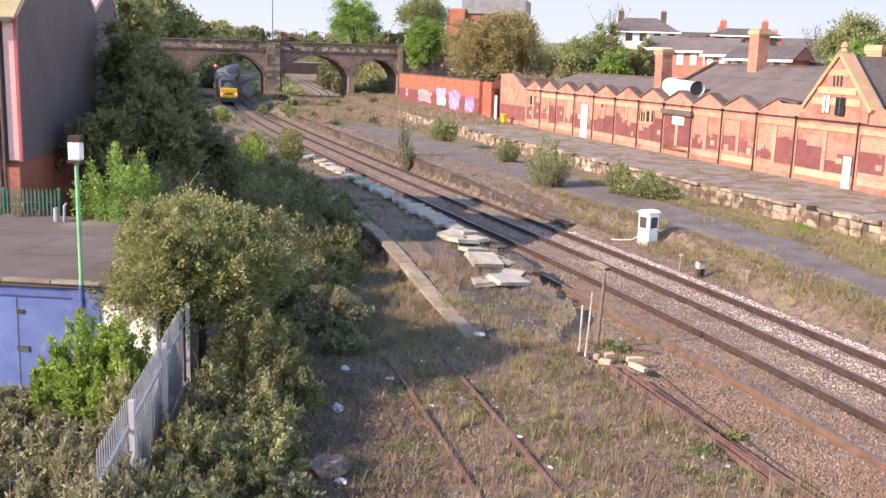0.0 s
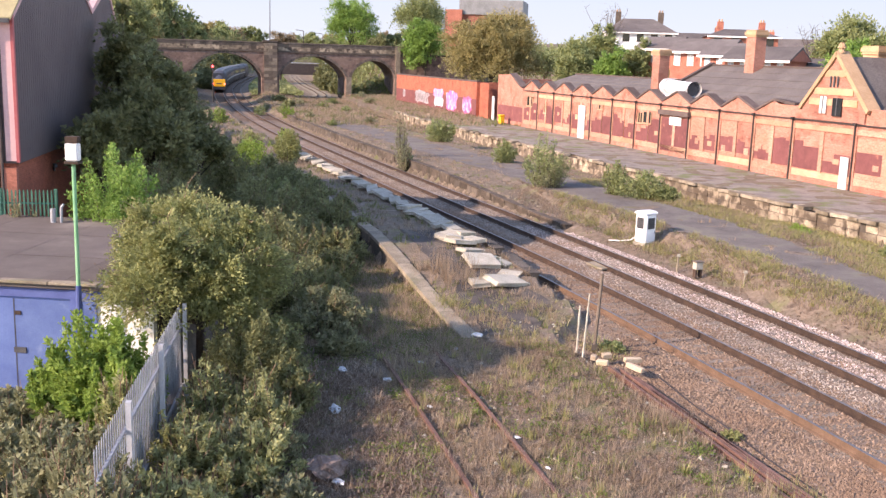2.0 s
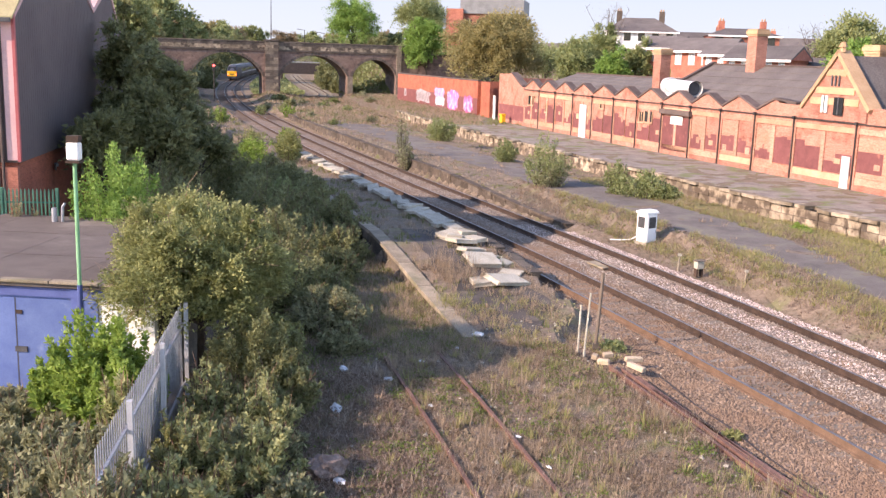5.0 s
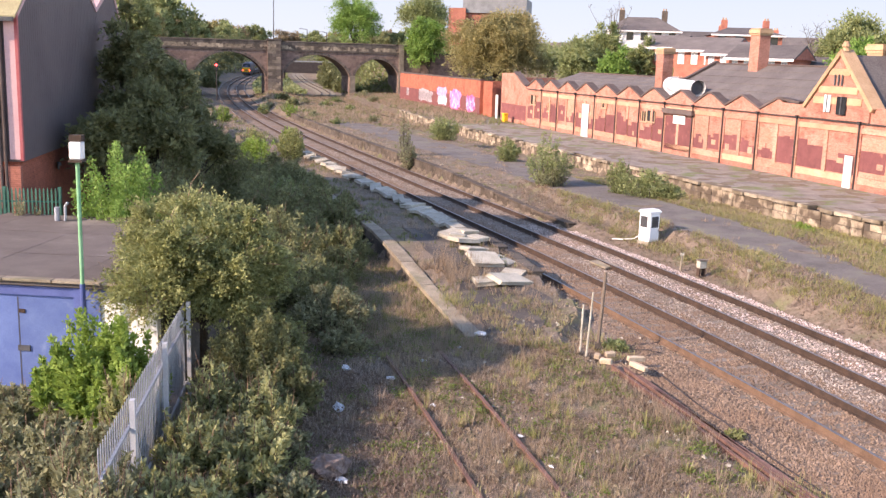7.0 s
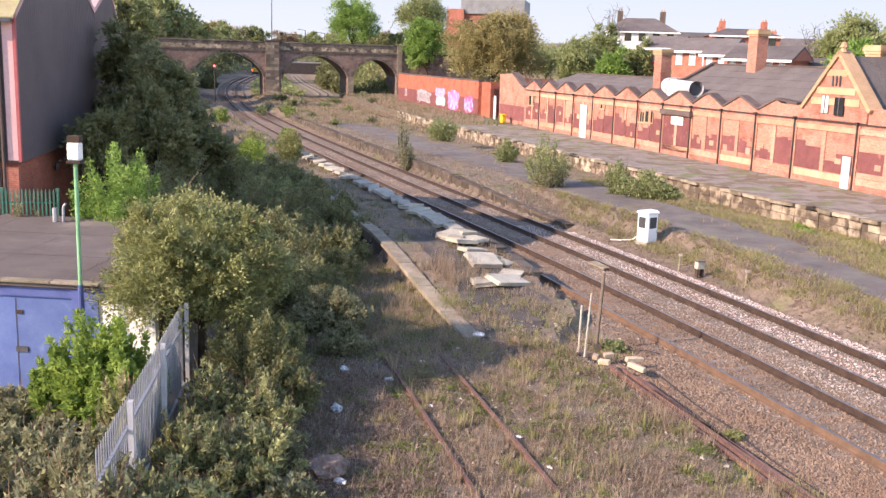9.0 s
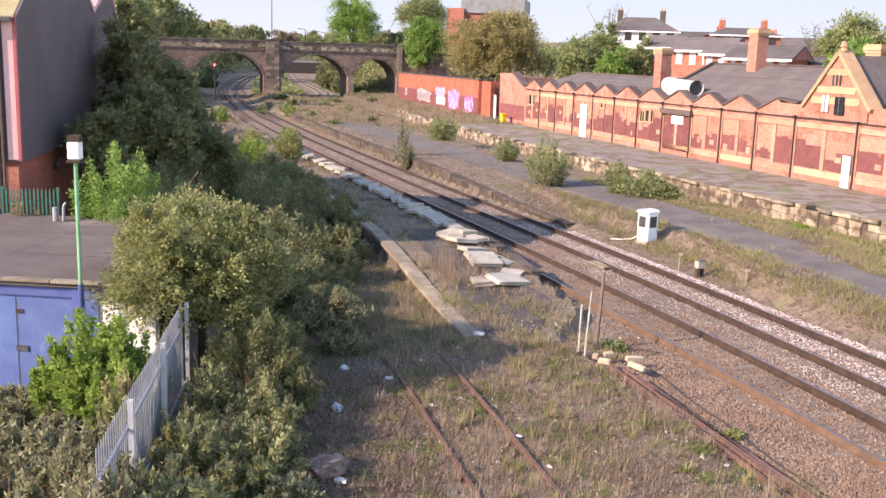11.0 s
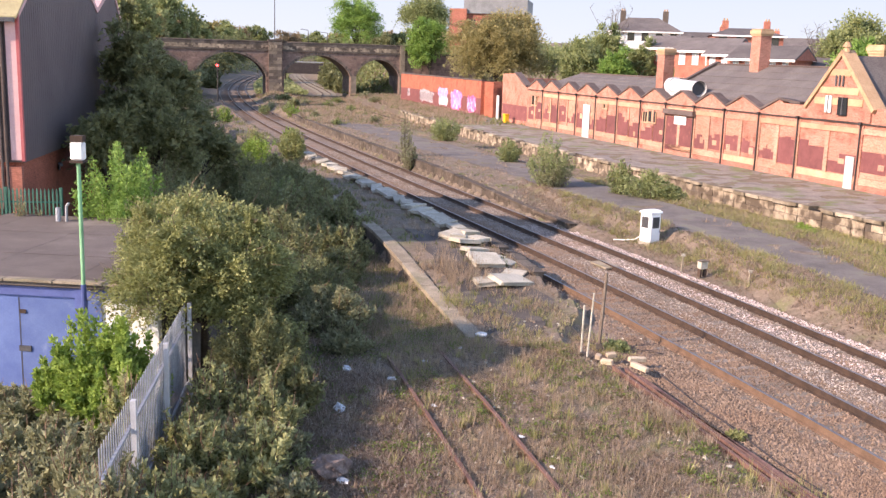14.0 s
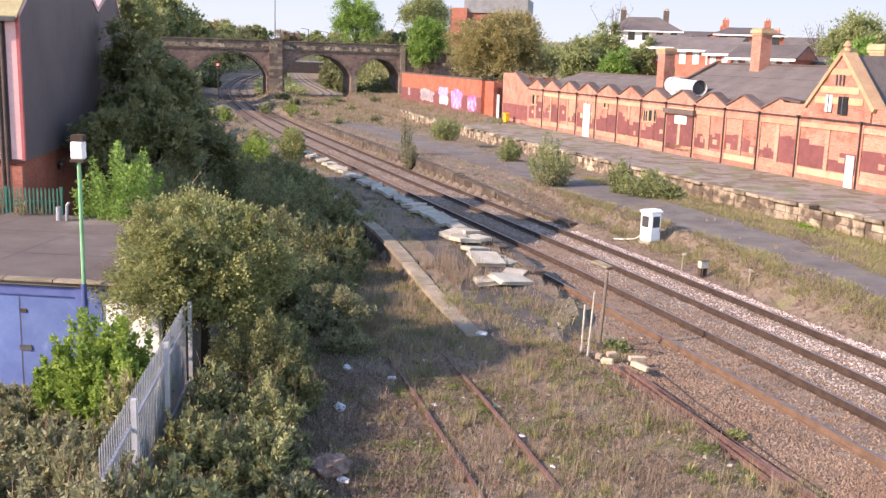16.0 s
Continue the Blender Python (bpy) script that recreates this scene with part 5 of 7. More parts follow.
    if twigs:
        bm = bmesh.new()
        for p, e in tips:
            p, e = Vector(p), Vector(e)
            h = p.lerp(e, 0.6) + Vector(rng.normal(0, 0.04 * r, 3))
            tube(bm, p, h, 0.009, 0.007, 3, False)
            tube(bm, h, e, 0.007, 0.003, 3, False)
        tagged(part("twig", bm, M_TWIG if trunk else M_REDTWIG, t), "bare pale twigs", kind="stuff")
    P = P.reshape(-1, 3)
    keep = P[:, 2] > 0.03
    leaves("crown", P[keep], 0.9, leaf, mat, t, rng, long, A[keep], y < 20)
    return t


def tufts(name, label, xy, height, mat, seed, blades=9, spread=0.12, width=0.012, lean=0.45):
    """Grass or weed tufts: bundles of thin blades."""
    rng = np.random.default_rng(seed)
    n = len(xy)
    c = np.repeat(np.column_stack([xy, ground_z(xy[:, 0], xy[:, 1])]), blades, 0)
    m = len(c)
    a = rng.uniform(0, 6.283, m)
    rr = rng.uniform(0, 1, m) * spread
    root = c + np.column_stack([np.cos(a) * rr, np.sin(a) * rr, np.zeros(m) - 0.02])
    hgt = height * np.repeat(rng.uniform(0.5, 1.3, n), blades) * rng.uniform(0.5, 1.1, m)
    L = rng.uniform(0.1, 1.0, m) * lean * hgt
    a2 = a + rng.normal(0, 0.8, m)
    tip = root + np.column_stack([np.cos(a2) * L, np.sin(a2) * L, hgt])
    s = np.column_stack([-np.sin(a2), np.cos(a2), np.zeros(m)]) * width
    V = np.stack([root - s * 1.3, root + s * 1.3, tip], 1).reshape(-1, 3)
    F = np.arange(m * 3).reshape(m, 3)
    return tagged(raw(name, V, F, mat), label, "grass", kind="stuff")


def build_plants():
    rng = np.random.default_rng(77)

    def spots(n, x0, x1, y0, y1, keep):
        x, y = rng.uniform(x0, x1, n), rng.uniform(y0, y1, n)
        d = (x - center(y)) / np.sqrt(1 + heading(y) ** 2)
        cl = np.array([noise.noise((a * 0.45, b * 0.45, 3.1)) for a, b in zip(x, y)])
        k = keep(x, y, d, cl)
        return np.column_stack([x, y])[k]
    lwf = lambda y: np.interp(y, LW_Y, LW_X)
    wf = lambda y: np.interp(y, WALL_Y, WALL_X)
    sl = lambda y: np.interp(y, (25.23, 30.83, 34.57, 37.37, 41.19, 46.69, 52.75, 59.89, 75.00, 100.00), (14.30, 12.99, 12.15, 11.21, 9.92, 8.19, 5.6, 3.6, -2.6, -12.0))
    sh = lambda y: np.interp(y, (25.23, 31.49, 35.23, 39.24, 43.73, 48.11, 59.89, 75.00, 100.00), (16.44, 15.04, 14.48, 14.02, 12.91, 11.41, 6.99, 1.50, -8.50))
    near = lambda x, y, d, c: (d < -3.6) & ~((x > lwf(y)) & (y > 25)) & (c > -0.25) & ((x > 0.5 - 0.256 * (y - 15.8)) | (np.sin(7.3 * x + 3.1 * y) + np.sin(5.9 * y - 2.3 * x) > 0.9))
    tufts("dry_grass", "dry straw-coloured grass tufts in the foreground", spots(17000, -7, 6, 12, 28, near), 0.11, M_ROUGHGRASS, 1, 13, 0.17, 0.005, 1.1)
    tufts("green_weeds", "low green weeds between the old rails", spots(9000, -7, 6, 12, 28, lambda x, y, d, c: (d < -3.7) & ~((x > lwf(y)) & (y > 25)) & (c < 0.05)), 0.07, M_GREENGRASS, 2, 10, 0.13, 0.009, 1.3)
    tufts("tall_dry_stalks", "tall pale dead stalks", spots(700, -5, 6, 13, 27, near), 0.42, M_ROUGHGRASS, 3, 5, 0.10, 0.0035, 0.5)
    tufts("platform_grass", "dry grass on the old platform", spots(3600, -10, 3, 25, 62, lambda x, y, d, c: (d < -1.9) & (x > lwf(y)) & (c > -0.1)), 0.30, M_ROUGHGRASS, 4, 10, 0.16, 0.006, 0.7)
    tufts("platform_weeds", "green weeds on the old platform", spots(2600, -12, 3, 24, 62, lambda x, y, d, c: (d < -1.9) & (x > lwf(y) - 0.8) & (c < 0.05)), 0.22, M_GREENGRASS, 5, 8, 0.14, 0.014, 0.8)
    tufts("island_grass", "dry grass on the island platform", spots(11000, -16, 19, 26, 100, lambda x, y, d, c: (d > 5.4) & (x < wf(y) - 0.3) & (c > -0.02) & ~((x > sl(y)) & (x < sh(y)) & (c < 0.35))), 0.22, M_ROUGHGRASS, 6, 7, 0.2, 0.014, 0.7)
    tufts("island_weeds", "green weeds on the island platform", spots(9000, -16, 19, 26, 100, lambda x, y, d, c: (d > 5.2) & (x < wf(y) - 0.1) & (c < -0.12) & ~((x > sl(y)) & (x < sh(y)))), 0.12, M_GREENGRASS, 7, 7, 0.2, 0.018, 0.9)
    tufts("paving_weeds", "patches of weeds on the platform paving", spots(1800, 0, 26, 40, 112, lambda x, y, d, c: (x > wf(y) + 0.3) & (x < 23.2 - (y - 51.6) * 0.325) & (c > 0.28)), 0.10, M_GREENGRASS, 8, 7, 0.25, 0.018, 0.9)
    tufts("bank_grass", "rough grass on the banks by the bridge", spots(12000, -34, 4, 98, 168, lambda x, y, d, c: (d > 5.0) & (c > -0.3)), 0.42, M_ROUGHGRASS, 9, 6, 0.4, 0.03, 0.8)
    tufts("bank_weeds", "green growth on the banks by the bridge", spots(7000, -34, 8, 98, 168, lambda x, y, d, c: (d > 5.0) & (c < 0.05)), 0.35, M_GREENGRASS, 10, 6, 0.4, 0.035, 0.8)
    tufts("far_bank", "green embankment growth beyond the bridge", spots(9000, -34, 12, 168, 260, lambda x, y, d, c: (d > 14) & (x > branch(y) + 3.4)), 0.9, M_GREENGRASS, 11, 6, 0.9, 0.08, 0.8)
    # undergrowth that clothes the banks beyond the bridge
    for nm, n, y0, y1, d0, d1, sz, mt, lab in (("left_bank_undergrowth", 34000, 150, 660, -40, -4.2, 0.8, M_SHADELEAF, "dark undergrowth on the bank left of the far curve"), ("right_bank_undergrowth", 16000, 168, 420, 21, 60, 0.6, M_TREEMID, "green undergrowth on the bank right of the branch line"), ("island_undergrowth", 9000, 172, 520, 5.6, 15.0, 0.5, M_TREEMID, "low growth between the far tracks")):
        y = y0 + (y1 - y0) * rng.uniform(0, 1, n) ** 1.4
        dd = rng.uniform(d0, d1, n)
        x, yy = off(y, dd)
        keep = np.abs(x - branch(yy)) > 3.4
        x, yy, n = x[keep], yy[keep], int(keep.sum())
        hh = rng.uniform(0, 1, n) ** 1.5 * (3.2 if d0 < 0 else 1.6 if d0 > 20 else 0.6)
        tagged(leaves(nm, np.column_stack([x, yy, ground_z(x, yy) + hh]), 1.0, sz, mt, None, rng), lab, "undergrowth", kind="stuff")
    tufts("sunny_grass", "yellow-green grass in sunny patches beside the line", spots(11000, 6, 19, 22, 58, lambda x, y, d, c: (d > 5.6) & (x < wf(y) - 0.3) & (c > -0.4) & ~((x > sl(y) + 0.2) & (x < sh(y) - 0.2))), 0.22, M_SUNGRASS, 23, 12, 0.2, 0.010, 1.2)
    shade = lambda x, y, d, c: (d < -4) & (x < lwf(y) - 0.2)
    tufts("siding_grass", "rough grass beside the old platform wall", spots(5000, -7, 1.5, 24, 42, shade), 0.22, M_ROUGHGRASS, 51, 10, 0.18, 0.007, 0.9)
    tufts("siding_weeds", "green weeds beside the old platform wall", spots(4000, -7, 1.5, 24, 42, shade), 0.16, M_GREENGRASS, 52, 9, 0.16, 0.012, 1.0)
    tufts("verge_grass", "rough grass on the verge left of the line", spots(9000, -46, -6, 58, 150, lambda x, y, d, c: (d < -2.2) & (d > -14) & (c > -0.2)), 0.32, M_ROUGHGRASS, 21, 6, 0.3, 0.02, 0.8)
    tufts("verge_weeds", "green weeds on the verge left of the line", spots(12000, -46, -6, 58, 150, lambda x, y, d, c: (d < -2.2) & (d > -14) & (c < 0.0)), 0.3, M_GREENGRASS, 22, 6, 0.3, 0.028, 0.8)
    # broad-leaved weeds in the foreground
    base = spots(900, -4, 5.5, 13, 27, lambda x, y, d, c: (d < -3.8) & ~((x > lwf(y)) & (y > 25)) & (c < 0.1))
    cc = np.repeat(np.column_stack([base, ground_z(base[:, 0], base[:, 1])]), 34, 0)
    cc += rng.normal(0, 1, cc.shape) * np.array([0.10, 0.10, 0.03]) + np.array([0, 0, 0.05])
    tagged(leaves("weed_clumps", cc, 1.5, 0.05, M_WEEDLEAF, None, rng), "low broad-leaved green weeds between the old rails", "weeds", kind="stuff")
    tufts("straw_tufts", "pale straw tufts standing out of the weeds", spots(1500, -4, 5.8, 13, 27, near), 0.24, M_ROUGHGRASS, 41, 14, 0.07, 0.005, 0.8)
    tufts("tall_straw", "tall pale dead stalks among the weeds", spots(170, -3.5, 6.0, 13, 28, near), 0.55, M_ROUGHGRASS, 43, 16, 0.12, 0.006, 0.6)
    tufts("green_clumps", "fresh green grass clumps beside the old rails", spots(420, -4, 6.0, 13, 31, near), 0.26, M_SUNGRASS, 44, 22, 0.12, 0.010, 0.9)
    # dead stems and leaf litter over the old siding
    dead = lambda x, y, d, c: (d < -3.6) & ~((x > lwf(y) - 0.1) & (y > 25)) & (c + 0.35 * np.sin(2.1 * x + 1.3 * y) < 0.3)
    q = spots(60000, -4.6, 5.6, 12.5, 30, dead)
    cc = np.column_stack([q, ground_z(q[:, 0], q[:, 1]) + 0.02 + rng.uniform(0, 1, len(q)) ** 2 * 0.06])
    tagged(leaves("leaf_litter", cc, 1.2, 0.042, M_DEADLEAF, None, rng), "brown leaf litter and dead bramble on the ground", "litter", kind="stuff")
    tufts("dead_stems", "pale dead stems lying in the weeds", spots(6000, -4.6, 5.6, 12.5, 30, dead), 0.12, M_DEADSTEM, 66, 5, 0.15, 0.005, 2.6)
    q = spots(40000, 4, 16, 22, 56, lambda x, y, d, c: (d > 4.9) & (x < wf(y) - 0.3) & ~((x > sl(y)) & (x < sh(y))))
    cc = np.column_stack([q, ground_z(q[:, 0], q[:, 1]) + 0.02 + rng.uniform(0, 1, len(q)) ** 2 * 0.05])
    tagged(leaves("bank_litter", cc, 1.2, 0.06, M_DEADLEAF, None, rng), "brown litter and soil crumbs on the old platform bank", "litter", kind="stuff")
    tufts("bank_straw", "tall dry straw along the old platform bank", spots(6500, 5, 16, 22, 58, lambda x, y, d, c: (d > 5.5) & (x < wf(y) - 0.3) & (c > -0.5) & ~((x > sl(y)) & (x < sh(y)))), 0.24, M_ROUGHGRASS, 67, 10, 0.2, 0.007, 1.2)
    q = spots(26000, -3.6, 0.6, 13.2, 22, lambda x, y, d, c: x < 0.2 - 0.256 * (y - 15.8))
    cc = np.column_stack([q, ground_z(q[:, 0], q[:, 1]) + 0.02 + rng.uniform(0, 1, len(q)) ** 2 * 0.08])
    tagged(leaves("bramble_litter", cc, 1.1, 0.05, M_DEADLEAF, None, rng), "dead brown bramble leaves beside the thicket", "litter", kind="stuff")
    tufts("bramble_stalks", "dead bramble stalks beside the thicket", spots(1300, -3.6, 0.6, 13.2, 23, lambda x, y, d, c: x < 0.2 - 0.256 * (y - 15.8)), 0.26, M_DEADSTEM, 68, 6, 0.2, 0.005, 1.4)
    end = lambda x, y, d, c: (d < -1.9) & (d > -5.2) & (np.sin(3 * x + 2 * y) + c > -0.5)
    tufts("ramp_end_grass", "rough grass at the broken end of the platform ramp", spots(300, 1.2, 5.2, 24.3, 31, end), 0.26, M_ROUGHGRASS, 69, 12, 0.16, 0.006, 0.9)
    tufts("ramp_end_weeds", "green weeds at the broken end of the platform ramp", spots(330, 0.6, 5.2, 24.3, 29, end), 0.2, M_SUNGRASS, 70, 12, 0.16, 0.008, 0.9)
    # straw clumps beside the wall coping and along the spare rails
    for cx, cy, wd, ln, n, hh, sd in ((0.45, 31.4, 0.45, 1.4, 60, 0.7, 61), (0.2, 28.6, 0.45, 1.2, 30, 0.4, 62), (5.2, 19.5, 0.3, 1.6, 70, 0.4, 63), (6.4, 16.0, 0.35, 1.2, 60, 0.4, 64), (-0.9, 28.3, 0.5, 1.4, 40, 0.5, 65)):
        pt = np.column_stack([cx + rng.normal(0, wd, n) - 0.26 * (uu := rng.normal(0, ln * 0.5, n)), cy + uu])
        tufts("straw_clump", "clump of tall pinkish straw beside the old rails", pt, hh, M_ROUGHGRASS if sd % 2 else M_SUNGRASS, sd, 14, 0.10, 0.006, 0.7)
    # bushes close to the camera
    plant("bush", "large olive-green bush catching the sun beside the fence", "bush", -5.35, 21.4, 2.5, 4.55, 0.3, 120000, 0.062, M_BUSHLEAF, 11, 60, low=0.0, twigs=150)
    plant("bush", "shaded green bush growing against the palisade fence", "bush", -3.9, 20.0, 1.2, 2.3, 0.1, 26000, 0.06, M_SHADELEAF, 12, 22, trunk=False)
    plant("bush", "bright green leafy shrub in front of the blue shed", "bush", -6.6, 18.0, 1.1, 2.5, 0.1, 17000, 0.09, M_BRIGHTLEAF, 13, 26, trunk=False)
    plant("bush", "bright green leafy shrub in front of the blue shed", "bush", -5.9, 17.8, 0.8, 2.5, 0.1, 12000, 0.09, M_BRIGHTLEAF, 14, 20, trunk=False)
    plant("bush", "bright green leafy shrub in front of the blue shed", "bush", -7.25, 18.3, 0.75, 1.9, 0.1, 9000, 0.085, M_BRIGHTLEAF, 16, 16, trunk=False)
    plant("bush", "bright green leafy shrub beside the palisade fence", "bush", -5.75, 16.9, 0.7, 2.2, 0.1, 9000, 0.085, M_BRIGHTLEAF, 17, 16, trunk=False)
    plant("bush", "bright green sunlit shrub behind the lamp post", "bush", -9.6, 28.9, 1.7, 4.7, 0.2, 17000, 0.085, M_TREEGREEN, 15, 20, trunk=False)
    for k, (x, y, r, h, mt) in enumerate(((-5.0, 12.4, 0.95, 1.45, M_GREYLEAF), (-5.7, 13.9, 0.9, 1.5, M_GREYLEAF), (-4.3, 11.6, 0.7, 1.2, M_GREYLEAF), (-3.9, 14.6, 0.5, 0.8, M_GREYLEAF), (-3.8, 13.2, 0.45, 0.6, M_LITSCRUBLEAF), (-5.35, 14.9, 0.6, 1.75, M_GREYLEAF), (-5.5, 16.2, 0.55, 2.0, M_LITSCRUBLEAF), (-3.2, 12.6, 0.4, 0.5, M_GREYLEAF), (-2.9, 14.3, 0.35, 0.4, M_LITSCRUBLEAF), (-3.6, 16.4, 0.7, 1.1, M_GREYLEAF), (-3.1, 17.9, 0.6, 0.9, M_LITSCRUBLEAF), (-3.5, 15.2, 0.45, 0.8, M_LITSCRUBLEAF), (-3.6, 18.2, 0.9, 1.5, M_SHADELEAF), (-6.3, 12.6, 0.9, 1.3, M_GREYLEAF), (-6.4, 15.2, 1.0, 1.35, M_GREYLEAF), (-5.6, 15.8, 0.7, 1.0, M_GREYLEAF), (-7.4, 14.0, 1.0, 1.4, M_GREYLEAF), (-7.4, 16.2, 0.9, 1.0, M_GREYLEAF), (-4.1, 15.7, 0.8, 1.3, M_LITSCRUBLEAF), (-2.75, 13.6, 0.75, 0.9, M_LITSCRUBLEAF), (-3.1, 15.9, 0.9, 1.25, M_LITSCRUBLEAF), (-3.0, 17.0, 0.7, 0.8, M_GREYLEAF), (-4.1, 13.8, 0.7, 1.5, M_LITSCRUBLEAF), (-4.45, 16.4, 0.6, 1.5, M_LITSCRUBLEAF), (-4.3, 17.7, 0.7, 1.7, M_LITSCRUBLEAF), (-3.8, 12.6, 0.7, 1.4, M_LITSCRUBLEAF), (-3.7, 11.6, 0.6, 1.5, M_GREYLEAF), (-2.3, 15.1, 0.55, 0.6, M_GREYLEAF), (-3.3, 17.4, 0.9, 1.5, M_LITSCRUBLEAF), (-3.4, 13.4, 0.8, 1.2, M_LITSCRUBLEAF), (-3.1, 19.2, 0.9, 1.1, M_SHADELEAF), (-4.75, 13.4, 0.9, 1.7, M_GREYLEAF), (-5.2, 11.8, 0.9, 1.7, M_GREYLEAF), (-4.5, 12.2, 0.85, 1.9, M_GREYLEAF), (-12.45, 28.5, 0.42, 2.75, M_GREYLEAF), (-12.0, 28.55, 0.38, 2.5, M_GREYLEAF), (-4.35, 11.9, 0.8, 2.0, M_GREYLEAF), (-4.1, 11.2, 0.7, 1.9, M_GREYLEAF), (-7.8, 17.8, 0.9, 0.9, M_GREYLEAF), (-8.4, 16.2, 1.0, 1.1, M_GREYLEAF), (-7.0, 17.0, 0.7, 0.8, M_GREYLEAF), (-8.6, 18.4, 0.8, 0.8, M_GREYLEAF), (-6.0, 14.6, 0.8, 1.2, M_GREYLEAF))):
        plant("bramble", "grey-green bramble thicket with reddish stems", "bramble", x, y, r, h, 0.0, int(5600 * r), 0.078, mt, 30 + k, 16, "foreground brambles", trunk=False, twigs=36, long=1.5)
    # shaded thicket between the siding and the trees
    for k, (x, y, r, h, mt) in enumerate(((-3.0, 25.6, 1.2, 1.3, M_GREYLEAF), (-2.4, 23.8, 0.7, 0.8, M_GREYLEAF), (-4.6, 27.0, 1.7, 2.2, M_SHADELEAF), (-4.2, 38.6, 1.5, 1.8, M_SHADELEAF), (-5.3, 42.2, 1.6, 2.0, M_SHADELEAF), (-6.7, 46.5, 1.6, 2.0, M_SHADELEAF), (-8.1, 51.0, 1.6, 2.0, M_SHADELEAF), (-9.6, 55.0, 1.5, 1.8, M_SHADELEAF), (-3.6, 28.2, 1.2, 1.4, M_SHADELEAF), (-3.3, 31.2, 1.0, 1.3, M_SHADELEAF), (-3.5, 34.6, 1.0, 1.5, M_SHADELEAF), (-5.2, 30.5, 1.9, 2.5, M_SHADELEAF), (-4.0, 34.0, 1.4, 1.6, M_SHADELEAF), (-6.8, 36.5, 2.0, 3.0, M_SHADELEAF), (-5.6, 40.0, 1.6, 2.2, M_SHADELEAF), (-9.5, 43.0, 2.0, 3.2, M_SHADELEAF), (-9.2, 48.0, 1.6, 2.4, M_SHADELEAF), (-12.5, 51.0, 1.8, 2.2, M_BUSHLEAF), (-11.4, 59.0, 1.5, 2.7, M_BRIGHTLEAF), (-9.4, 60.0, 0.9, 2.3, M_BUSHLEAF), (-10.0, 63.0, 1.0, 1.9, M_BUSHLEAF), (-12.6, 64.0, 1.1, 2.6, M_BUSHLEAF), (-14.8, 62.0, 1.3, 1.5, M_BUSHLEAF), (-17.5, 66.0, 1.1, 1.3, M_BUSHLEAF), (-9.5, 33.0, 2.2, 3.4, M_SHADELEAF), (-11.5, 38.0, 2.6, 4.2, M_SHADELEAF), (-18.8, 74.0, 1.5, 1.8, M_BUSHLEAF), (-21.5, 84.0, 1.3, 1.6, M_BUSHLEAF), (-24.8, 92.0, 1.2, 1.6, M_TREEMID), (-12.4, 46.5, 1.8, 4.2, M_SHADELEAF), (-7.4, 44.0, 1.5, 1.9, M_TREEMID))):
        plant("thicket", "shaded dark green thicket beside the old platform" if mt is M_SHADELEAF else "green scrub beside the old platform", "thicket", x, y, r, h, 0.0, int((6200 if y < 45 else 5200 if mt is M_SHADELEAF else 2600) * r), 0.05 + 0.0010 * y, mt, 60 + k, 26, "thicket along the line", trunk=False, low=-0.3, twigs=30 if y < 45 else 0, long=1.4)
    # tall trees on the left bank, in shade
    for k, (x, y, r, h) in enumerate(((-14.6, 52.5, 2.0, 4.4), (-40.0, 124.0, 5.5, 16.0), (-18.6, 64.0, 2.2, 4.0), (-47.0, 137.0, 5.0, 13.0), (-19.8, 58.0, 2.6, 5.6), (-34.5, 98.0, 3.6, 6.5), (-25.0, 78.0, 3.0, 5.5), (-30.0, 90.0, 3.2, 5.0), (-46.0, 126.0, 5.0, 12.0), (-13.2, 45.5, 1.8, 4.2), (-22.0, 72.0, 2.4, 4.2), (-25.0, 86.0, 2.2, 3.8), (-25.0, 68.0, 3.0, 7.0), (-31.0, 104.0, 3.0, 5.0), (-41.0, 134.0, 3.5, 6.0), (-12.9, 40.5, 1.7, 9.6), (-12.2, 43.5, 1.7, 8.6), (-11.2, 37.6, 1.9, 5.8), (-10.6, 42.0, 1.7, 5.2), (-12.0, 34.6, 1.5, 5.2), (-12.0, 38.5, 1.6, 7.4))):
        plant("tree", "tall shaded green tree on the bank beside the line", "tree", x, y, r, h, 0.6, int((5800 if y < 80 else 3800) * r), (0.135 if y < 80 else 0.215) + 0.0006 * y, M_SHADELEAF if k not in (1, 3) else M_TREEMID, 100 + k, 30, "trees on the bank", low=0.2)
    # shrubs on the island platform
    for k, (x, y, r, h, mt) in enumerate(((5.75, 54.3, 1.45, 3.1, M_TREEMID), (5.9, 53.8, 1.2, 1.5, M_GREYLEAF), (10.4, 50.6, 1.6, 1.6, M_TREEMID), (11.6, 50.0, 0.8, 0.9, M_TREEMID), (9.2, 51.6, 0.8, 2.0, M_TREEMID), (4.2, 66.5, 0.95, 1.7, M_TREEMID), (-0.2, 82.0, 1.6, 2.1, M_TREEMID), (-2.6, 66.0, 0.65, 2.4, M_GREYLEAF), (-2.9, 68.5, 0.6, 3.4, M_GREYLEAF), (16.3, 44.0, 0.6, 0.6, M_BRIGHTLEAF), (17.0, 36.2, 0.5, 0.6, M_TREEMID), (4.7, 25.4, 0.38, 0.35, M_TREEMID), (6.2, 19.3, 0.25, 0.25, M_BUSHLEAF))):
        plant("shrub", "scrubby green shrub growing through the old platform", "shrub", x, y, r, h, 0.05, int((2900 if mt is not M_GREYLEAF else 1300) * r) + 150, 0.05 + 0.0008 * y, mt, 140 + k, 26, "shrubs on the platforms", trunk=False, low=-0.65, long=1.4)
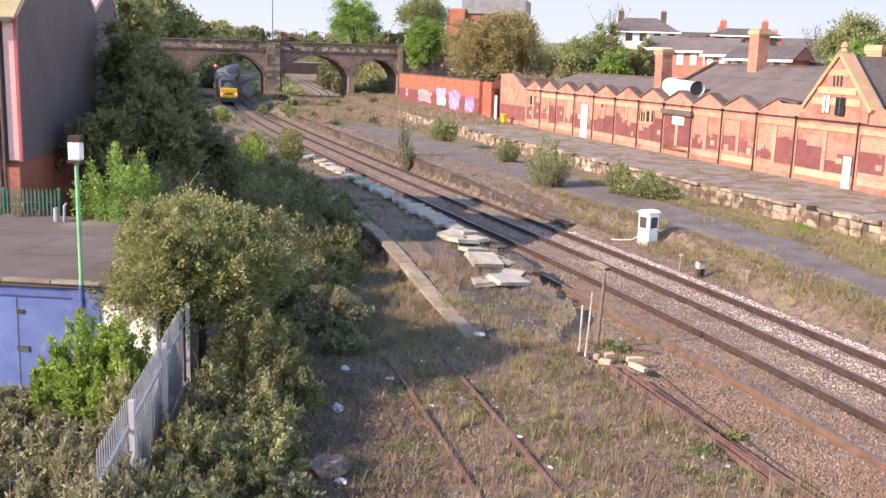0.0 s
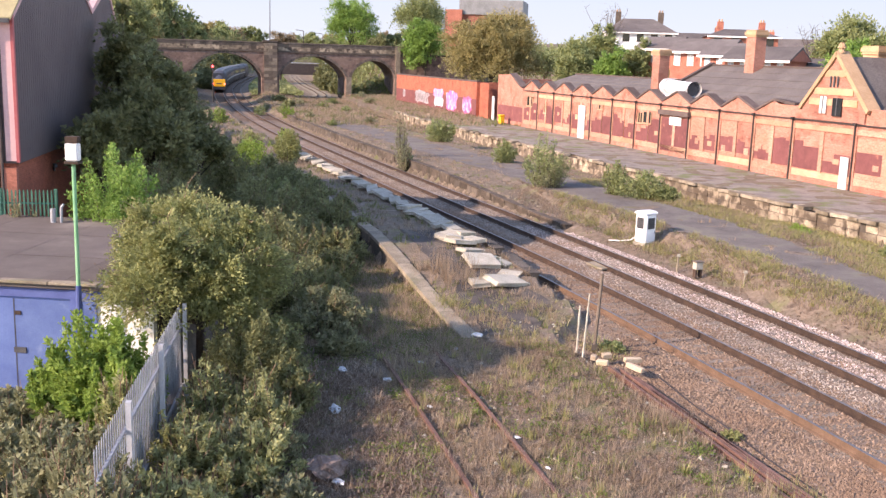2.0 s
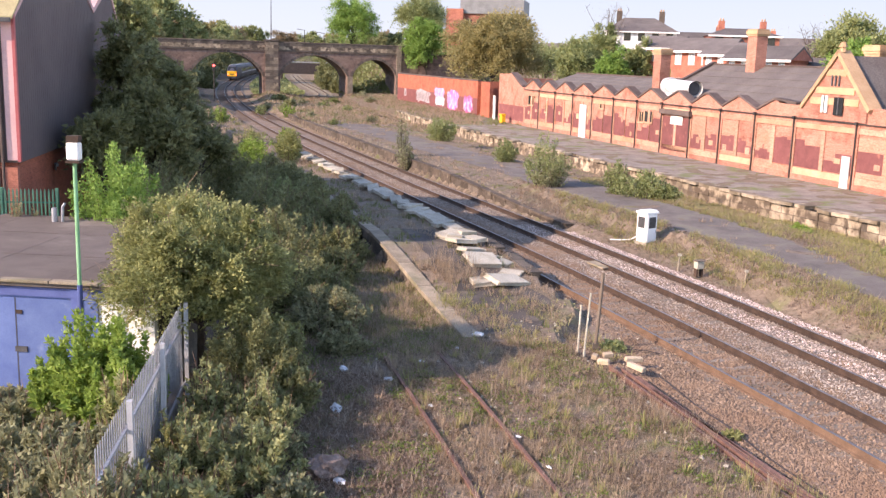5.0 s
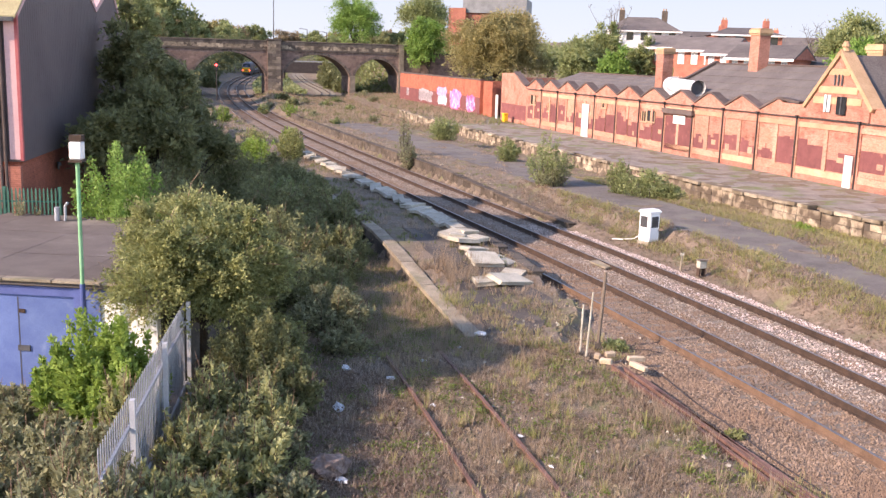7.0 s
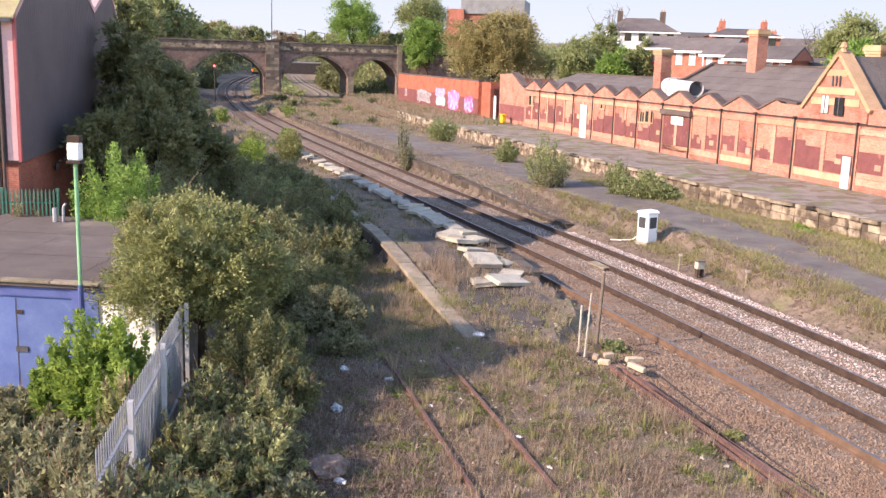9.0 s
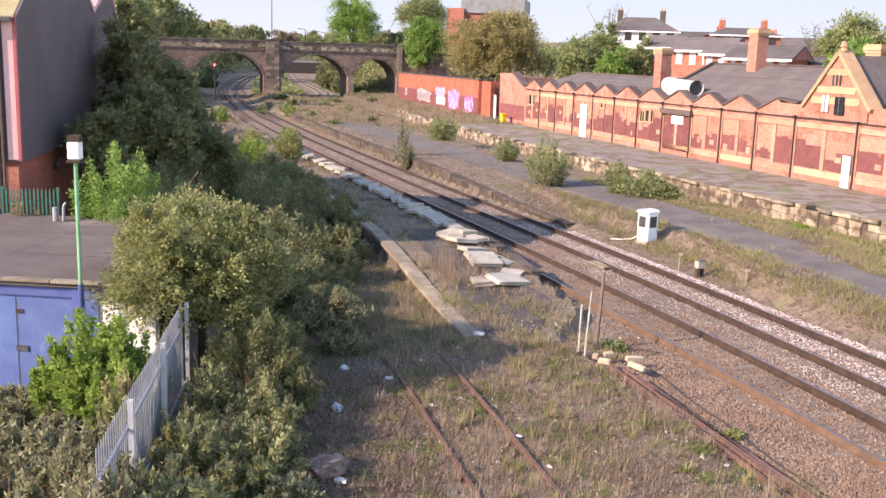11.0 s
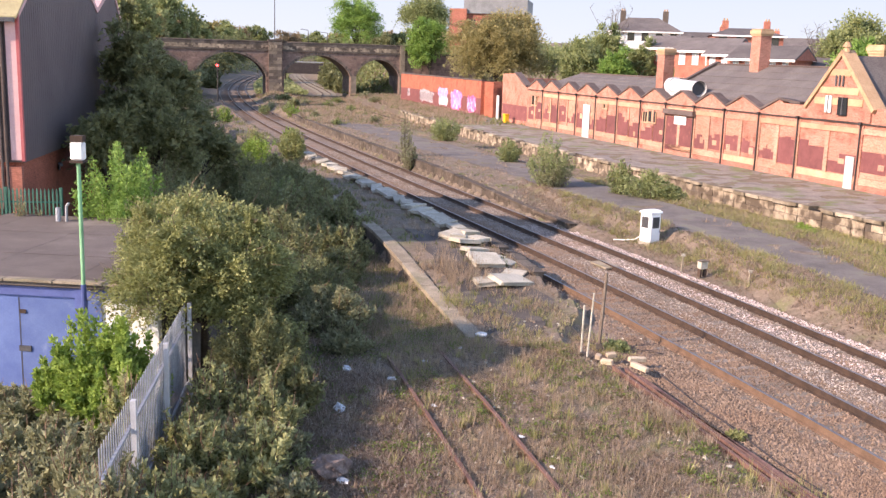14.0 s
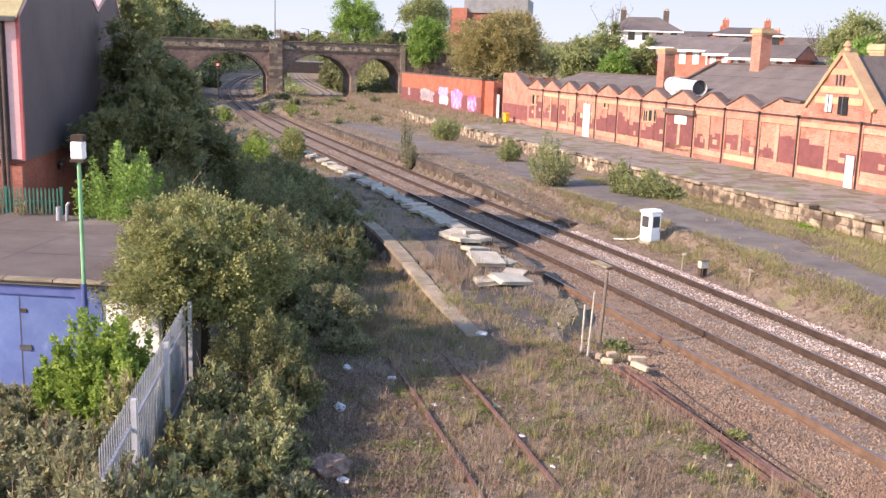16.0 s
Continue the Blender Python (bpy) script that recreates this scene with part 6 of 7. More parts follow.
    for k, (x, y, r, h, mt) in enumerate(((-14.2, 88.0, 0.8, 1.3, M_BRIGHTLEAF), (-17.6, 112.0, 0.9, 1.6, M_BRIGHTLEAF), (-19.0, 117.0, 0.8, 1.2, M_TREEMID), (-22.5, 121.0, 0.9, 1.5, M_TREEMID), (-21.0, 92.5, 0.9, 1.8, M_BRIGHTLEAF), (-24.5, 104.0, 1.0, 1.7, M_TREEMID), (-12.0, 121.0, 0.8, 0.9, M_TREEMID), (-16.0, 131.0, 1.0, 1.0, M_TREEMID), (-10.5, 140.0, 1.0, 1.0, M_GREYLEAF), (-20.5, 140.0, 1.1, 1.1, M_GREYLEAF), (-7.5, 101.0, 0.7, 0.9, M_GREYLEAF), (-23.5, 131.0, 1.0, 1.2, M_GREYLEAF), (-14.5, 108.0, 0.7, 0.7, M_GREYLEAF), (-17.0, 150.0, 1.2, 1.0, M_TREEMID), (-13.0, 155.0, 1.2, 1.1, M_GREYLEAF), (-10.9, 97.0, 0.6, 0.8, M_TREEMID))):
        plant("sapling", "young green sapling on the rough bank" if mt is not M_GREYLEAF else "straggly grey-green weed clump on the bank", "sapling", x, y, r, h, 0.0, int(900 * r), 0.13, mt, 170 + k, 12, "saplings on the bank", trunk=False)
    # trees behind the station and the bridge
    far = ((-3.3, 166.0, 4.2, 15.6, M_TREEGREEN, 36000), (6.3, 134.0, 7.2, 14.8, M_TREEOLIVE, 80000), (-5.0, 190.0, 5.6, 20.0, M_TREEMID, 22000), (-22.0, 232.0, 7.0, 21.5, M_TREEGREEN, 34000), (-13.0, 236.0, 5.0, 13.0, M_TREEMID, 10000), (18.6, 122.0, 3.0, 13.6, M_TREEMID, 14000), (18.6, 112.0, 2.4, 9.6, M_TREEGREEN, 12000), (22.0, 114.0, 2.2, 11.4, M_TREEMID, 12000), (17.0, 134.0, 3.6, 10.2, M_TREEMID, 9000), (26.5, 112.0, 2.6, 8.0, M_TREEMID, 7000), (43.0, 104.0, 5.2, 13.4, M_TREEMID, 26000), (36.8, 88.0, 3.3, 10.4, M_TREEGREEN, 20000), (49.5, 98.0, 4.5, 11.0, M_TREEGREEN, 14000), (26.0, 90.0, 2.5, 6.0, M_TREEMID, 5000), (15.2, 117.0, 3.0, 11.2, M_TREEMID, 12000), (24.5, 121.0, 2.8, 9.6, M_TREEGREEN, 9000), (15.0, 150.0, 4.5, 11.0, M_TREEMID, 8000))
    for k, (x, y, r, h, mt, n) in enumerate(far):
        g = float(ground_z(x, y))
        plant("tree", {M_TREEGREEN: "fresh bright green spring tree", M_TREEOLIVE: "broad olive-brown budding tree behind the brick wall", M_TREEMID: "mid-green tree on the skyline"}[mt], "tree", x, y, r, h - g, 1.2 if k not in (0, 1) else 0.8, n, 0.21 if k == 1 else 0.25, mt, 200 + k, 110 if k == 1 else 64, "trees behind the station", low=0.1)
    back = ((-66, 235, 8, 17), (-76, 225, 9, 18), (-84, 205, 9, 19), (-92, 260, 10, 18), (-34, 305, 7, 13), (-28, 340, 7, 13.5), (-63, 205, 7, 14), (-58, 190, 5.5, 12), (-72, 190, 7, 15), (-20, 300, 7, 12), (-6, 260, 7, 12.5), (4, 250, 6, 12), (-30, 400, 9, 15), (-100, 380, 12, 18), (-76, 290, 8, 15), (-84, 325, 9, 16), (-92, 365, 9, 17), (-74, 262, 7, 13), (-98, 420, 11, 19), (-130, 560, 12, 24), (-113, 585, 12, 23), (-99, 600, 12, 22), (-85, 625, 12, 23), (-71, 645, 12, 22), (-56, 665, 12, 23), (-40, 690, 12, 22), (-24, 700, 12, 21), (-8, 690, 12, 20), (-106, 470, 11, 21), (-112, 520, 11, 22), (-40, 440, 8, 14), (-22, 460, 9, 16))
    for k, (x, y, r, h) in enumerate(back):
        g = float(ground_z(x, y))
        plant("tree", "hazy green and brown tree far behind the bridge", "tree", x, y, r, max(6.0, h - g + (3.5 if x < -55 and y < 330 else 0)), 0.0, int(950 * r), 0.68, (M_TREEMID, M_TREEBROWN, M_TREEMID, M_TREEOLIVE)[k % 4] if k not in (3, 5) else M_TREEGREEN, 260 + k, 30, "trees behind the bridge", low=-0.4)
    for k, (x, y, r, h) in enumerate(((-47, 196, 2.2, 2.4), (-56, 232, 3, 4), (-61, 255, 3, 4.5), (-66, 285, 3.5, 5), (-71, 315, 3.5, 5), (-77, 345, 4, 6), (-82, 385, 4, 6), (-26.5, 222, 3.2, 4.5), (-30, 250, 3.5, 5), (-34.5, 290, 4.5, 6.5), (-24, 205, 2.6, 4), (-20, 190, 2.6, 3.5), (-24, 262, 4, 6), (-20, 232, 3.5, 5), (-14, 215, 3.5, 5), (-36.6, 139.5, 1.6, 1.6), (-38.2, 147, 1.8, 2.0), (-40.5, 150, 2.2, 3.2), (-39.0, 141, 1.8, 2.4), (-42.5, 158, 2.2, 3.2), (-50, 183, 2.4, 3.4), (-49, 172, 2.2, 3.6), (-47.5, 160, 2.4, 3.8), (-46, 150, 2.4, 3.4), (-43, 138, 2.2, 2.8), (-24.5, 146, 1.2, 1.0), (-20, 128, 1.1, 1.0), (-55, 205, 3, 5.5), (-58, 218, 3.2, 6), (-63, 240, 3.4, 6.5), (-67, 262, 3.6, 7), (-71, 285, 4, 7.5), (-76, 310, 4, 8), (-80, 335, 4.4, 9), (-86, 365, 4.6, 9), (-54, 192, 2.8, 5), (-90, 400, 5, 10), (-94, 440, 5, 11), (-98, 480, 6, 12))):
        plant("scrub", "dark green scrub along the far curve of the line", "bush", x, y, r, h, 0.0, int(1100 * r), 0.4, M_SHADELEAF if k % 3 or x < -40 else M_TREEMID, 400 + k, 18, "scrub beyond the bridge", trunk=False)
    # bare winter trees on the skyline
    for k, (x, y, h) in enumerate(((46.0, 125.0, 12.2), (50.5, 126.0, 12.0), (26.5, 165.0, 16.5))):
        rg = random.Random(k)
        t = thing("bare_tree", pose(x, y, float(ground_z(x, y))), "bare leafless tree on the skyline", "tree", "bare trees")
        h -= float(ground_z(x, y))
        bm = bmesh.new()
        tube(bm, (0, 0, -0.1), (0, 0, h * 0.5), 0.16, 0.1, 6)
        for j in range(26):
            z0 = h * rg.uniform(0.35, 0.75)
            e = (rg.gauss(0, 1.3), rg.gauss(0, 1.3), min(h, z0 + h * rg.uniform(0.12, 0.4)))
            tube(bm, (0, 0, h * 0.3 + (z0 - h * 0.3) * 0.5), e, 0.06, 0.02, 4)
            for q in range(3):
                tube(bm, e, (e[0] + rg.gauss(0, 0.5), e[1] + rg.gauss(0, 0.5), e[2] + rg.uniform(0.1, 1.0)), 0.025, 0.01, 3)
        part("trunk", bm, M_BARK, t)
        twg = leaves("twig", np.random.default_rng(k).normal(0, 1, (500, 3)) * np.array([1.5, 1.5, h * 0.16]) + np.array([0, 0, h * 0.75]), 0.2, 0.07, M_TREEBROWN, t, np.random.default_rng(k), 1.6)
        tagged(twg, kind="stuff")


# ---- left side: cladded building, shed, fences ----
def build_left():
    bl = thing("cladded_building", pose(-12.91, 29.88, 1.255, 0, 0, 8.0) @ Matrix.Scale(0.83, 4), "dark grey cladded industrial building with pink trim on a brick base", "building")
    # its long side runs away from the corner; gables above
    boxpart("brick_base", (-11.5, -0.15, 0.1, 22, -1.9, 3.1), M_REDBRICK, bl)
    bm = bmesh.new()
    pts = [(0.0, 3.1), (0.0, 8.45), (6.8, 12.4), (13.6, 9.15), (17.6, 10.6), (21.6, 7.4), (21.6, 3.1)]
    a = [bm.verts.new((0.0, q, z)) for q, z in pts]
    b = [bm.verts.new((-11.0, q, z)) for q, z in pts]
    bm.faces.new(a)
    bm.faces.new(b[::-1])
    for i in range(len(pts)):
        j = (i + 1) % len(pts)
        bm.faces.new((a[j], a[i], b[i], b[j]))
    part("cladding", bm, M_CLAD, bl)
    for k in range(70):
        q = 0.35 + k * 0.3
        zt = np.interp(q, [p[0] for p in pts[1:6]], [p[1] for p in pts[1:6]])
        boxpart("cladding_rib", (0.003, 0.008, q, q + 0.06, 3.15, float(zt) - 0.12), M_CLAD, bl)
    for (q0, z0), (q1, z1) in zip(pts[1:5], pts[2:6]):
        bm = bmesh.new()
        v = [bm.verts.new(p) for p in ((0.05, q0, z0 - 0.16), (0.05, q1, z1 - 0.16), (0.05, q1, z1 + 0.1), (0.05, q0, z0 + 0.1), (-0.3, q0, z0 - 0.16), (-0.3, q1, z1 - 0.16), (-0.3, q1, z1 + 0.1), (-0.3, q0, z0 + 0.1))]
        for f in ((0, 1, 2, 3), (4, 7, 6, 5), (0, 4, 5, 1), (1, 5, 6, 2), (2, 6, 7, 3), (3, 7, 4, 0)):
            bm.faces.new([v[i] for i in f])
        part("verge_trim", bm, M_PINK, bl, "pale pink verge trim")
    boxpart("corner_trim", (-0.42, -0.06, -0.12, -0.003, 3.2, 8.3), M_PINK, bl, "sunlit pink corner panel")
    boxpart("corner_edge", (-0.055, 0.05, -0.14, 0.05, 3.15, 8.45), M_RED, bl, "red edge strip")
    for x in (-0.95, -1.25, -1.6, -1.95, -2.3):
        boxpart("facade_rib", (x, x + 0.12, -0.1, -0.003, 3.2, 8.2), M_PINK if x in (-0.95, -1.6) else M_RED, bl)
    bm = bmesh.new()
    for x in (-0.56, -0.74):
        tube(bm, (x, -0.16, -1.5), (x, -0.16, 8.1), 0.06, n=10)
    part("downpipe", bm, M_LEAD, bl, "brown twin downpipes beside the corner panel")
    boxpart("front_cladding", (-11.0, -0.43, -0.05, -0.003, 3.12, 8.3), M_CLAD, bl)
    bm = bmesh.new()
    v = [bm.verts.new(p) for p in ((0.05, -0.35, 8.35), (0.05, 6.7, 12.45), (-11, 6.7, 12.45), (-11, -0.35, 8.35), (0.05, -0.35, 8.25), (0.05, 6.7, 12.35), (-11, 6.7, 12.35), (-11, -0.35, 8.25))]
    for f in ((0, 1, 2, 3), (4, 7, 6, 5), (0, 4, 5, 1), (1, 5, 6, 2), (2, 6, 7, 3), (3, 7, 4, 0)):
        bm.faces.new([v[i] for i in f])
    part("roof_sheet", bm, M_YCLAD, bl, "cream profiled roof sheet")
    boxpart("eaves_gutter", (-11, 0.0, -0.5, -0.36, 8.15, 8.3), M_DARK, bl)
    for x in (-0.35, -0.95):
        boxpart("brick_pier", (x - 0.28, x + 0.28, -0.18, 0.097, -1.9, 2.95), M_HOUSEBRICK, bl)
    cm = thing("security_camera", pose(-13.45, 34.0, 3.3, 0, 0, -60), "small dark security camera on the brick base", "camera")
    boxpart("housing", (-0.16, 0.16, -0.06, 0.06, -0.05, 0.07), M_DARK, cm, bevel=0.02)
    boxpart("bracket", (-0.42, -0.1, -0.02, 0.02, -0.2, -0.053), M_DARK, cm)
    # flat-roofed blue shed
    sh = thing("blue_shed", pose(-7.74, 20.35, 0, 0, 0, -5.0), "flat-roofed shed with blue and white painted front", "shed")
    boxpart("roof", (-6.0, 1.8, -0.15, 8.0, 2.32, 2.42), M_FELT, sh, "grey felt roof", bevel=0.02)
    for k in range(7):
        boxpart("roof_edge_stone", (-6.0 + k * 1.1, -4.92 + k * 1.1, -0.22, 0.0, 2.423, 2.49), M_COPING, sh, bevel=0.01)
    for k in range(3):
        boxpart("felt_seam", (-5.2 + k * 2.4, -5.17 + k * 2.4, 0.01, 7.9, 2.4203, 2.424), M_FELT, sh)
    for y in (2.6, 5.3):
        boxpart("felt_seam", (-5.9, 1.75, y, y + 0.04, 2.4243, 2.428), M_FELT, sh)
    boxpart("wall", (-5.9, -0.02, 0.0, 0.2, -0.2, 2.318), M_BLUE, sh, "blue painted wall")
    boxpart("fascia", (-5.95, 1.7, -0.06, -0.003, 2.1, 2.3), M_DKBLUE, sh)
    boxpart("wall", (0.02, 1.7, 0.0, 0.2, -0.2, 2.318), M_WHITE, sh, "white painted wall")
    boxpart("post", (-0.09, 0.09, -0.1, -0.065, -0.2, 2.31), M_DKBLUE, sh)
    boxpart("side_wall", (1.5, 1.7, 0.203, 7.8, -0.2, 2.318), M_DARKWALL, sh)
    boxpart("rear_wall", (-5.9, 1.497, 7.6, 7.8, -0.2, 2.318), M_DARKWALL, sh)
    for x in (-3.2, -1.35):
        d = boxpart("door", (x, x + 1.82, -0.045, -0.004, -0.1, 2.05), M_BLUE, sh)
        boxpart("door_gap", (x - 0.02, x, -0.05, -0.046, -0.1, 2.05), M_DARK, d)
        boxpart("hinge", (x + 0.0, x + 0.14, -0.07, -0.046, 1.7, 1.78), M_RUST, d)
        boxpart("latch", (x - 0.05, x + 0.22, -0.075, -0.046, 0.85, 0.97), M_DARK, d)
    vp = thing("roof_vent", pose(-11.1, 27.75, 2.42) @ Matrix.Scale(0.72, 4), "pair of pale galvanised vent pipes on the shed roof", "vent pipe")
    bm = bmesh.new()
    tube(bm, (0, 0, -0.02), (0, 0, 0.55), 0.11, 0.11, 12)
    part("flue", bm, M_GALV, vp)
    bm = bmesh.new()
    tube(bm, (0.32, 0, -0.02), (0.34, 0, 0.6), 0.06, 0.06, 10)
    tube(bm, (0.34, 0, 0.6), (0.45, -0.03, 0.75), 0.06, 0.05, 10)
    part("bent_pipe", bm, M_GALV, vp)
    # lamp post in front of the shed
    lp = thing("lamp_post", pose(-7.5, 19.9, 0), "light green lamp post with white box lamp", "lamp post")
    bm = bmesh.new()
    tube(bm, (0, 0, -0.1), (0, 0, 5.05), 0.045, 0.042, 10)
    part("pole", bm, M_POLEGREEN, lp)
    bm = bmesh.new()
    tube(bm, (0, 0, -0.1), (0, 0, 2.5), 0.06, 0.058, 10)
    part("pole_sleeve", bm, M_DKBLUE, lp, "dark blue sleeve round the pole's foot")
    boxpart("base_plate", (-0.14, 0.14, -0.14, 0.14, 5.05, 5.1), M_RUST, lp)
    boxpart("lamp_box", (-0.13, 0.13, -0.11, 0.11, 5.1, 5.47), M_WHITE, lp, "white enamel lamp box", bevel=0.03)
    boxpart("lamp_top", (-0.12, 0.13, -0.1, 0.1, 5.473, 5.6), M_RUST, lp)
    # palisade fences
    def palisade(name, label, p0, p1, h, mat, gap, rails, post_every, posts_mat):
        p0, p1 = Vector(p0), Vector(p1)
        L = (p1 - p0).length
        a = math.degrees(math.atan2(p1.y - p0.y, p1.x - p0.x))
        f = thing(name, pose(p0.x, p0.y, 0, 0, 0, a), label, "fence")
        bm = bmesh.new()
        prism(bm, [(-0.026, 0.05), (0.026, 0.05), (0.026, h - 0.09), (0.01, h), (-0.01, h), (-0.026, h - 0.09)], -0.006, 0.006)
        pm = mesh_of("pale", bm, mat)
        x = 0.0
        while x < L:
            q = new("pale", pm)
            q.parent = f
            u = x / L
            q.matrix_basis = pose(x, 0, p0.z + (p1.z - p0.z) * u)
            x += gap
        n = int(L / post_every) + 1
        for k in range(n):
            x = k * post_every
            z = p0.z + (p1.z - p0.z) * x / L
            boxpart("post", (x - 0.05, x + 0.05, 0.06, 0.14, z - 0.2, z + h + 0.02), posts_mat, f)
        for z in rails:
            bm = bmesh.new()
            v = [bm.verts.new(q) for q in ((0, 0.014, z + p0.z), (L, 0.014, z + p1.z), (L, 0.058, z + p1.z), (0, 0.058, z + p0.z), (0, 0.014, z + p0.z + 0.05), (L, 0.014, z + p1.z + 0.05), (L, 0.058, z + p1.z + 0.05), (0, 0.058, z + p0.z + 0.05))]
            for q in ((0, 3, 2, 1), (4, 5, 6, 7), (0, 1, 5, 4), (1, 2, 6, 5), (2, 3, 7, 6), (3, 0, 4, 7)):
                bm.faces.new([v[i] for i in q])
            part("rail", bm, mat, f)
        return f
    palisade("palisade_fence", "galvanised steel palisade fence beside the bushes", (-5.36, 19.75, 0.0), (-4.44, 12.0, 0.0), 2.2, M_GALV, 0.145, (0.45, 1.75), 2.95, M_ZINC)
    palisade("green_fence", "green painted palisade fence behind the shed", (-14.8, 28.9, 0.6), (-11.55, 29.25, 0.6), 2.54, M_GREENPAINT, 0.115, (0.7, 2.1), 1.6, M_GREENPAINT)


# ---- things beside the line ----
def build_lineside():
    cb = thing("equipment_cabinet", pose(8.55, 40.3, 0.0, 0, 0, -56), "white trackside equipment cabinet with dark vents on two sides", "cabinet")
    boxpart("plinth", (-0.34, 0.34, -0.32, 0.32, -0.1, 0.1), M_SLAB, cb)
    boxpart("body", (-0.3, 0.3, -0.29, 0.29, 0.1, 1.3), M_CABINET, cb, bevel=0.03)
    bm = bmesh.new()
    prism(bm, [(-0.34, 1.303), (0.34, 1.303), (0.34, 1.36), (0.18, 1.43), (-0.18, 1.43), (-0.34, 1.36)], -0.33, 0.33)
    part("roof", bm, M_CABINET, cb, "shallow curved white lid")
    for m in (pose(0, 0, 0), pose(0, 0, 0, 0, 0, 90)):
        d = boxpart("door", (-0.26, 0.26, -0.314, -0.302, 0.16, 1.26), M_CABINET, cb, "", m, bevel=0.004)
        boxpart("vent", (-0.19, 0.19, -0.324, -0.3145, 0.70, 1.16), M_DARK, d, "dark vent grille")
        for k in range(5):
            boxpart("louvre", (-0.18, 0.18, -0.332, -0.3245, 0.74 + k * 0.085, 0.765 + k * 0.085), M_DARK, d)
        boxpart("handle", (0.2, 0.23, -0.335, -0.3145, 0.5, 0.62), M_GALV, d)
    boxpart("meter_box", (-0.44, -0.305, -0.1, 0.12, 0.6, 0.85), M_WHITE, cb)
    bm = bmesh.new()
    pts = [(-0.5, 0.0, 0.25), (-0.75, -0.1, 0.06), (-1.1, -0.35, 0.0), (-1.6, -0.5, -0.05)]
    for p, q in zip(pts, pts[1:]):
        tube(bm, p, q, 0.025, n=6)
    part("cable", bm, M_WHITE, cb)
    # small signalling boxes and markers
    for x, y, k in ((9.35, 34.7, 0), (8.85, 35.7, 1), (10.55, 33.1, 1)):
        if k == 0:
            s = thing("junction_box", pose(x, y, 0.02, 0, 0, 20), "small weathered junction box on legs beside the line", "junction box")
            boxpart("body", (-0.15, 0.15, -0.12, 0.12, 0.15, 0.42), M_SLAB, s, bevel=0.02)
            for u in (-0.15, 0.15):
                boxpart("leg", (u * 0.7 - 0.03, u * 0.7 + 0.03, -0.09, 0.09, -0.15, 0.15), M_RUST, s)
            boxpart("lid", (-0.17, 0.17, -0.14, 0.14, 0.423, 0.46), M_POST, s)
        else:
            s = thing("marker_post", pose(x, y, 0.0), "short pale marker post in the ballast", "marker post", "marker posts")
            bm = bmesh.new()
            tube(bm, (0, 0, -0.15), (0.03, 0, 0.42), 0.04, 0.035)
            part("stake", bm, M_COPING, s)
            boxpart("cap", (-0.03, 0.09, -0.05, 0.05, 0.42, 0.5), M_SLAB, s)
    for x, y, h, ln, mt, lab in ((4.22, 25.25, 1.98, 0.10, M_POST, "tall weathered brown timber post"), (3.72, 24.0, 1.72, 0.10, M_SLAB, "pale leaning timber post"), (3.62, 24.4, 1.3, 0.03, M_SLAB, "pale leaning timber post")):
        p = thing("timber_post", pose(x, y, -0.05), lab, "post", "timber posts")
        bm = bmesh.new()
        tube(bm, (0, 0, -0.1), (ln, 0.05, h), 0.05 if mt is M_POST else 0.03, 0.045 if mt is M_POST else 0.026, 7)
        part("shaft", bm, mt, p)
        boxpart("foot_wedge", (-0.08, 0.08, -0.06, 0.06, -0.1, 0.06), M_DARKWALL, p)
    for x, y, z, rx, ry, rz, L in ((4.95, 23.75, 0.06, 4, 3, 15, 0.46), (4.9, 23.15, 0.05, -3, 5, -50, 0.5), (4.15, 23.5, 0.05, 8, -4, -30, 0.3), (4.35, 24.1, 0.05, 8, -4, 12, 0.25), (4.0, 23.95, 0.04, 8, -4, 70, 0.18)):
        bm = bmesh.new()
        box(bm, -L / 2, L / 2, -0.07, 0.07, -0.06, 0.06, bevel=0.012)
        b = part("timber_block", bm, M_FRESHWOOD, m=pose(x, y, z, rx, ry, rz))
        tagged(b, "pale cut timber offcut on the ballast", "timber", "timber offcuts")
    # flat grey troughing lid between the tracks
    b = boxpart("trough_lid", (-0.5, 0.5, -0.3, 0.3, -0.02, 0.05), M_COPING, m=pose(6.05, 36.1, -0.1, 2, 3, -62), bevel=0.01)
    tagged(b, "flat grey concrete trough lid between the tracks", "concrete lid")
    rng = random.Random(5)
    # litter and a rubble heap
    for x, y, s, lab, mt in ((-2.1, 19.6, 0.16, "crumpled white plastic litter in the grass", M_LITTER), (-2.2, 22.2, 0.14, "crumpled white plastic litter in the grass", M_LITTER), (-1.65, 16.0, 0.12, "crumpled white plastic litter in the grass", M_LITTER), (1.05, 25.2, 0.14, "white plastic bag caught on the wall end", M_LITTER), (-0.1, 19.9, 0.07, "scrap of pale plastic", M_LITTER), (-1.1, 21.6, 0.10, "scrap of pale plastic", M_LITTER), (-0.4, 23.0, 0.07, "scrap of pale plastic", M_LITTER), (0.5, 24.2, 0.06, "scrap of pale plastic", M_LITTER), (1.65, 18.3, 0.05, "scrap of pale plastic", M_LITTER), (2.1, 16.8, 0.05, "scrap of pale plastic", M_LITTER)):
        bm = bmesh.new()
        bmesh.ops.create_icosphere(bm, subdivisions=2, radius=s)
        for v in bm.verts:
            f = 1 + 0.8 * noise.noise(v.co * (2.2 / s) * 0.6 + Vector((x, y, 0)))
            v.co = Vector((v.co.x * f * 1.1, v.co.y * f * 0.7, v.co.z * f * 0.4))
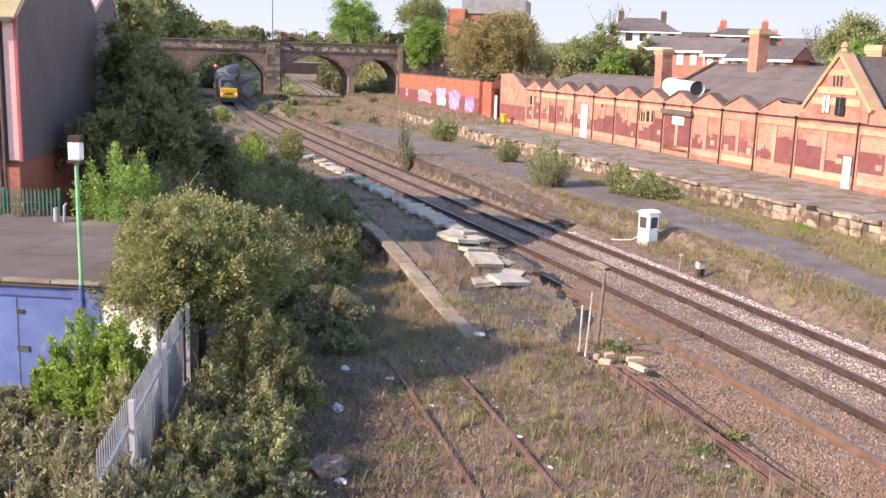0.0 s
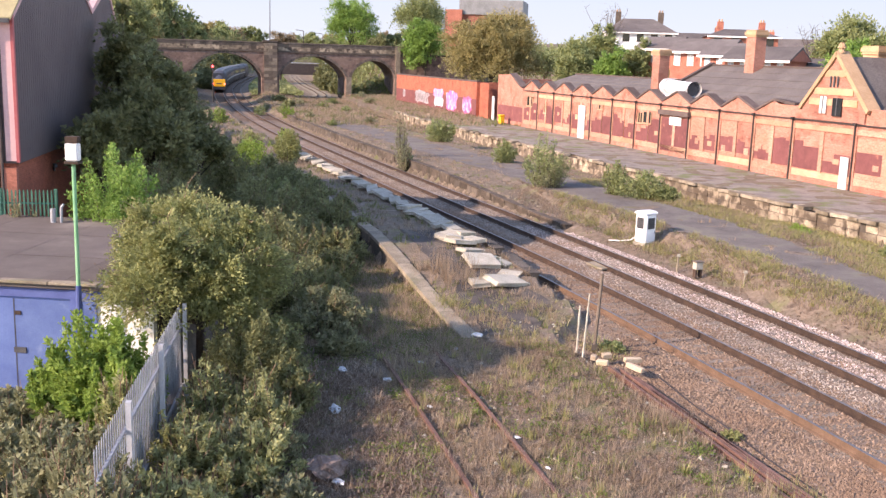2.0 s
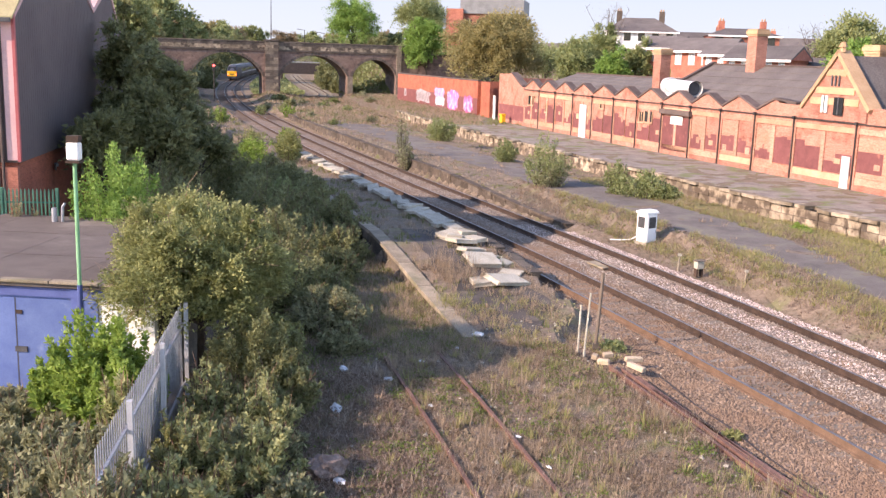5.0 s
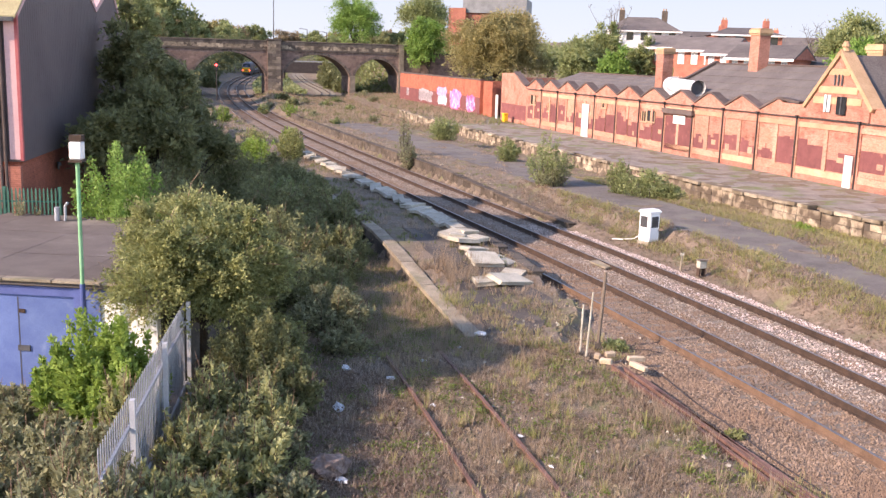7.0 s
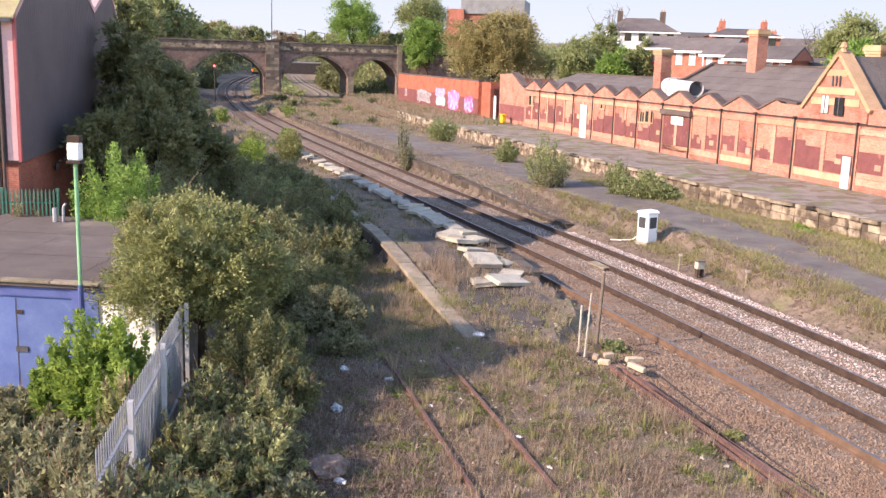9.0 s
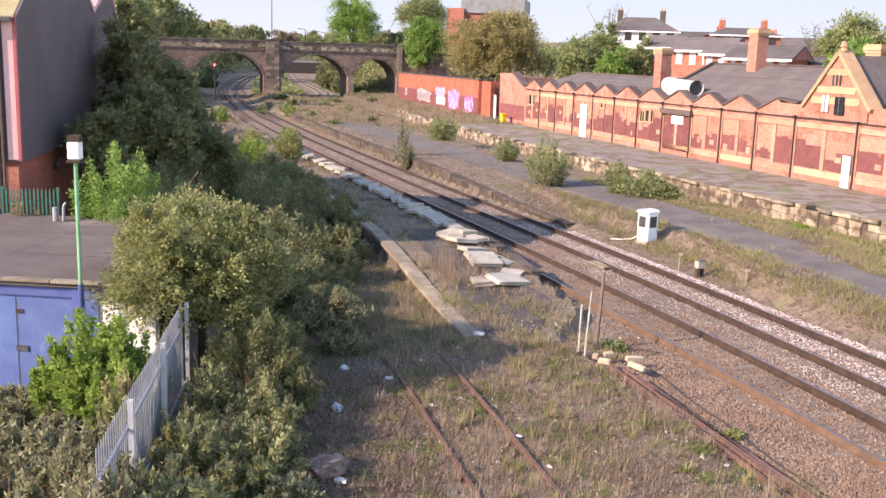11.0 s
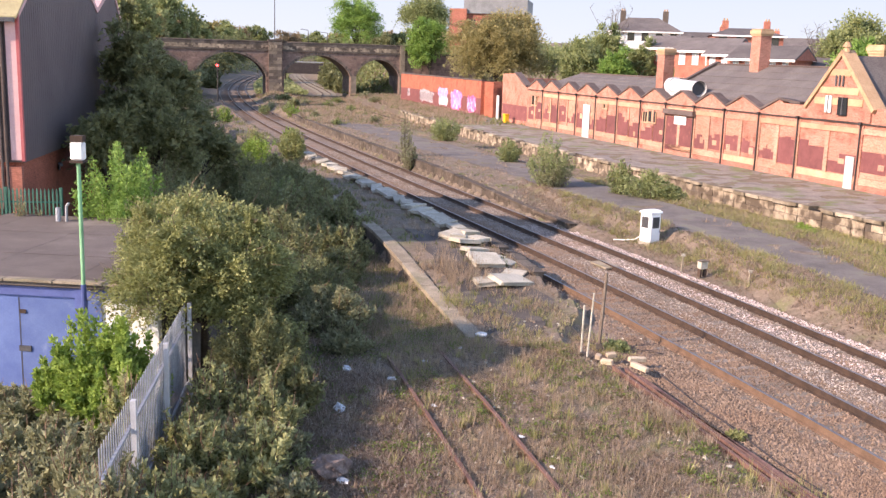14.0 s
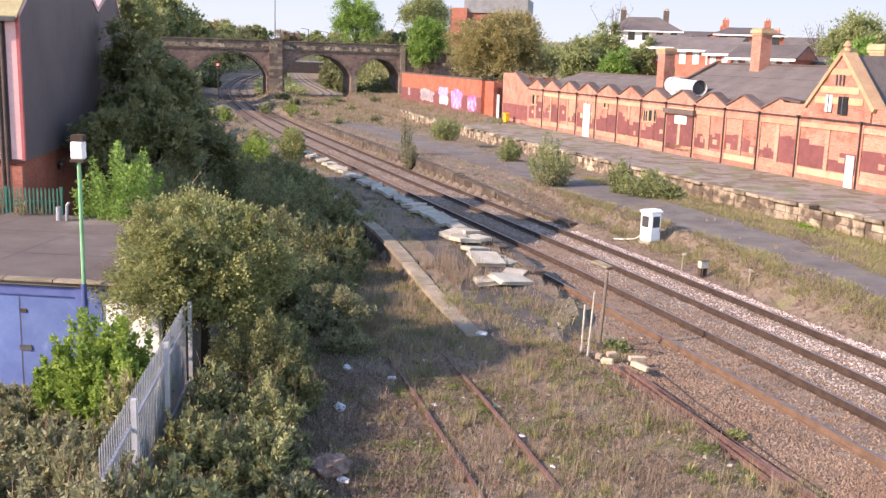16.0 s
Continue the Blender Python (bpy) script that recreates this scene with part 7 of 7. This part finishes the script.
        b = part("litter", bm, mt, m=pose(x, y, float(ground_z(x, y)) + (0.12 if x > 0.9 and y > 25 else 0.06), 0, 0, rng.uniform(0, 180)))
        tagged(b, lab, "litter", "scattered litter")
    bm = bmesh.new()
    bmesh.ops.create_icosphere(bm, subdivisions=3, radius=0.38)
    for v in bm.verts:
        f = 1 + 0.35 * noise.noise(v.co * 5)
        v.co = Vector((v.co.x * f, v.co.y * f * 0.8, v.co.z * f * 0.62))
    b = part("rubble_lump", bm, material("mauve_rubble", [(0.15, 0.10, 0.085), (0.28, 0.21, 0.18)], 5.0, 0.95, 0.6, 25.0), m=pose(-1.9, 16.3, 0.2))
    tagged(b, "brown and grey lump of rubble in the grass", "rubble")
    # colour-light signal under the bridge
    sg = thing("railway_signal", pose(-34.6, 148.5, 0), "black railway signal showing a red light", "signal")
    bm = bmesh.new()
    tube(bm, (0, 0, -0.3), (0, 0, 4.4), 0.09, 0.08)
    part("mast", bm, M_PIPE, sg)
    boxpart("signal_head", (-0.22, 0.22, -0.12, 0.12, 4.4, 5.5), M_PIPE, sg, bevel=0.05)
    bm = bmesh.new()
    tube(bm, (0, -0.16, 5.15), (0, -0.123, 5.15), 0.15, n=14)
    part("red_lamp", bm, M_REDLAMP, sg, "glowing red lamp")
    bm = bmesh.new()
    for k in range(7):
        a = math.pi * k / 7
        b2 = math.pi * (k + 1) / 7
        v = [bm.verts.new(q) for q in ((0.25 * math.cos(a), -0.12, 5.15 + 0.25 * math.sin(a)), (0.25 * math.cos(b2), -0.12, 5.15 + 0.25 * math.sin(b2)), (0.25 * math.cos(b2), -0.4, 5.15 + 0.25 * math.sin(b2)), (0.25 * math.cos(a), -0.4, 5.15 + 0.25 * math.sin(a)))]
        bm.faces.new(v)
    part("hood", bm, M_DARK, sg)


# ---- houses beyond ----
def build_houses():
    def house(x, y, rz, w, d, ze, zr, label, brick, wins=5, white=True, hip=0.0, stack=True):
        z = float(ground_z(x, y)) - 0.3
        h = thing("house", pose(x, y, z, 0, 0, rz), label, "house", "houses beyond the station")
        ze, zr = ze - z, zr - z
        boxpart("wall", (-w / 2, w / 2, 0, d, 0, ze), brick, h)
        bm = bmesh.new()
        A = [bm.verts.new(v) for v in ((-w / 2 - 0.4, -0.5, ze), (w / 2 + 0.4, -0.5, ze), (w / 2 + 0.4, d + 0.5, ze), (-w / 2 - 0.4, d + 0.5, ze), (-w / 2 - 0.4 + hip, d / 2, zr), (w / 2 + 0.4 - hip, d / 2, zr))]
        for f in ((0, 1, 5, 4), (2, 3, 4, 5), (1, 2, 5), (3, 0, 4), (0, 3, 2, 1)):
            bm.faces.new([A[i] for i in f])
        if not hip:
            for xx in (-w / 2, w / 2):
                gb = bmesh.new()
                v = [gb.verts.new(q) for q in ((xx - 0.42 if xx < 0 else xx + 0.405, -0.1, ze - 0.02), (xx - 0.42 if xx < 0 else xx + 0.405, d + 0.1, ze - 0.02), (xx - 0.42 if xx < 0 else xx + 0.405, d / 2, zr - 0.25))]
                g2 = [gb.verts.new((q.co.x + (0.015), q.co.y, q.co.z)) for q in v]
                gb.faces.new(v)
                gb.faces.new(g2[::-1])
                for k in range(3):
                    gb.faces.new((v[k], v[(k + 1) % 3], g2[(k + 1) % 3], g2[k]))
                part("gable", gb, brick, h)
        r = part("roof", bm, M_SLATE, h, "grey tiled roof")
        boxpart("fascia", (-w / 2 - 0.4, w / 2 + 0.4, -0.55, -0.5, ze - 0.2, ze + 0.03), M_WHITE, r)
        for row in range(2):
            for k in range(wins):
                xx = -w / 2 + w * (k + 0.5) / wins
                z0 = ze - 1.5 - row * 2.7
                if z0 < 0.5:
                    continue
                wd = boxpart("window", (xx - w / wins * 0.24, xx + w / wins * 0.24, -0.06, -0.003, z0, z0 + 1.3), M_WHITE if white else M_GLASS, h)
                boxpart("pane", (xx - w / wins * 0.2, xx - 0.05, -0.08, -0.061, z0 + 0.12, z0 + 1.18), M_TRAINBAND if white else M_GLASS, wd)
                boxpart("pane", (xx + 0.05, xx + w / wins * 0.2, -0.08, -0.061, z0 + 0.12, z0 + 1.18), M_TRAINBAND if white else M_GLASS, wd)
        if stack:
            for xx in (-w * 0.3, w * 0.32):
                c = boxpart("chimney", (xx - 0.45, xx + 0.45, d / 2 - 0.4, d / 2 + 0.4, zr - 0.8, zr + 1.1), M_SOOT if brick is M_WHITE else brick, r)
                for q in (-0.2, 0.2):
                    bm = bmesh.new()
                    tube(bm, (xx + q, d / 2, zr + 1.1), (xx + q, d / 2, zr + 1.45), 0.12)
                    part("chimney_pot", bm, M_BUFF, c)
    house(23.6, 113.15, -35, 4.0, 7, 9.14, 10.6, "red brick house with grey roof behind the station", M_HOUSEBRICK, 3, stack=False)
    house(27.13, 107.72, -35, 6.0, 7, 8.87, 10.37, "red brick terrace house with white windows and grey roof", M_HOUSEBRICK, 4, stack=False)
    house(28.43, 101.44, -35, 5.0, 7, 8.48, 9.83, "red brick terrace house with white windows and grey roof", M_HOUSEBRICK, 4, stack=False)
    house(30.01, 96.72, -35, 6.0, 7, 8.11, 9.5, "low red brick terrace house with white windows", M_HOUSEBRICK, 5, stack=False)
    house(36.5, 99.0, -35, 5.0, 7, 7.3, 8.5, "low red brick house with dark grey roof", M_HOUSEBRICK, 3, stack=False)
    house(31.9, 165, -6, 11.4, 10, 12.5, 14.9, "white rendered house with dark hipped roof", M_WHITE, 5, False, 3.6)
    house(44.5, 150, -8, 10.0, 9, 11.9, 13.1, "brick house with low hipped slate roof on the skyline", M_HOUSEBRICK, 4, False, 3.0)
    house(57.0, 160, -20, 17, 10, 9.5, 12.2, "red brick terrace with grey roof on the skyline", M_HOUSEBRICK, 6, True, 2.5)
    house(45.0, 190, -10, 20, 9, 11.5, 13.6, "distant brick terrace with chimneys", M_HOUSEBRICK, 6, True, 2.0)
    house(64.0, 150, -25, 14, 9, 9.0, 11.5, "distant brick terrace with chimneys", M_HOUSEBRICK, 5, True, 2.0)
    # tall flat block behind the broad tree
    tb = thing("brick_block", pose(8.0, 205, 2.0, 0, 0, -10), "tall red brick block with grey upper storey", "building")
    boxpart("wall", (-7.5, 7.0, 0, 12, 0, 14.3), M_HOUSEBRICK, tb)
    boxpart("upper_storey", (-5.5, 7.5, -0.4, 11, 14.303, 17.2), M_TRAINROOF, tb)
    boxpart("stair_tower", (-8.3, -4.8, -0.9, -0.003, 0, 15.2), M_HOUSEBRICK, tb)
    for k in range(5):
        for j in range(4):
            boxpart("window", (-4.3 + k * 2.2, -3.1 + k * 2.2, -0.06, -0.003, 3 + j * 2.9, 4.4 + j * 2.9), M_GLASS, tb)


build_ground()
build_backdrop()
build_bridge()
build_far_bridge()
build_station()
build_left()
build_houses()
build_lineside()
build_train()
build_plants()
build_tracks()
build_platforms()
build_stones()
motions()
